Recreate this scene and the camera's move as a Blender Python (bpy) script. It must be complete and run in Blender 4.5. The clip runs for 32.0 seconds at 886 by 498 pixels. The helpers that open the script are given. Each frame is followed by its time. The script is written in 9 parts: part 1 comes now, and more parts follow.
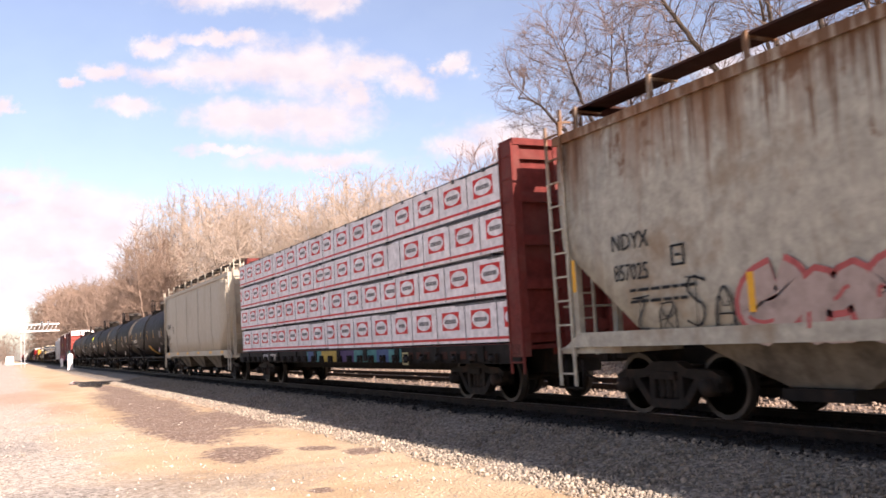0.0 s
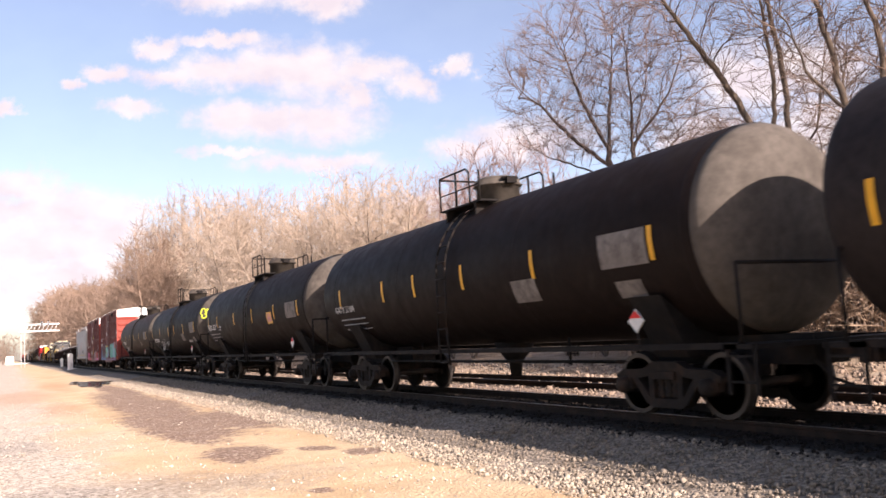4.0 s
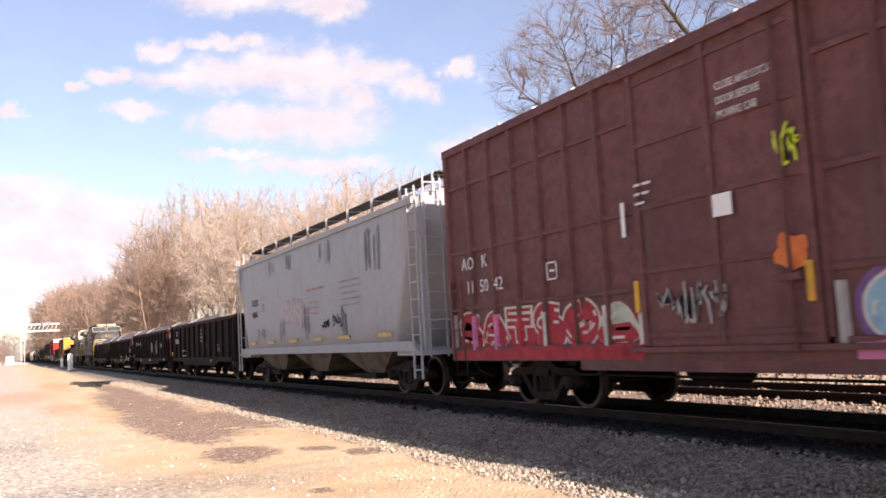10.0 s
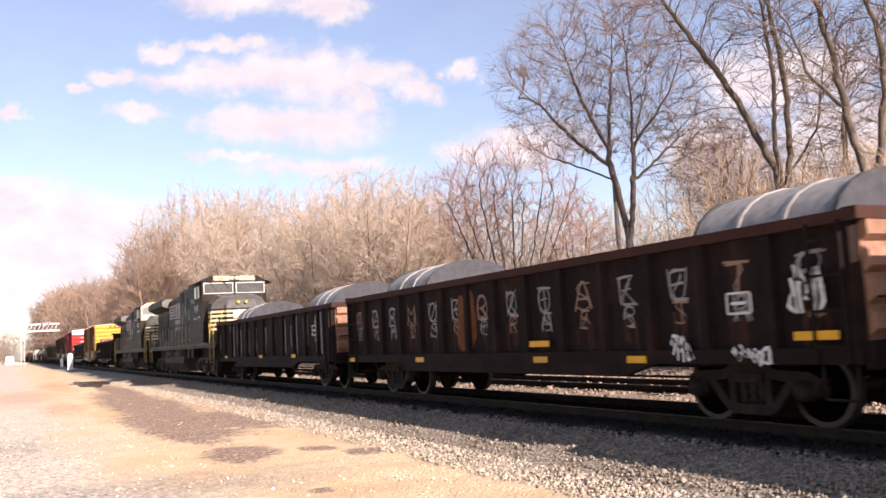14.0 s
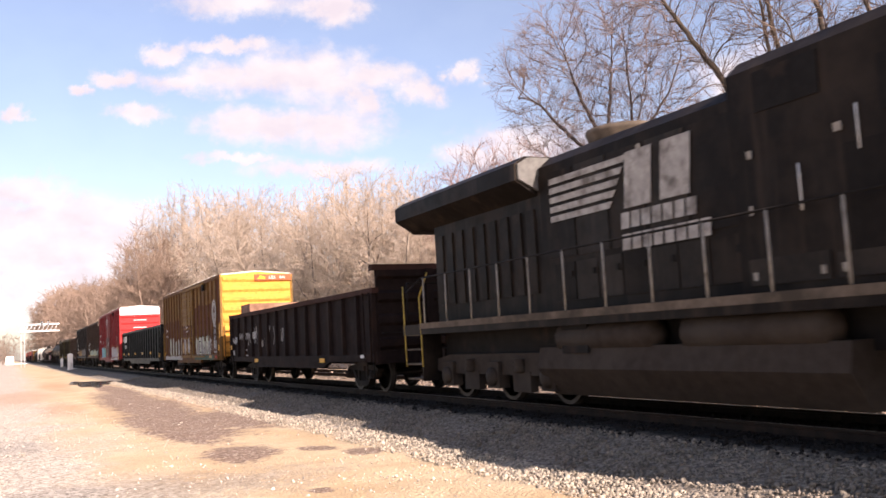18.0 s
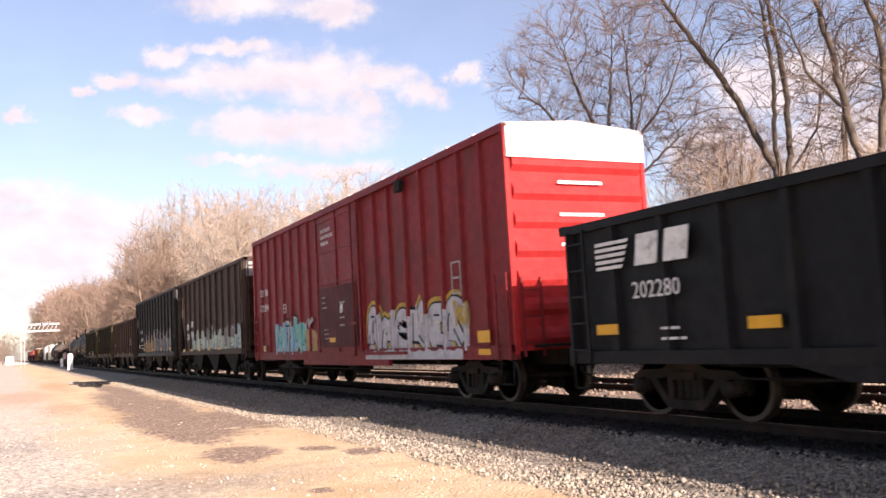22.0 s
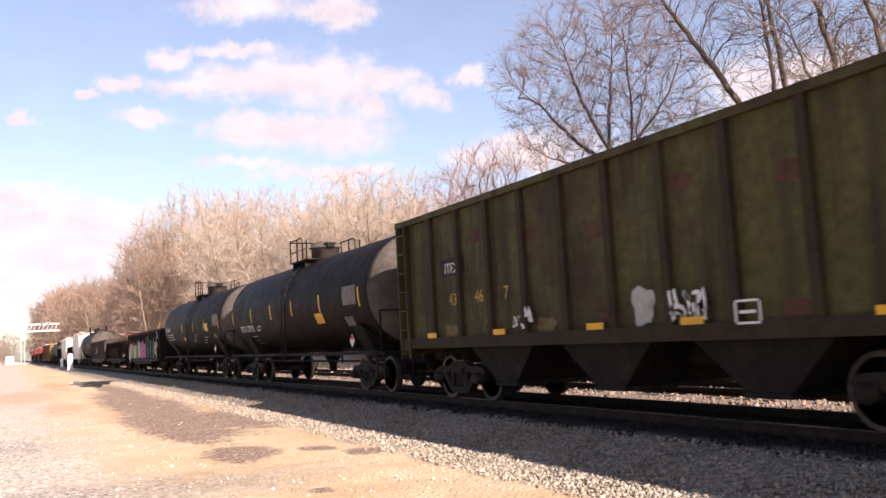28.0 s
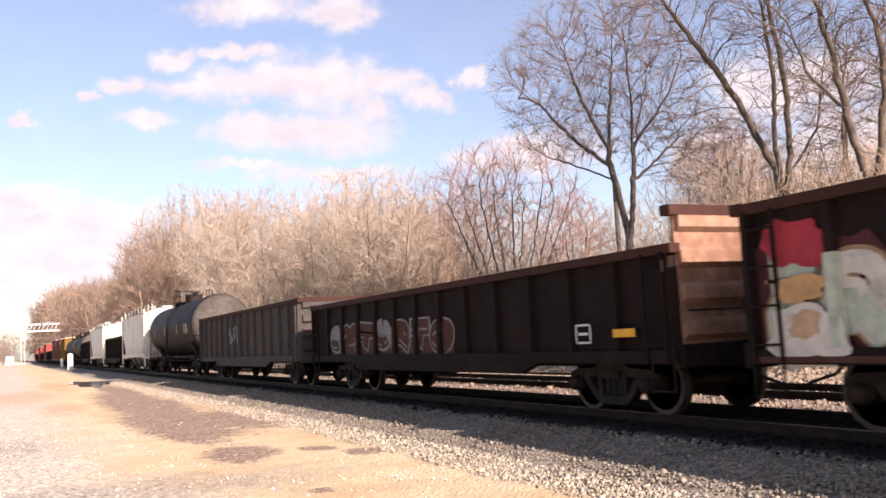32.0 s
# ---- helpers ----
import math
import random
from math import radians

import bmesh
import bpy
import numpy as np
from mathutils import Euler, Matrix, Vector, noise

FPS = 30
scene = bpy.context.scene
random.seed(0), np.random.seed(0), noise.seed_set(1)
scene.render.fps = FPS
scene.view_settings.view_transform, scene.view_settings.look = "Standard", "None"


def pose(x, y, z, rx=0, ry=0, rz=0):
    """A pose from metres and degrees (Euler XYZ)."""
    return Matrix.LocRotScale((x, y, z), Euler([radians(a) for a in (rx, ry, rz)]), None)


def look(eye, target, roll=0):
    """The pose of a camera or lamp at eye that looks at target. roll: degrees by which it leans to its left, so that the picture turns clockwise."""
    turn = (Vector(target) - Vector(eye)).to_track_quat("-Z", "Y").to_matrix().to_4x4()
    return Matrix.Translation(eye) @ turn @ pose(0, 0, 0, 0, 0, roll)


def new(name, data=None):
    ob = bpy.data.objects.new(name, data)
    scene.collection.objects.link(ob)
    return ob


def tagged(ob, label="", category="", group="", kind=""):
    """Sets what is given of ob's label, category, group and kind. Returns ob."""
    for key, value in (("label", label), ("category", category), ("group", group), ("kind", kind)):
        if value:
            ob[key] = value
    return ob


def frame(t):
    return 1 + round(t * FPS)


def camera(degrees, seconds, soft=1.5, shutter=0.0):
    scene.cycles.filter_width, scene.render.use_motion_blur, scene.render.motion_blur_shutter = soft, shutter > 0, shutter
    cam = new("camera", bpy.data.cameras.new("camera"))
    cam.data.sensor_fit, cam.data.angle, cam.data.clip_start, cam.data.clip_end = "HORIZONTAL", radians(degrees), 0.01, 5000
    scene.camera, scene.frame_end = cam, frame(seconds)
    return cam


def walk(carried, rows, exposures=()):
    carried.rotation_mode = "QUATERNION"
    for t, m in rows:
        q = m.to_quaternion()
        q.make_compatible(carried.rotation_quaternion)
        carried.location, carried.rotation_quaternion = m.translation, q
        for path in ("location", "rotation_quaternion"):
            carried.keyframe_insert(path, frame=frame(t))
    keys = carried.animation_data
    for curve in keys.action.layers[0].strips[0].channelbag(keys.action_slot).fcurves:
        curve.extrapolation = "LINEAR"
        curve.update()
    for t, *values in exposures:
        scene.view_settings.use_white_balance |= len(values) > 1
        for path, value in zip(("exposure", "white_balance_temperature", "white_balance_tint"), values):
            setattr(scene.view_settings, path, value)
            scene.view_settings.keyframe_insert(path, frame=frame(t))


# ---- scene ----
# ---------- camera: it stands still beside the line ----------
SPAN = 32.0
cam = camera(54.2, SPAN, soft=1.6, shutter=0.12)
EYE = (0.0, 0.0, 1.34)
YAW, PITCH, ROLL = 26.70, 5.735, -3.19
STAND = pose(*EYE, 0, 0, -YAW) @ pose(0, 0, 0, 90 + PITCH) @ pose(0, 0, 0, 0, 0, ROLL)
walk(cam, [(0, STAND), (SPAN, STAND)], exposures=[(0, 1.27, 6650, 24), (SPAN, 1.27, 6650, 24)])

TRACK = 9.476          # centre line of the train's track
TRACK2 = 13.45         # centre line of the second track
SPEED = 15.42          # metres a second, towards -y
YARD = -0.45           # height of the yard below the rail heads

# ---------- sky and sun ----------
SUN_DIR = Vector((0.37, -1.85, 1.0)).normalized()
world = bpy.data.worlds.new("World")
scene.world = world
world.use_nodes = True
wn = world.node_tree
wn.nodes.clear()
sky = wn.nodes.new("ShaderNodeTexSky")
sky.sky_type = "NISHITA"
sky.sun_disc = False
sky.sun_elevation = math.asin(SUN_DIR.z)
sky.sun_rotation = math.atan2(SUN_DIR.x, SUN_DIR.y)
sky.air_density, sky.dust_density, sky.ozone_density = 1.0, 1.2, 1.2
bg = wn.nodes.new("ShaderNodeBackground")
bg.inputs["Strength"].default_value = 0.087
wo = wn.nodes.new("ShaderNodeOutputWorld")
wn.links.new(sky.outputs[0], bg.inputs[0])
wn.links.new(bg.outputs[0], wo.inputs[0])
sun_data = bpy.data.lights.new("sun", "SUN")
sun_data.energy, sun_data.angle, sun_data.color = 5.0, radians(0.53), (1.0, 0.93, 0.82)
sun = new("sun", sun_data)
sun.matrix_world = look(SUN_DIR * 100, (0, 0, 0))


# ---------- materials ----------
MATS = {}


def surface(name, base, rough=0.6, metal=0.0, stain=None, stain_amount=0.5, stain_scale=0.7, streak=None,
            streak_amount=0.0, grain=0.25, grain_scale=6.0, bump=0.15, bump_scale=25.0, by_island=0.0, gloss=None):
    """Painted, dusty or bare surface: grain, patches of a second colour, upright streaks and fine relief."""
    if name in MATS:
        return MATS[name]
    m = bpy.data.materials.new(name)
    MATS[name] = m
    m.use_nodes = True
    nt = m.node_tree
    b = nt.nodes["Principled BSDF"]
    link = nt.links.new
    co = nt.nodes.new("ShaderNodeTexCoord")
    info = nt.nodes.new("ShaderNodeObjectInfo")
    shift = nt.nodes.new("ShaderNodeVectorMath")
    shift.operation = "MULTIPLY_ADD"
    shift.inputs[1].default_value = (1, 1, 1)
    comb = nt.nodes.new("ShaderNodeCombineXYZ")
    mul = nt.nodes.new("ShaderNodeMath")
    mul.operation = "MULTIPLY"
    mul.inputs[1].default_value = 37.0
    link(info.outputs["Random"], mul.inputs[0])
    for i in range(3):
        link(mul.outputs[0], comb.inputs[i])
    link(co.outputs["Object"], shift.inputs[0])
    link(comb.outputs[0], shift.inputs[2])

    def fbm(scale, detail=5.0, stretch=None):
        n = nt.nodes.new("ShaderNodeTexNoise")
        n.inputs["Scale"].default_value = scale
        n.inputs["Detail"].default_value = detail
        n.inputs["Roughness"].default_value = 0.62
        src = shift.outputs[0]
        if stretch:
            mp = nt.nodes.new("ShaderNodeMapping")
            mp.inputs["Scale"].default_value = stretch
            link(src, mp.inputs[0])
            src = mp.outputs[0]
        link(src, n.inputs["Vector"])
        return n.outputs[0]

    def ramp(sock, lo, hi, top=1.0):
        r = nt.nodes.new("ShaderNodeMapRange")
        r.inputs[1].default_value, r.inputs[2].default_value, r.inputs[4].default_value = lo, hi, top
        link(sock, r.inputs[0])
        return r.outputs[0]

    def blend(fac, a, c):
        x = nt.nodes.new("ShaderNodeMix")
        x.data_type = "RGBA"
        link(fac, x.inputs[0])
        for sock, val in ((x.inputs[6], a), (x.inputs[7], c)):
            if isinstance(val, tuple):
                sock.default_value = (*val, 1)
            else:
                link(val, sock)
        return x.outputs[2]

    dark = tuple(c * (1 - grain) for c in base)
    lite = tuple(min(1, c * (1 + grain)) for c in base)
    col = blend(ramp(fbm(grain_scale), 0.3, 0.7), dark, lite)
    if stain:
        col = blend(ramp(fbm(stain_scale), 0.62 - 0.3 * stain_amount, 0.78 - 0.25 * stain_amount, 0.9), col, stain)
    if streak:
        col = blend(ramp(fbm(1.0, 4.0, (2.6, 2.6, 0.22)), 0.66 - 0.3 * streak_amount, 0.86 - 0.3 * streak_amount, 0.85), col, streak)
    if by_island:
        geo = nt.nodes.new("ShaderNodeNewGeometry")
        col = blend(ramp(geo.outputs["Random Per Island"], 0, 1, by_island), col, tuple(c * 0.35 for c in base))
    link(col, b.inputs["Base Color"])
    link(ramp(fbm(grain_scale * 0.4), 0.2, 0.8, 1.0), b.inputs["Roughness"])
    rr = b.inputs["Roughness"].links[0].from_node
    rr.inputs[3].default_value, rr.inputs[4].default_value = max(0.05, rough - 0.12), min(1, rough + 0.12)
    b.inputs["Metallic"].default_value = metal
    b.inputs["Specular IOR Level"].default_value = gloss if gloss is not None else (0.5 if rough < 0.3 else (0.18 if rough < 0.5 else 0.10))
    if bump:
        bp = nt.nodes.new("ShaderNodeBump")
        bp.inputs["Strength"].default_value = bump
        bp.inputs["Distance"].default_value = 0.02
        link(fbm(bump_scale, 3.0), bp.inputs["Height"])
        link(bp.outputs[0], b.inputs["Normal"])
    return m


GRIME = (0.05, 0.042, 0.036)
M_STEEL = surface("wheel_steel", (0.065, 0.056, 0.05), 0.5, 0.6, GRIME, 0.4, 3)
M_TRUCK = surface("truck_iron", (0.024, 0.0195, 0.017), 0.75, 0.2, (0.05, 0.031, 0.022), 0.35, 3)
M_UNDER = surface("underframe_black", (0.014, 0.012, 0.011), 0.75, 0.1, (0.035, 0.023, 0.017), 0.25, 2)
M_RAIL = surface("rail_steel", (0.026, 0.018, 0.0145), 0.7, 0.3, (0.045, 0.026, 0.018), 0.4, 3)
M_RAILTOP = surface("rail_head", (0.17, 0.16, 0.15), 0.35, 1.0)
M_TIE = surface("tie_wood", (0.022, 0.0165, 0.013), 0.9, 0, (0.045, 0.035, 0.027), 0.35, 3)
M_TANK = surface("tank_black", (0.0115, 0.0074, 0.0062), 0.6, 0, (0.0165, 0.0125, 0.0105), 0.35, 0.5, (0.019, 0.015, 0.013), 0.25, bump=0.02, gloss=0.06)
M_TANKBRN = surface("tank_dusty_brown", (0.034, 0.0225, 0.018), 0.6, 0, (0.046, 0.031, 0.025), 0.4, 0.5, (0.024, 0.0175, 0.015), 0.3, bump=0.02, gloss=0.06)
M_TANK2 = surface("tank_dark_grey", (0.0225, 0.0178, 0.017), 0.6, 0, (0.028, 0.0225, 0.020), 0.35, 0.5, (0.032, 0.026, 0.0225), 0.25, bump=0.02, gloss=0.06)
M_TANKPALE = surface("tank_pale_grey", (0.085, 0.072, 0.060), 0.8, 0, (0.045, 0.037, 0.03), 0.5, 0.7)
M_YELLOW = surface("reflector_yellow", (0.66, 0.33, 0.02), 0.4, grain=0.1, stain=(0.35, 0.2, 0.05), stain_amount=0.2)
M_WHITE = surface("white_paint", (0.75, 0.73, 0.70), 0.55, grain=0.06, stain=(0.45, 0.4, 0.35), stain_amount=0.25)
M_LETTER = surface("stencil_white", (0.62, 0.60, 0.57), 0.6, grain=0.12, stain=(0.25, 0.22, 0.2), stain_amount=0.2, stain_scale=5)
M_BLACKLET = surface("stencil_black", (0.02, 0.02, 0.02), 0.6)
M_RED = surface("red_decal", (0.55, 0.035, 0.03), 0.5, grain=0.08)
M_GALV = surface("galvanised_steel", (0.33, 0.33, 0.335), 0.4, 0.7, (0.25, 0.24, 0.23), 0.4, 1.2)
M_HOPGREY = surface("hopper_grey", (0.37, 0.345, 0.285), 0.62, 0, (0.22, 0.15, 0.09), 0.28, 0.7, (0.24, 0.18, 0.12), 0.3, bump=0.06)


def run_rust(m, top, reach, colour):
    """Rust that has run down from a seam at the given height of a car, over the paint already there."""
    nt = m.node_tree
    link = nt.links.new
    b = nt.nodes["Principled BSDF"]
    co = nt.nodes.new("ShaderNodeTexCoord")
    sep = nt.nodes.new("ShaderNodeSeparateXYZ")
    link(co.outputs["Object"], sep.inputs[0])
    col = b.inputs["Base Color"].links[0].from_socket
    for scale, stretch, gain, lo, hi, tone in ((1.0, (1.0, 1.3, 0.10), 1.0, 0.54, 0.70, 1.0), (1.0, (3.0, 6.0, 0.25), 0.75, 0.57, 0.66, 0.6), (2.2, (1.0, 1.0, 0.7), 0.6, 0.60, 0.68, 0.7)):
        mp = nt.nodes.new("ShaderNodeMapping")
        mp.inputs["Scale"].default_value = stretch
        link(co.outputs["Object"], mp.inputs[0])
        n = nt.nodes.new("ShaderNodeTexNoise")
        n.inputs["Scale"].default_value, n.inputs["Detail"].default_value, n.inputs["Roughness"].default_value = scale, 6.0, 0.65
        link(mp.outputs[0], n.inputs["Vector"])
        fall = nt.nodes.new("ShaderNodeMapRange")
        for i, v in ((1, top), (2, top - reach), (3, 0.16 * gain), (4, -0.12)):
            fall.inputs[i].default_value = v
        link(sep.outputs[2], fall.inputs[0])
        add = nt.nodes.new("ShaderNodeMath")
        link(n.outputs[0], add.inputs[0])
        link(fall.outputs[0], add.inputs[1])
        cut = nt.nodes.new("ShaderNodeMapRange")
        for i, v in ((1, lo), (2, hi), (4, 0.9)):
            cut.inputs[i].default_value = v
        link(add.outputs[0], cut.inputs[0])
        mix = nt.nodes.new("ShaderNodeMix")
        mix.data_type = "RGBA"
        link(cut.outputs[0], mix.inputs[0])
        link(col, mix.inputs[6])
        mix.inputs[7].default_value = (colour[0] * tone, colour[1] * tone, colour[2] * tone, 1)
        col = mix.outputs[2]
    link(col, b.inputs["Base Color"])


run_rust(M_HOPGREY, 4.4, 2.0, (0.20, 0.095, 0.045))
M_HOPTAN = surface("hopper_tan", (0.42, 0.37, 0.29), 0.6, 0, (0.37, 0.32, 0.25), 0.3, 0.5, (0.33, 0.28, 0.21), 0.25, grain=0.06, bump=0.03)
M_HOPLIGHT = surface("hopper_light_grey", (0.36, 0.36, 0.365), 0.6, 0, (0.32, 0.315, 0.31), 0.3, 0.5, (0.29, 0.275, 0.265), 0.28, grain=0.06, bump=0.03)
M_WALK = surface("brown_grating", (0.085, 0.065, 0.05), 0.7, 0, (0.13, 0.10, 0.08), 0.4, 1.5)
M_HOPWHITE = surface("hopper_white", (0.66, 0.62, 0.55), 0.6, 0, (0.5, 0.42, 0.33), 0.4, 0.8, bump=0.05)
M_BOXBROWN = surface("boxcar_brown", (0.148, 0.064, 0.060), 0.6, 0, (0.105, 0.050, 0.048), 0.45, 0.6, (0.12, 0.075, 0.062), 0.35, bump=0.06)
M_BOXEND = surface("boxcar_end_red", (0.25, 0.055, 0.042), 0.6, 0, (0.17, 0.05, 0.04), 0.3, 0.9)
M_BOXRED = surface("boxcar_red", (0.185, 0.020, 0.022), 0.55, 0, (0.12, 0.026, 0.024), 0.45, 0.6, (0.12, 0.04, 0.03), 0.25, bump=0.05)
M_BOXYEL = surface("boxcar_yellow", (0.19, 0.105, 0.026), 0.65, 0, (0.13, 0.062, 0.022), 0.5, 0.5, (0.10, 0.05, 0.024), 0.5, bump=0.06)
M_ROOF = surface("roof_galvanised", (0.45, 0.43, 0.40), 0.5, 0.5, (0.25, 0.17, 0.12), 0.45, 0.8)
M_GONBROWN = surface("gondola_brown", (0.0120, 0.0066, 0.0056), 0.8, 0, (0.021, 0.011, 0.008), 0.35, 0.6, (0.026, 0.013, 0.0095), 0.35)
M_GONDARK = surface("gondola_dark", (0.0135, 0.0080, 0.0068), 0.8, 0, (0.030, 0.0155, 0.010), 0.32, 0.7, (0.031, 0.019, 0.0145), 0.32)
M_GONBLACK = surface("gondola_black", (0.010, 0.010, 0.0105), 0.55, 0, (0.02, 0.018, 0.017), 0.3, 0.7, (0.025, 0.022, 0.02), 0.2)
M_CHORD = surface("rusty_top_chord", (0.048, 0.021, 0.0155), 0.8, 0, (0.036, 0.02, 0.015), 0.5, 1.5)
M_WOODEND = surface("rusty_tan_end", (0.27, 0.15, 0.10), 0.8, 0, (0.14, 0.07, 0.045), 0.5, 1.2)
M_COALBLK = surface("coal_hopper_black", (0.025, 0.0205, 0.0195), 0.6, 0, (0.034, 0.024, 0.02), 0.35, 0.6, (0.038, 0.028, 0.024), 0.35)
M_COALBRN = surface("coal_hopper_brown", (0.060, 0.036, 0.026), 0.7, 0, (0.10, 0.05, 0.03), 0.4, 0.6, (0.035, 0.023, 0.018), 0.4)
M_COALGRN = surface("coal_hopper_green", (0.066, 0.058, 0.022), 0.7, 0, (0.040, 0.026, 0.017), 0.5, 0.6, (0.026, 0.019, 0.014), 0.6)
M_GRNPOST = surface("rusted_post", (0.030, 0.022, 0.015), 0.75, 0, (0.045, 0.038, 0.018), 0.4, 1.2, (0.05, 0.026, 0.015), 0.4)
# Sunlight on the hoppers' end sheets is put into this bright tan.
M_INSIDE = surface("painted_sunlit_slope", (0.55, 0.36, 0.17), 0.8, 0, (0.30, 0.17, 0.08), 0.5, 1.0)
M_LOCO = surface("locomotive_black", (0.0115, 0.0086, 0.0070), 0.55, 0, (0.030, 0.0215, 0.016), 0.5, 0.7, (0.042, 0.029, 0.021), 0.42, bump=0.03, gloss=0.07)
M_LOCOSILL = surface("dusty_sill", (0.14, 0.105, 0.078), 0.8, 0, (0.05, 0.04, 0.03), 0.5, 1.0)
# Pale base colour stands for sky and sun reflected in the glass.
M_SKYGLASS = surface("windscreen_painted_reflection", (0.15, 0.142, 0.122), 0.25, 0, (0.16, 0.15, 0.12), 0.4, 2, bump=0)
M_GLASS = surface("cab_glass", (0.03, 0.035, 0.04), 0.06, 0, bump=0)
M_WRAP = surface("lumber_wrap", (0.70, 0.66, 0.66), 0.5, 0, (0.55, 0.50, 0.50), 0.3, 0.9, bump=0.25, bump_scale=5)
M_STRAP = surface("strap_dark", (0.05, 0.05, 0.055), 0.6)
M_CENTRE = surface("centerbeam_brown", (0.13, 0.025, 0.02), 0.65, 0, (0.14, 0.05, 0.04), 0.4, 0.8)


# ---------- mesh tools ----------
class Geo:
    """Collects vertices and faces of one mesh."""

    def __init__(self):
        self.v, self.f, self.s, self.m, self.slot = [], [], [], [], 0

    def face(self, idx, smooth=False):
        self.f.append(idx)
        self.s.append(smooth)
        self.m.append(self.slot)

    def box(self, x0, x1, y0, y1, z0, z1):
        n = len(self.v)
        self.v += [(x, y, z) for z in (z0, z1) for y in (y0, y1) for x in (x0, x1)]
        for q in ((0, 2, 3, 1), (4, 5, 7, 6), (0, 1, 5, 4), (2, 6, 7, 3), (0, 4, 6, 2), (1, 3, 7, 5)):
            self.face([n + i for i in q])
        return self

    def prism(self, pts, axis, c0, c1, smooth=False):
        """Extrudes a closed outline. axis 'y': pts are (x, z); 'x': pts are (y, z); 'z': pts are (x, y)."""
        put = {"y": lambda a, b, c: (a, c, b), "x": lambda a, b, c: (c, a, b), "z": lambda a, b, c: (a, b, c)}[axis]
        n, k = len(self.v), len(pts)
        for c in (c0, c1):
            self.v += [put(a, b, c) for a, b in pts]
        for i in range(k):
            j = (i + 1) % k
            self.face([n + i, n + j, n + k + j, n + k + i], smooth)
        m = len(self.v)
        for c in (c0, c1):
            self.v += [put(a, b, c) for a, b in pts]
        self.face([m + i for i in range(k)][::-1])
        self.face([m + k + i for i in range(k)])
        return self

    def loft(self, rings, smooth=True, cap=True):
        """Skins a row of rings with the same number of points."""
        n, k = len(self.v), len(rings[0])
        for r in rings:
            self.v += [tuple(p) for p in r]
        for a in range(len(rings) - 1):
            for i in range(k):
                j = (i + 1) % k
                self.face([n + a * k + i, n + a * k + j, n + (a + 1) * k + j, n + (a + 1) * k + i], smooth)
        if cap:
            self.face([n + i for i in range(k)][::-1], smooth)
            self.face([n + (len(rings) - 1) * k + i for i in range(k)], smooth)
        return self

    def tube(self, p, q, r, n=6, r2=None):
        p, q = Vector(p), Vector(q)
        d = (q - p).normalized()
        a = d.orthogonal().normalized()
        b = d.cross(a)
        rings = []
        for c, rad in ((p, r), (q, r if r2 is None else r2)):
            rings.append([c + rad * (math.cos(t) * a + math.sin(t) * b) for t in [2 * math.pi * i / n for i in range(n)]])
        return self.loft(rings, n > 4)

    def path(self, pts, r, n=6):
        for p, q in zip(pts, pts[1:]):
            self.tube(p, q, r, n)
        return self

    def lathe(self, prof, axis, centre, n=24, smooth=True):
        """Turns a profile of (along, radius) round an axis."""
        cx, cy, cz = centre
        rings = []
        for a, r in prof:
            ring = []
            for i in range(n):
                t = 2 * math.pi * i / n
                u, w = r * math.cos(t), r * math.sin(t)
                ring.append({"x": (cx + a, cy + u, cz + w), "y": (cx + w, cy + a, cz + u), "z": (cx + u, cy + w, cz + a)}[axis])
            rings.append(ring)
        return self.loft(rings, smooth)

    def mesh(self, name, *mats):
        me = bpy.data.meshes.new(name)
        me.from_pydata(self.v, [], self.f)
        me.polygons.foreach_set("use_smooth", self.s)
        for m in mats:
            me.materials.append(m)
        if len(mats) > 1:
            me.polygons.foreach_set("material_index", self.m)
        bm = bmesh.new()
        bm.from_mesh(me)
        bmesh.ops.recalc_face_normals(bm, faces=bm.faces)
        bm.to_mesh(me)
        bm.free()
        return me


def part(name, geo, mat, parent, label="", at=None):
    """One mesh object under a thing or a part. geo: a Geo, or a mesh that is shared."""
    me = geo.mesh(name, *(mat if isinstance(mat, tuple) else (mat,))) if isinstance(geo, Geo) else geo
    ob = new(name, me)
    ob.parent = parent
    if at:
        ob.location = at
    if name == "small_lettering":
        tagged(ob, kind="stuff")
    if label:
        ob["label"] = label
    return ob


def thing(name, at, label, category, group=""):
    ob = new(name)
    ob.location = at
    ob.empty_display_size = 0.3
    return tagged(ob, label, category, group)


MOVERS = []            # every thing that rides with the train, and its place at 16 s


def rides(ob, u, dx=0.0, z=0.0):
    MOVERS.append((ob, u, dx, z))
    return ob


FONT_CACHE = {}


def letters(text, size):
    """Flat letters as a mesh in the x-y plane, left end at the origin."""
    key = (text, size)
    if key not in FONT_CACHE:
        cu = bpy.data.curves.new("text", "FONT")
        cu.body, cu.size, cu.extrude, cu.resolution_u = text, size, 0.002, 2
        ob = new("text", cu)
        dg = bpy.context.evaluated_depsgraph_get()
        dg.update()
        me = bpy.data.meshes.new_from_object(ob.evaluated_get(dg))
        bpy.data.objects.remove(ob)
        FONT_CACHE[key] = me
    return FONT_CACHE[key]


SIDE = Matrix(((0, 0, -1, 0), (-1, 0, 0, 0), (0, 1, 0, 0), (0, 0, 0, 1)))   # text x -> -y, text y -> z, normal -> -x


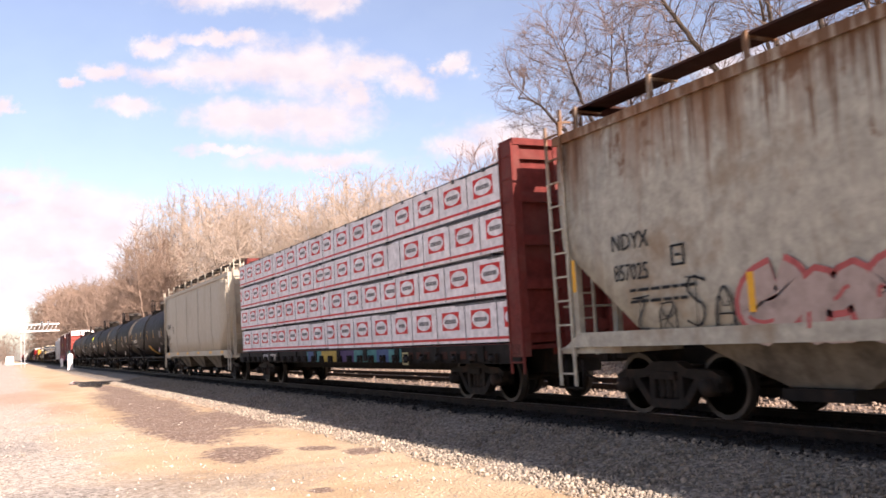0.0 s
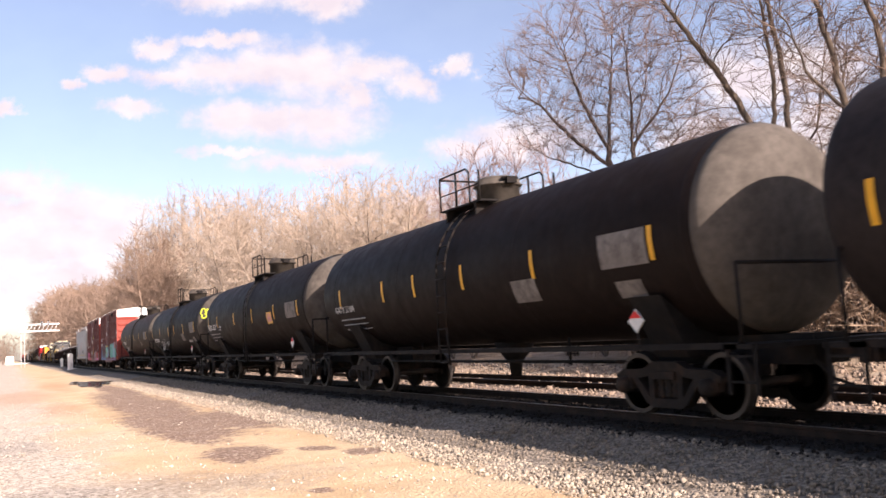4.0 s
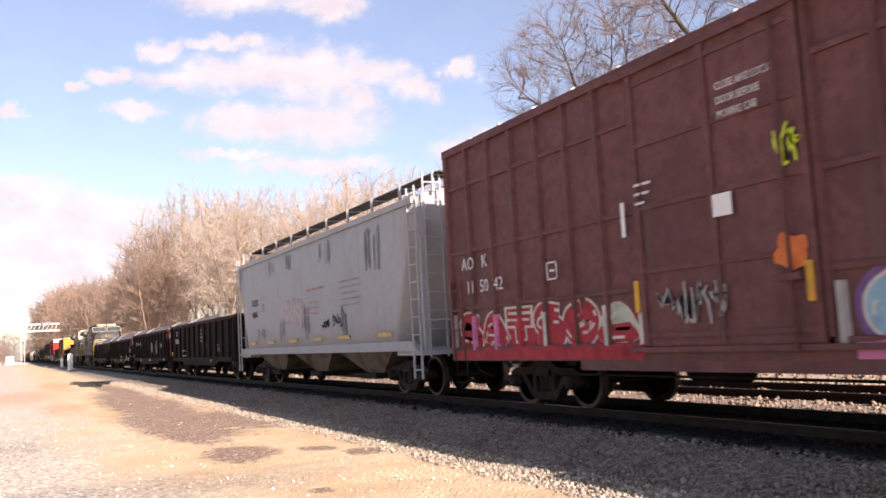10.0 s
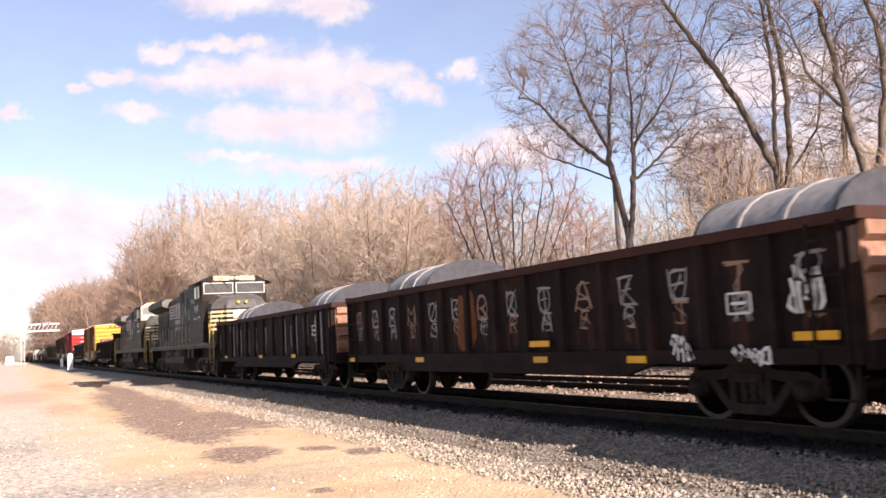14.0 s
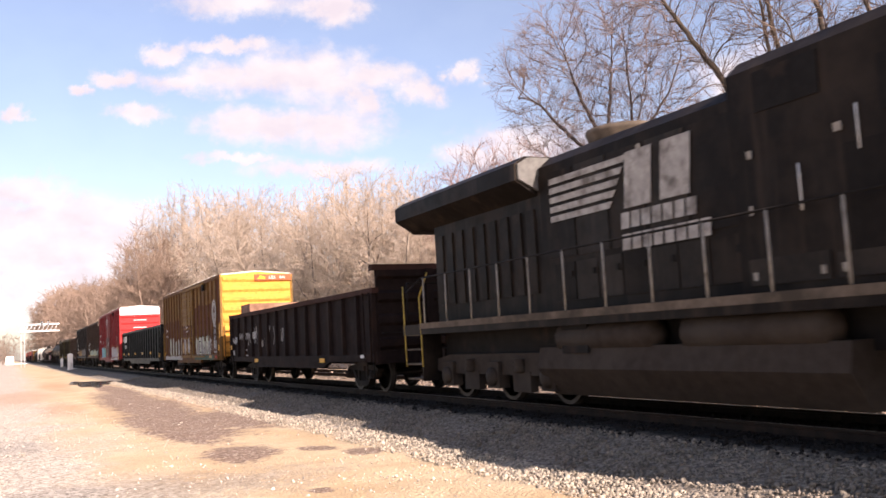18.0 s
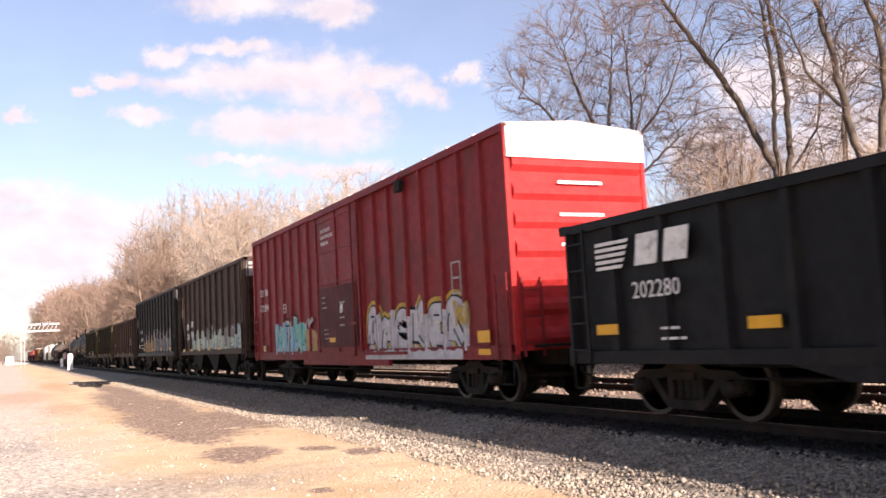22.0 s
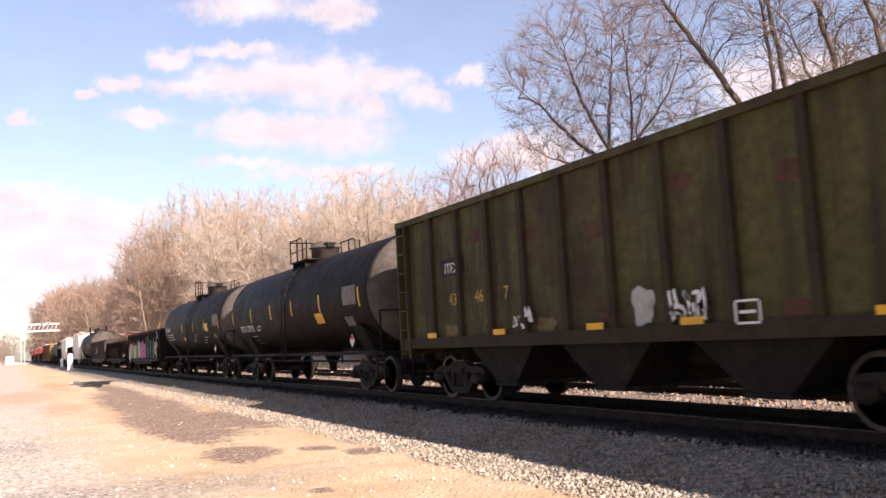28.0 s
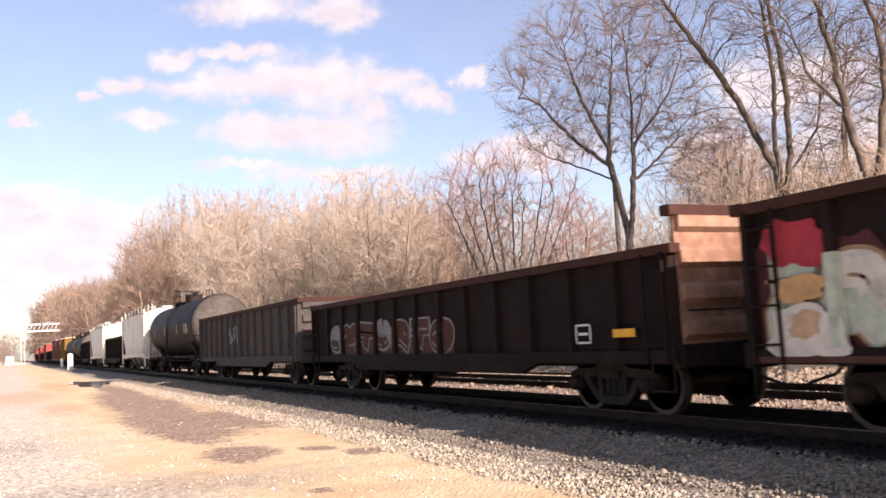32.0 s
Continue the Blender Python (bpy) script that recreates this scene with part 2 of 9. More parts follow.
def stencil(car, text, size, x, y, z, mat=M_LETTER, squeeze=1.0, name="lettering"):
    """Letters on the near side of a car, starting at y and reading towards -y."""
    me = letters(text, size).copy()
    me.materials.clear()
    me.materials.append(mat)
    ob = new(name, me)
    ob.parent = car
    ob.matrix_local = Matrix.Translation((x - 0.004, y, z)) @ SIDE @ Matrix.Diagonal((squeeze, 1, 1, 1))
    return ob


def plate(car, name, x, y0, y1, z0, z1, mat, label="", t=0.008):
    """A flat plate on the near side."""
    return part(name, Geo().box(x - t, x - 0.001, min(y0, y1), max(y0, y1), z0, z1), mat, car, label)


def bars(car, x, y, z, rows, w, h=0.05, gap=0.1, mat=M_LETTER):
    h *= 0.6
    """Rows of writing too small to read."""
    g = Geo()
    rnd = random.Random(int(abs(y) * 97 + z * 31))
    for i in range(rows):
        yy = y
        while y - yy < w * (0.75 + 0.25 * rnd.random()):
            d = rnd.uniform(0.08, 0.22)
            g.box(x - 0.006, x - 0.001, yy - d, yy, z - i * gap - h, z - i * gap)
            yy -= d + 0.05
    return part("small_lettering", g, mat, car)


# ---------- running gear ----------
def wheelset_mesh():
    g = Geo()
    for s in (-1, 1):
        c = (s * 0.755, 0, 0)
        prof = [(-0.10 * s, 0.05), (-0.10 * s, 0.10), (-0.03 * s, 0.13), (0.0, 0.36), (-0.07 * s, 0.385), (-0.07 * s, 0.483), (-0.035 * s, 0.470)]
        g.slot = 0
        g.lathe(prof, "x", c, 22)
        g.slot = 1
        g.lathe([(-0.035 * s, 0.468), (0.07 * s, 0.457), (0.07 * s, 0.385)], "x", c, 22, False)
        g.slot = 0
        g.lathe([(0.07 * s, 0.39), (0.03 * s, 0.36), (0.05 * s, 0.14), (0.10 * s, 0.10), (0.10 * s, 0.03)], "x", c, 22)
    g.lathe([(-1.05, 0.07), (1.05, 0.07)], "x", (0, 0, 0), 10)
    return g.mesh("wheelset", M_TRUCK, M_STEEL)


def side_frame_mesh(wb):
    """A cast side frame with its window, pedestals, springs and bearing caps."""
    g = Geo()
    h = wb / 2
    x0, x1 = -0.09, 0.09
    g.prism([(-h - 0.22, 0.60), (-h - 0.05, 0.68), (-0.45, 0.70), (-0.25, 0.80), (0.25, 0.80), (0.45, 0.70), (h + 0.05, 0.68), (h + 0.22, 0.60),
             (h + 0.20, 0.52), (h - 0.15, 0.54), (0.40, 0.58), (0.25, 0.66), (-0.25, 0.66), (-0.40, 0.58), (-h + 0.15, 0.54), (-h - 0.20, 0.52)], "x", x0, x1)
    g.prism([(-h + 0.30, 0.56), (-h + 0.16, 0.54), (-0.42, 0.20), (-0.30, 0.14), (0.30, 0.14), (0.42, 0.20), (h - 0.16, 0.54), (h - 0.30, 0.56), (0.34, 0.27), (-0.34, 0.27)], "x", x0, x1)
    for s in (-1, 1):
        g.box(x0, x1, s * 0.30 - 0.05, s * 0.30 + 0.05, 0.25, 0.68)
        g.box(x0 - 0.02, x1 - 0.04, s * h - 0.16, s * h + 0.16, 0.40, 0.56)
        g.lathe([(-0.22, 0.04), (-0.20, 0.11), (-0.08, 0.13), (0.05, 0.13)], "x", (0, s * h, 0.457), 12)
    for i in (-1, 0, 1):
        g.lathe([(0.27 + 0.05 * k, 0.075 if k % 2 else 0.055) for k in range(7)], "z", (0, i * 0.15, 0), 8)
    g.box(-0.14, 0.14, -0.24, 0.24, 0.55, 0.66)
    return g.mesh("side_frame", M_TRUCK)


WHEELSET = wheelset_mesh()
SIDE_FRAME = side_frame_mesh(1.778)
BOLSTER = Geo().box(-1.0, 1.0, -0.2, 0.2, 0.48, 0.72).box(-0.25, 0.25, -0.25, 0.25, 0.70, 0.86).mesh("bolster", M_TRUCK)
COUPLER = (Geo().box(-0.09, 0.09, -0.55, 0.5, 0.80, 0.96).box(-0.17, 0.12, -0.80, -0.50, 0.74, 1.02).box(0.05, 0.2, -0.75, -0.6, 0.76, 1.0)
           .path([(-0.35, 0.0, 0.8), (-0.37, -0.3, 0.55), (-0.3, -0.7, 0.42)], 0.025, 5)).mesh("coupler", M_TRUCK)
WHEELS = []            # every wheelset, with the place of its car


def truck(car, y, u):
    t = part("truck", BOLSTER, None, car, "cast iron two-axle truck", (0, y, 0))
    for s in (-1, 1):
        part("side_frame", SIDE_FRAME, None, t, "", (s * 1.0, 0, 0))
        w = part("wheelset", WHEELSET, None, t, "steel wheelset with bright treads", (0, s * 0.889, 0.457))
        WHEELS.append((w, (0, s * 0.889, 0.457), u + y))
    return t


def gear(car, u, length, inset=2.2):
    truck(car, inset, u)
    truck(car, length - inset, u)
    part("coupler", COUPLER, None, car, "", (0, 0.0, 0))
    c = part("coupler", COUPLER, None, car, "", (0, length, 0))
    c.rotation_euler = (0, 0, math.pi)


def ladder(car, x, y, z0, z1, mat, depth=0.06, w=0.42, along="y", name="ladder", step=0.38):
    g = Geo()
    n = max(2, int((z1 - z0) / step))
    for s in (-1, 1):
        p = (x, y + s * w / 2) if along == "y" else (x + s * w / 2, y)
        g.box(p[0] - 0.02, p[0] + 0.02, p[1] - 0.02, p[1] + 0.02, z0, z1)
    for i in range(n):
        z = z0 + (i + 0.5) * (z1 - z0) / n
        if along == "y":
            g.box(x - 0.014, x + 0.014, y - w / 2, y + w / 2, z - 0.014, z + 0.014)
        else:
            g.box(x - w / 2, x + w / 2, y - 0.014, y + 0.014, z - 0.014, z + 0.014)
    return part(name, g, mat, car)


def sill_steps(car, length, x, mat=M_UNDER, z=0.85):
    for y in (0.35, length - 0.35):
        part("stirrup_step", Geo().path([(x, y - 0.22, z), (x, y - 0.22, 0.42), (x, y + 0.22, 0.42), (x, y + 0.22, z)], 0.018, 5), mat, car)


def brake_rig(car, length):
    """Brake cylinder, reservoir and pipe under the floor."""
    m = length / 2
    g = Geo().lathe([(-0.5, 0.02), (-0.5, 0.2), (0.5, 0.2), (0.5, 0.02)], "y", (-0.55, m + 1.2, 0.68), 12)
    part("air_reservoir", g, M_UNDER, car)
    part("brake_pipe", Geo().path([(-0.9, 1.5, 0.74), (-0.9, length - 1.5, 0.74)], 0.03, 5).path([(-1.2, 3, 0.60), (-1.2, length - 3, 0.60)], 0.02, 5), M_UNDER, car)


# ---------- boxcars ----------
def boxcar(u, length, eave, name, label, body, roof_mat, end_mat, posts, door_w=3.0, band=None, lines=(), width=3.16, sill=0.84, door_panels=2, end_ribs=7, door_mat=None, trim=None):
    car = thing("boxcar", (TRACK, 0, 0), label, "boxcar")
    w = width / 2
    x = -w + 0.07
    trim = trim or body
    part("body", Geo().box(x, -x, 0.05, length - 0.05, 1.02, eave), body, car)
    rise = 0.17
    g = Geo().prism([(-w, eave), (-w, eave + 0.05), (0, eave + rise), (w, eave + 0.05), (w, eave)], "y", 0.0, length)
    part("roof", g, roof_mat, car, "weathered metal roof")
    n = int(length / 1.1)
    rib = Geo().prism([(-w, eave + 0.05), (-w, eave + 0.085), (0, eave + rise + 0.035), (w, eave + 0.085), (w, eave + 0.05), (0, eave + rise)], "y", -0.03, 0.03).mesh("roof_seam", roof_mat)
    for i in range(1, n):
        part("roof_seam", rib, None, car, "", (0, i * length / n, 0))
    # side posts, with the door between them
    d0, d1 = length / 2 - door_w / 2, length / 2 + door_w / 2
    for s in (-1, 1):
        post = Geo().prism([(s * (w - 0.07), -0.06), (s * w, -0.04), (s * w, 0.04), (s * (w - 0.07), 0.06)], "z", sill + 0.12, eave - 0.05).mesh("side_post", trim)
        for i in range(posts + 1):
            for a, b in ((0.08, d0 - 0.05), (d1 + 0.05, length - 0.08)):
                part("side_post", post, None, car, "", (0, a + (b - a) * i / posts, 0))
        part("side_sill", Geo().box(min(s * w, s * (w - 0.10)), max(s * w, s * (w - 0.10)), 0.02, length - 0.02, sill, sill + 0.26), trim, car)
        part("door_sill", Geo().box(min(s * w, s * (w - 0.1)), max(s * w, s * (w - 0.1)), d0 - 1.6, d1 + 1.6, sill - 0.14, sill), trim, car)
        part("top_rail", Geo().box(min(s * (w + 0.012), s * (w - 0.1)), max(s * (w + 0.012), s * (w - 0.1)), 0.0, length, eave - 0.10, eave + 0.045), trim, car)
        for z in lines:
            part("side_rail", Geo().box(min(s * (w - 0.03), s * (w - 0.1)), max(s * (w - 0.03), s * (w - 0.1)), 0.1, length - 0.1, z - 0.035, z + 0.035), body, car)
        # sliding door
        dm = door_mat or body
        door = part("door", Geo().box(min(s * (w + 0.01), s * (w - 0.05)), max(s * (w + 0.01), s * (w - 0.05)), d0, d1, sill + 0.2, eave - 0.13), dm, car, "closed sliding door")
        for k in range(door_panels + 1):
            yy = d0 + 0.05 + (d1 - d0 - 0.1) * k / door_panels
            part("door_stile", Geo().box(min(s * (w + 0.05), s * w), max(s * (w + 0.05), s * w), yy - 0.05, yy + 0.05, sill + 0.22, eave - 0.15), dm, door)
        for k in range(5):
            z = sill + 0.35 + k * (eave - sill - 0.65) / 4
            part("door_rib", Geo().box(min(s * (w + 0.035), s * w), max(s * (w + 0.035), s * w), d0 + 0.05, d1 - 0.05, z - 0.035, z + 0.035), dm, door)
        part("door_rod", Geo().tube((s * (w + 0.08), d0 + 0.35, sill + 0.1), (s * (w + 0.08), d0 + 0.35, eave - 0.2), 0.025).box(s * (w + 0.08) - 0.03, s * (w + 0.08) + 0.03, d0 + 0.2, d0 + 0.6, 1.75, 1.83), dm, door)
        part("door_track", Geo().box(min(s * (w + 0.08), s * (w - 0.02)), max(s * (w + 0.08), s * (w - 0.02)), d0 - 2.7, d1 + 0.3, eave - 0.16, eave - 0.07), dm, car)
        part("door_track", Geo().box(min(s * (w + 0.06), s * (w - 0.02)), max(s * (w + 0.06), s * (w - 0.02)), d0 - 2.7, d1 + 0.3, sill + 0.12, sill + 0.19), dm, car)
        part("door_stop", Geo().box(min(s * (w + 0.10), s * w), max(s * (w + 0.10), s * w), d0 - 2.9, d0 - 2.6, eave - 0.42, eave - 0.16), M_UNDER, car)
    # ends with pressed ribs
    for ye, sg in ((0.05, -1), (length - 0.05, 1)):
        a, b = sorted((ye, ye + sg * 0.02))
        end = part("end_wall", Geo().box(-w + 0.06, w - 0.06, a, b, 1.0, eave), end_mat, car)
        top = eave - (0.62 if band else 0.1)
        for k in range(end_ribs):
            z = 1.25 + k * (top - 1.3) / (end_ribs - 1)
            y1 = ye + sg * 0.02
            part("end_rib", Geo().prism([(y1, z - 0.16), (y1 + sg * 0.07, z - 0.05), (y1 + sg * 0.07, z + 0.05), (y1, z + 0.16)], "x", -w + 0.14, w - 0.14), end_mat, end)
        for sx in (-1, 1):
            part("corner_post", Geo().box(min(sx * w, sx * (w - 0.09)), max(sx * w, sx * (w - 0.09)), min(ye, ye + sg * 0.05), max(ye, ye + sg * 0.05), 0.95, eave - 0.02), body if not band else end_mat, car)
        if band:
            part("end_band", Geo().prism([(-w + 0.03, eave - 0.58), (-w + 0.03, eave - 0.03), (0, eave + rise - 0.04), (w - 0.03, eave - 0.03), (w - 0.03, eave - 0.58)], "y", min(ye + sg * 0.1, ye), max(ye + sg * 0.1, ye)), band, car, "white excess-height panel")
        else:
            part("gable", Geo().prism([(-w + 0.03, eave - 0.1), (-w + 0.03, eave), (0, eave + rise - 0.04), (w - 0.03, eave), (w - 0.03, eave - 0.1)], "y", min(ye + sg * 0.06, ye), max(ye + sg * 0.06, ye)), end_mat, car)
        ladder(car, -w + 0.35, ye + sg * 0.12, 0.9, 2.3, body, along="x", w=0.4)
        part("crossover_platform", Geo().box(-1.2, 1.2, min(ye + sg * 0.05, ye + sg * 0.4), max(ye + sg * 0.05, ye + sg * 0.4), 1.05, 1.10), M_UNDER, car)
    ladder(car, -w - 0.03, 0.35, 0.85, 2.4, body)
    ladder(car, -w - 0.03, length - 0.35, 0.85, 2.4, body)
    g = Geo().lathe([(-0.02, 0.25), (-0.02, 0.29), (0.02, 0.29), (0.02, 0.25)], "y", (0.7, -0.18, 2.6), 14).tube((0.42, -0.18, 2.6), (0.98, -0.18, 2.6), 0.015).tube((0.7, -0.18, 2.3), (0.7, -0.18, 2.9), 0.015)
    part("brake_wheel", g, M_UNDER, car)
    part("underframe", Geo().box(-0.35, 0.35, 0.2, length - 0.2, 0.70, 1.02).box(-1.3, 1.3, 3.6, 3.8, 0.75, 1.02).box(-1.3, 1.3, length - 3.8, length - 3.6, 0.75, 1.02), M_UNDER, car)
    sill_steps(car, length, -w + 0.02)
    brake_rig(car, length)
    gear(car, u, length, 2.5)
    return rides(car, u)


# ---------- gondolas ----------
def gondola(u, length, top, label, body, posts, sill=0.80, end_mat=None, chord=M_CHORD, front_rise=0.0, rear_rise=0.0, width=3.1, taper=True):
    car = thing("gondola_car", (TRACK, 0, 0), label, "gondola car")
    w = width / 2
    part("floor", Geo().box(-w + 0.12, w - 0.12, 0.1, length - 0.1, 1.02, 1.10), M_CHORD, car)
    for s in (-1, 1):
        a, b = sorted((s * (w - 0.10), s * (w - 0.13)))
        part("side_wall", Geo().box(a, b, 0.05, length - 0.05, sill + 0.1, top - 0.08), body, car)
        if taper:
            post = Geo().loft([[(s * (w - 0.10), -0.09, z), (s * (w - 0.10 + d), -0.06, z), (s * (w - 0.10 + d), 0.06, z), (s * (w - 0.10), 0.09, z)] for z, d in ((sill + 0.14, 0.105), (top - 0.12, 0.085))], False).mesh("side_post", body)
        else:
            post = Geo().box(min(s * (w - 0.10), s * w), max(s * (w - 0.10), s * w), -0.07, 0.07, sill + 0.14, top - 0.12).mesh("side_post", body)
        for i in range(posts + 1):
            part("side_post", post, None, car, "", (0, 0.15 + (length - 0.3) * i / posts, 0))
        a, b = sorted((s * (w + 0.01), s * (w - 0.17)))
        part("top_chord", Geo().box(a, b, 0.0, length, top - 0.13, top), chord, car, "rust-brown top chord")
        a, b = sorted((s * (w + 0.005), s * (w - 0.14)))
        g = Geo().prism([(0.05, sill + 0.18), (0.05, sill), (length - 0.05, sill), (length - 0.05, sill + 0.18)], "x", a, b)
        part("side_sill", g, body, car)
        a, b = sorted((s * (w - 0.01), s * (w - 0.14)))
        part("belly_sill", Geo().prism([(length * 0.22, sill), (length * 0.26, sill - 0.18), (length * 0.74, sill - 0.18), (length * 0.78, sill)], "x", a, b), body, car)
    for ye, sg, rise in ((0.06, -1, front_rise), (length - 0.06, 1, rear_rise)):
        a, b = sorted((ye, ye - sg * 0.06))
        end = part("end_wall", Geo().box(-w + 0.13, w - 0.13, a, b, 1.0, top + rise), end_mat or body, car)
        for k in range(4):
            z = 1.25 + k * (top + rise - 1.45) / 3
            y1 = ye
            part("end_rib", Geo().prism([(y1, z - 0.15), (y1 + sg * 0.09, z - 0.08), (y1 + sg * 0.09, z + 0.08), (y1, z + 0.15)], "x", -w + 0.16, w - 0.16), end_mat or body, end)
        part("end_cap", Geo().box(-w, w, min(ye - sg * 0.1, ye + sg * 0.10), max(ye - sg * 0.1, ye + sg * 0.10), top + rise - 0.12, top + rise + 0.02), chord, end)
        part("end_post", Geo().box(-0.1, 0.1, min(ye, ye + sg * 0.13), max(ye, ye + sg * 0.13), 0.9, top + rise - 0.1), end_mat or body, end)
        part("end_sill", Geo().box(-w + 0.05, w - 0.05, min(ye, ye + sg * 0.1), max(ye, ye + sg * 0.1), 0.75, 1.05), body, car)
        ladder(car, -w - 0.02, 0.4 if sg < 0 else length - 0.4, 0.8, top - 0.1, body)
        part("crossover_grab", Geo().path([(-w + 0.2, ye + sg * 0.1, 1.5), (-w + 0.2, ye + sg * 0.22, 1.5), (-0.5, ye + sg * 0.22, 1.5), (-0.5, ye + sg * 0.1, 1.5)], 0.016, 5), M_UNDER, car)
    g = Geo().lathe([(-0.02, 0.22), (-0.02, 0.27), (0.02, 0.27), (0.02, 0.22)], "y", (0.8, -0.22, 1.9), 14).tube((0.55, -0.22, 1.9), (1.05, -0.22, 1.9), 0.015)
    part("brake_wheel", g, M_UNDER, car)
    part("underframe", Geo().box(-0.35, 0.35, 0.2, length - 0.2, 0.70, 1.02), M_UNDER, car)
    sill_steps(car, length, -w + 0.02)
    brake_rig(car, length)
    gear(car, u, length, 2.1)
    return rides(car, u)


M_COIL = surface("weathered_hood_steel", (0.24, 0.225, 0.21), 0.55, 0.25, (0.15, 0.13, 0.115), 0.4, 1.0, (0.17, 0.15, 0.13), 0.3)


def coil_cover(u, y, length, top):
    """Rounded sheet-metal hood over the load of a gondola."""
    ob = thing("coil_cover", (TRACK, 0, 0), "rounded galvanised sheet hood over coils in a gondola", "coil cover", "coil covers")
    base, hh, w = 1.12, top, 1.22
    prof = []
    for k in range(13):
        a = math.pi * k / 12
        prof.append((-w * math.cos(a), hh - 0.95 + 0.95 * math.sin(a) ** 0.75))
    outline = [(w, base), (-w, base)] + prof
    part("hood", Geo().prism(outline, "y", 0, length, True), M_COIL, ob)
    for k in range(4):
        yy = 0.03 + (length - 0.06) * k / 3
        o2 = [(a * 1.015, b + 0.02) for a, b in outline]
        part("hood_band", Geo().prism(o2, "y", yy - 0.035, yy + 0.035, True), M_COIL if k % 3 else M_STRAP, ob)
    return rides(ob, u + y)


# ---------- open hoppers ----------
def open_hopper(u, length, top, label, body, posts, slope=None, post_mat=None, chutes=3, sill=1.18, end_open=1.9, end_cap=False):
    car = thing("open_hopper_car", (TRACK, 0, 0), label, "hopper car")
    w = 1.55
    e = end_open
    for s in (-1, 1):
        a, b = sorted((s * (w - 0.09), s * (w - 0.12)))
        # side sheet cut back under the sloping ends
        cut = 1.55 if end_cap else 0.45
        shoulder = top - 1.25 if end_cap else top - 1.0
        g = Geo().prism([(0.1, top - 0.1), (0.1, shoulder), (cut, sill + 0.1), (length - cut, sill + 0.1), (length - 0.1, shoulder), (length - 0.1, top - 0.1)], "x", a, b)
        part("side_wall", g, body, car)
        post = Geo().box(min(s * (w - 0.10), s * w), max(s * (w - 0.10), s * w), -0.07, 0.07, sill + 0.1, top - 0.08).mesh("side_post", post_mat or body)
        for i in range(posts + 1):
            y = 0.5 + (length - 1.0) * i / posts
            inner = min(y, length - y)
            if inner > cut:
                part("side_post", post, None, car, "", (0, y, 0))
            else:
                foot = sill + 0.1 + (shoulder - sill - 0.1) * (cut - inner) / (cut - 0.1)
                part("side_post", Geo().box(min(s * (w - 0.10), s * w), max(s * (w - 0.10), s * w), y - 0.07, y + 0.07, foot, top - 0.08), post_mat or body, car)
        a, b = sorted((s * (w + 0.01), s * (w - 0.16)))
        part("top_chord", Geo().box(a, b, 0.0, length, top - 0.12, top), body, car)
        a, b = sorted((s * (w + 0.005), s * (w - 0.14)))
        part("side_sill", Geo().box(a, b, 0.0, length, sill - 0.08, sill + 0.14), post_mat or body, car)
        for y in (0.08, length - 0.08):
            part("corner_post", Geo().box(min(s * w, s * (w - 0.1)), max(s * w, s * (w - 0.1)), y - 0.06, y + 0.06, sill, top - 0.1), body, car)
    for ye, sg in ((0.0, 1), (length, -1)):
        p = [(ye + sg * 0.08, top), (ye + sg * 0.08, top - 0.75), (ye + sg * (e + 0.4), sill + 0.2), (ye + sg * (e + 0.5), sill + 0.2), (ye + sg * 0.16, top - 0.75), (ye + sg * 0.16, top)]
        part("slope_sheet", Geo().prism(p, "x", -w + 0.12, w - 0.12), slope or body, car, "slanting end sheet")
        part("end_cap", Geo().box(-w, w, min(ye, ye + sg * 0.18), max(ye, ye + sg * 0.18), top - 0.14, top + 0.02), body, car)
        # End panels brighter than the sides, with the sunlight in their colour.
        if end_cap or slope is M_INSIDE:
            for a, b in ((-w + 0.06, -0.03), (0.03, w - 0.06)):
                part("end_panel", Geo().box(a, b, min(ye + sg * 0.02, ye + sg * 0.07), max(ye + sg * 0.02, ye + sg * 0.07), top - 0.72, top - 0.16), M_INSIDE if slope is M_INSIDE else surface("end_panel_grey", (0.30, 0.29, 0.27), 0.7), car, "upper end panel painted in a sunlit tone")
        for k in (-0.75, 0.0, 0.75):
            part("end_strut", Geo().box(k - 0.05, k + 0.05, min(ye + sg * 0.1, ye + sg * 0.22), max(ye + sg * 0.1, ye + sg * 0.22), sill - 0.1, top - 0.75), body, car)
        part("end_sill", Geo().box(-w, w, min(ye, ye + sg * 0.25), max(ye, ye + sg * 0.25), sill - 0.22, sill + 0.02), body, car)
        part("end_platform", Geo().box(-w + 0.1, w - 0.1, min(ye, ye + sg * 1.2), max(ye, ye + sg * 1.2), sill - 0.06, sill - 0.02), M_UNDER, car)
        ladder(car, -w - 0.03, ye + sg * 0.35, sill - 0.3, top - 0.1, body)
        ladder(car, -w + 0.35, ye - sg * 0.03, sill - 0.3, top - 0.1, body, along="x", w=0.4)
    # discharge chutes
    span = length - 2 * (e + 0.6)
    for i in range(chutes):
        y0 = e + 0.6 + span * i / chutes
        y1 = y0 + span / chutes
        m = (y0 + y1) / 2
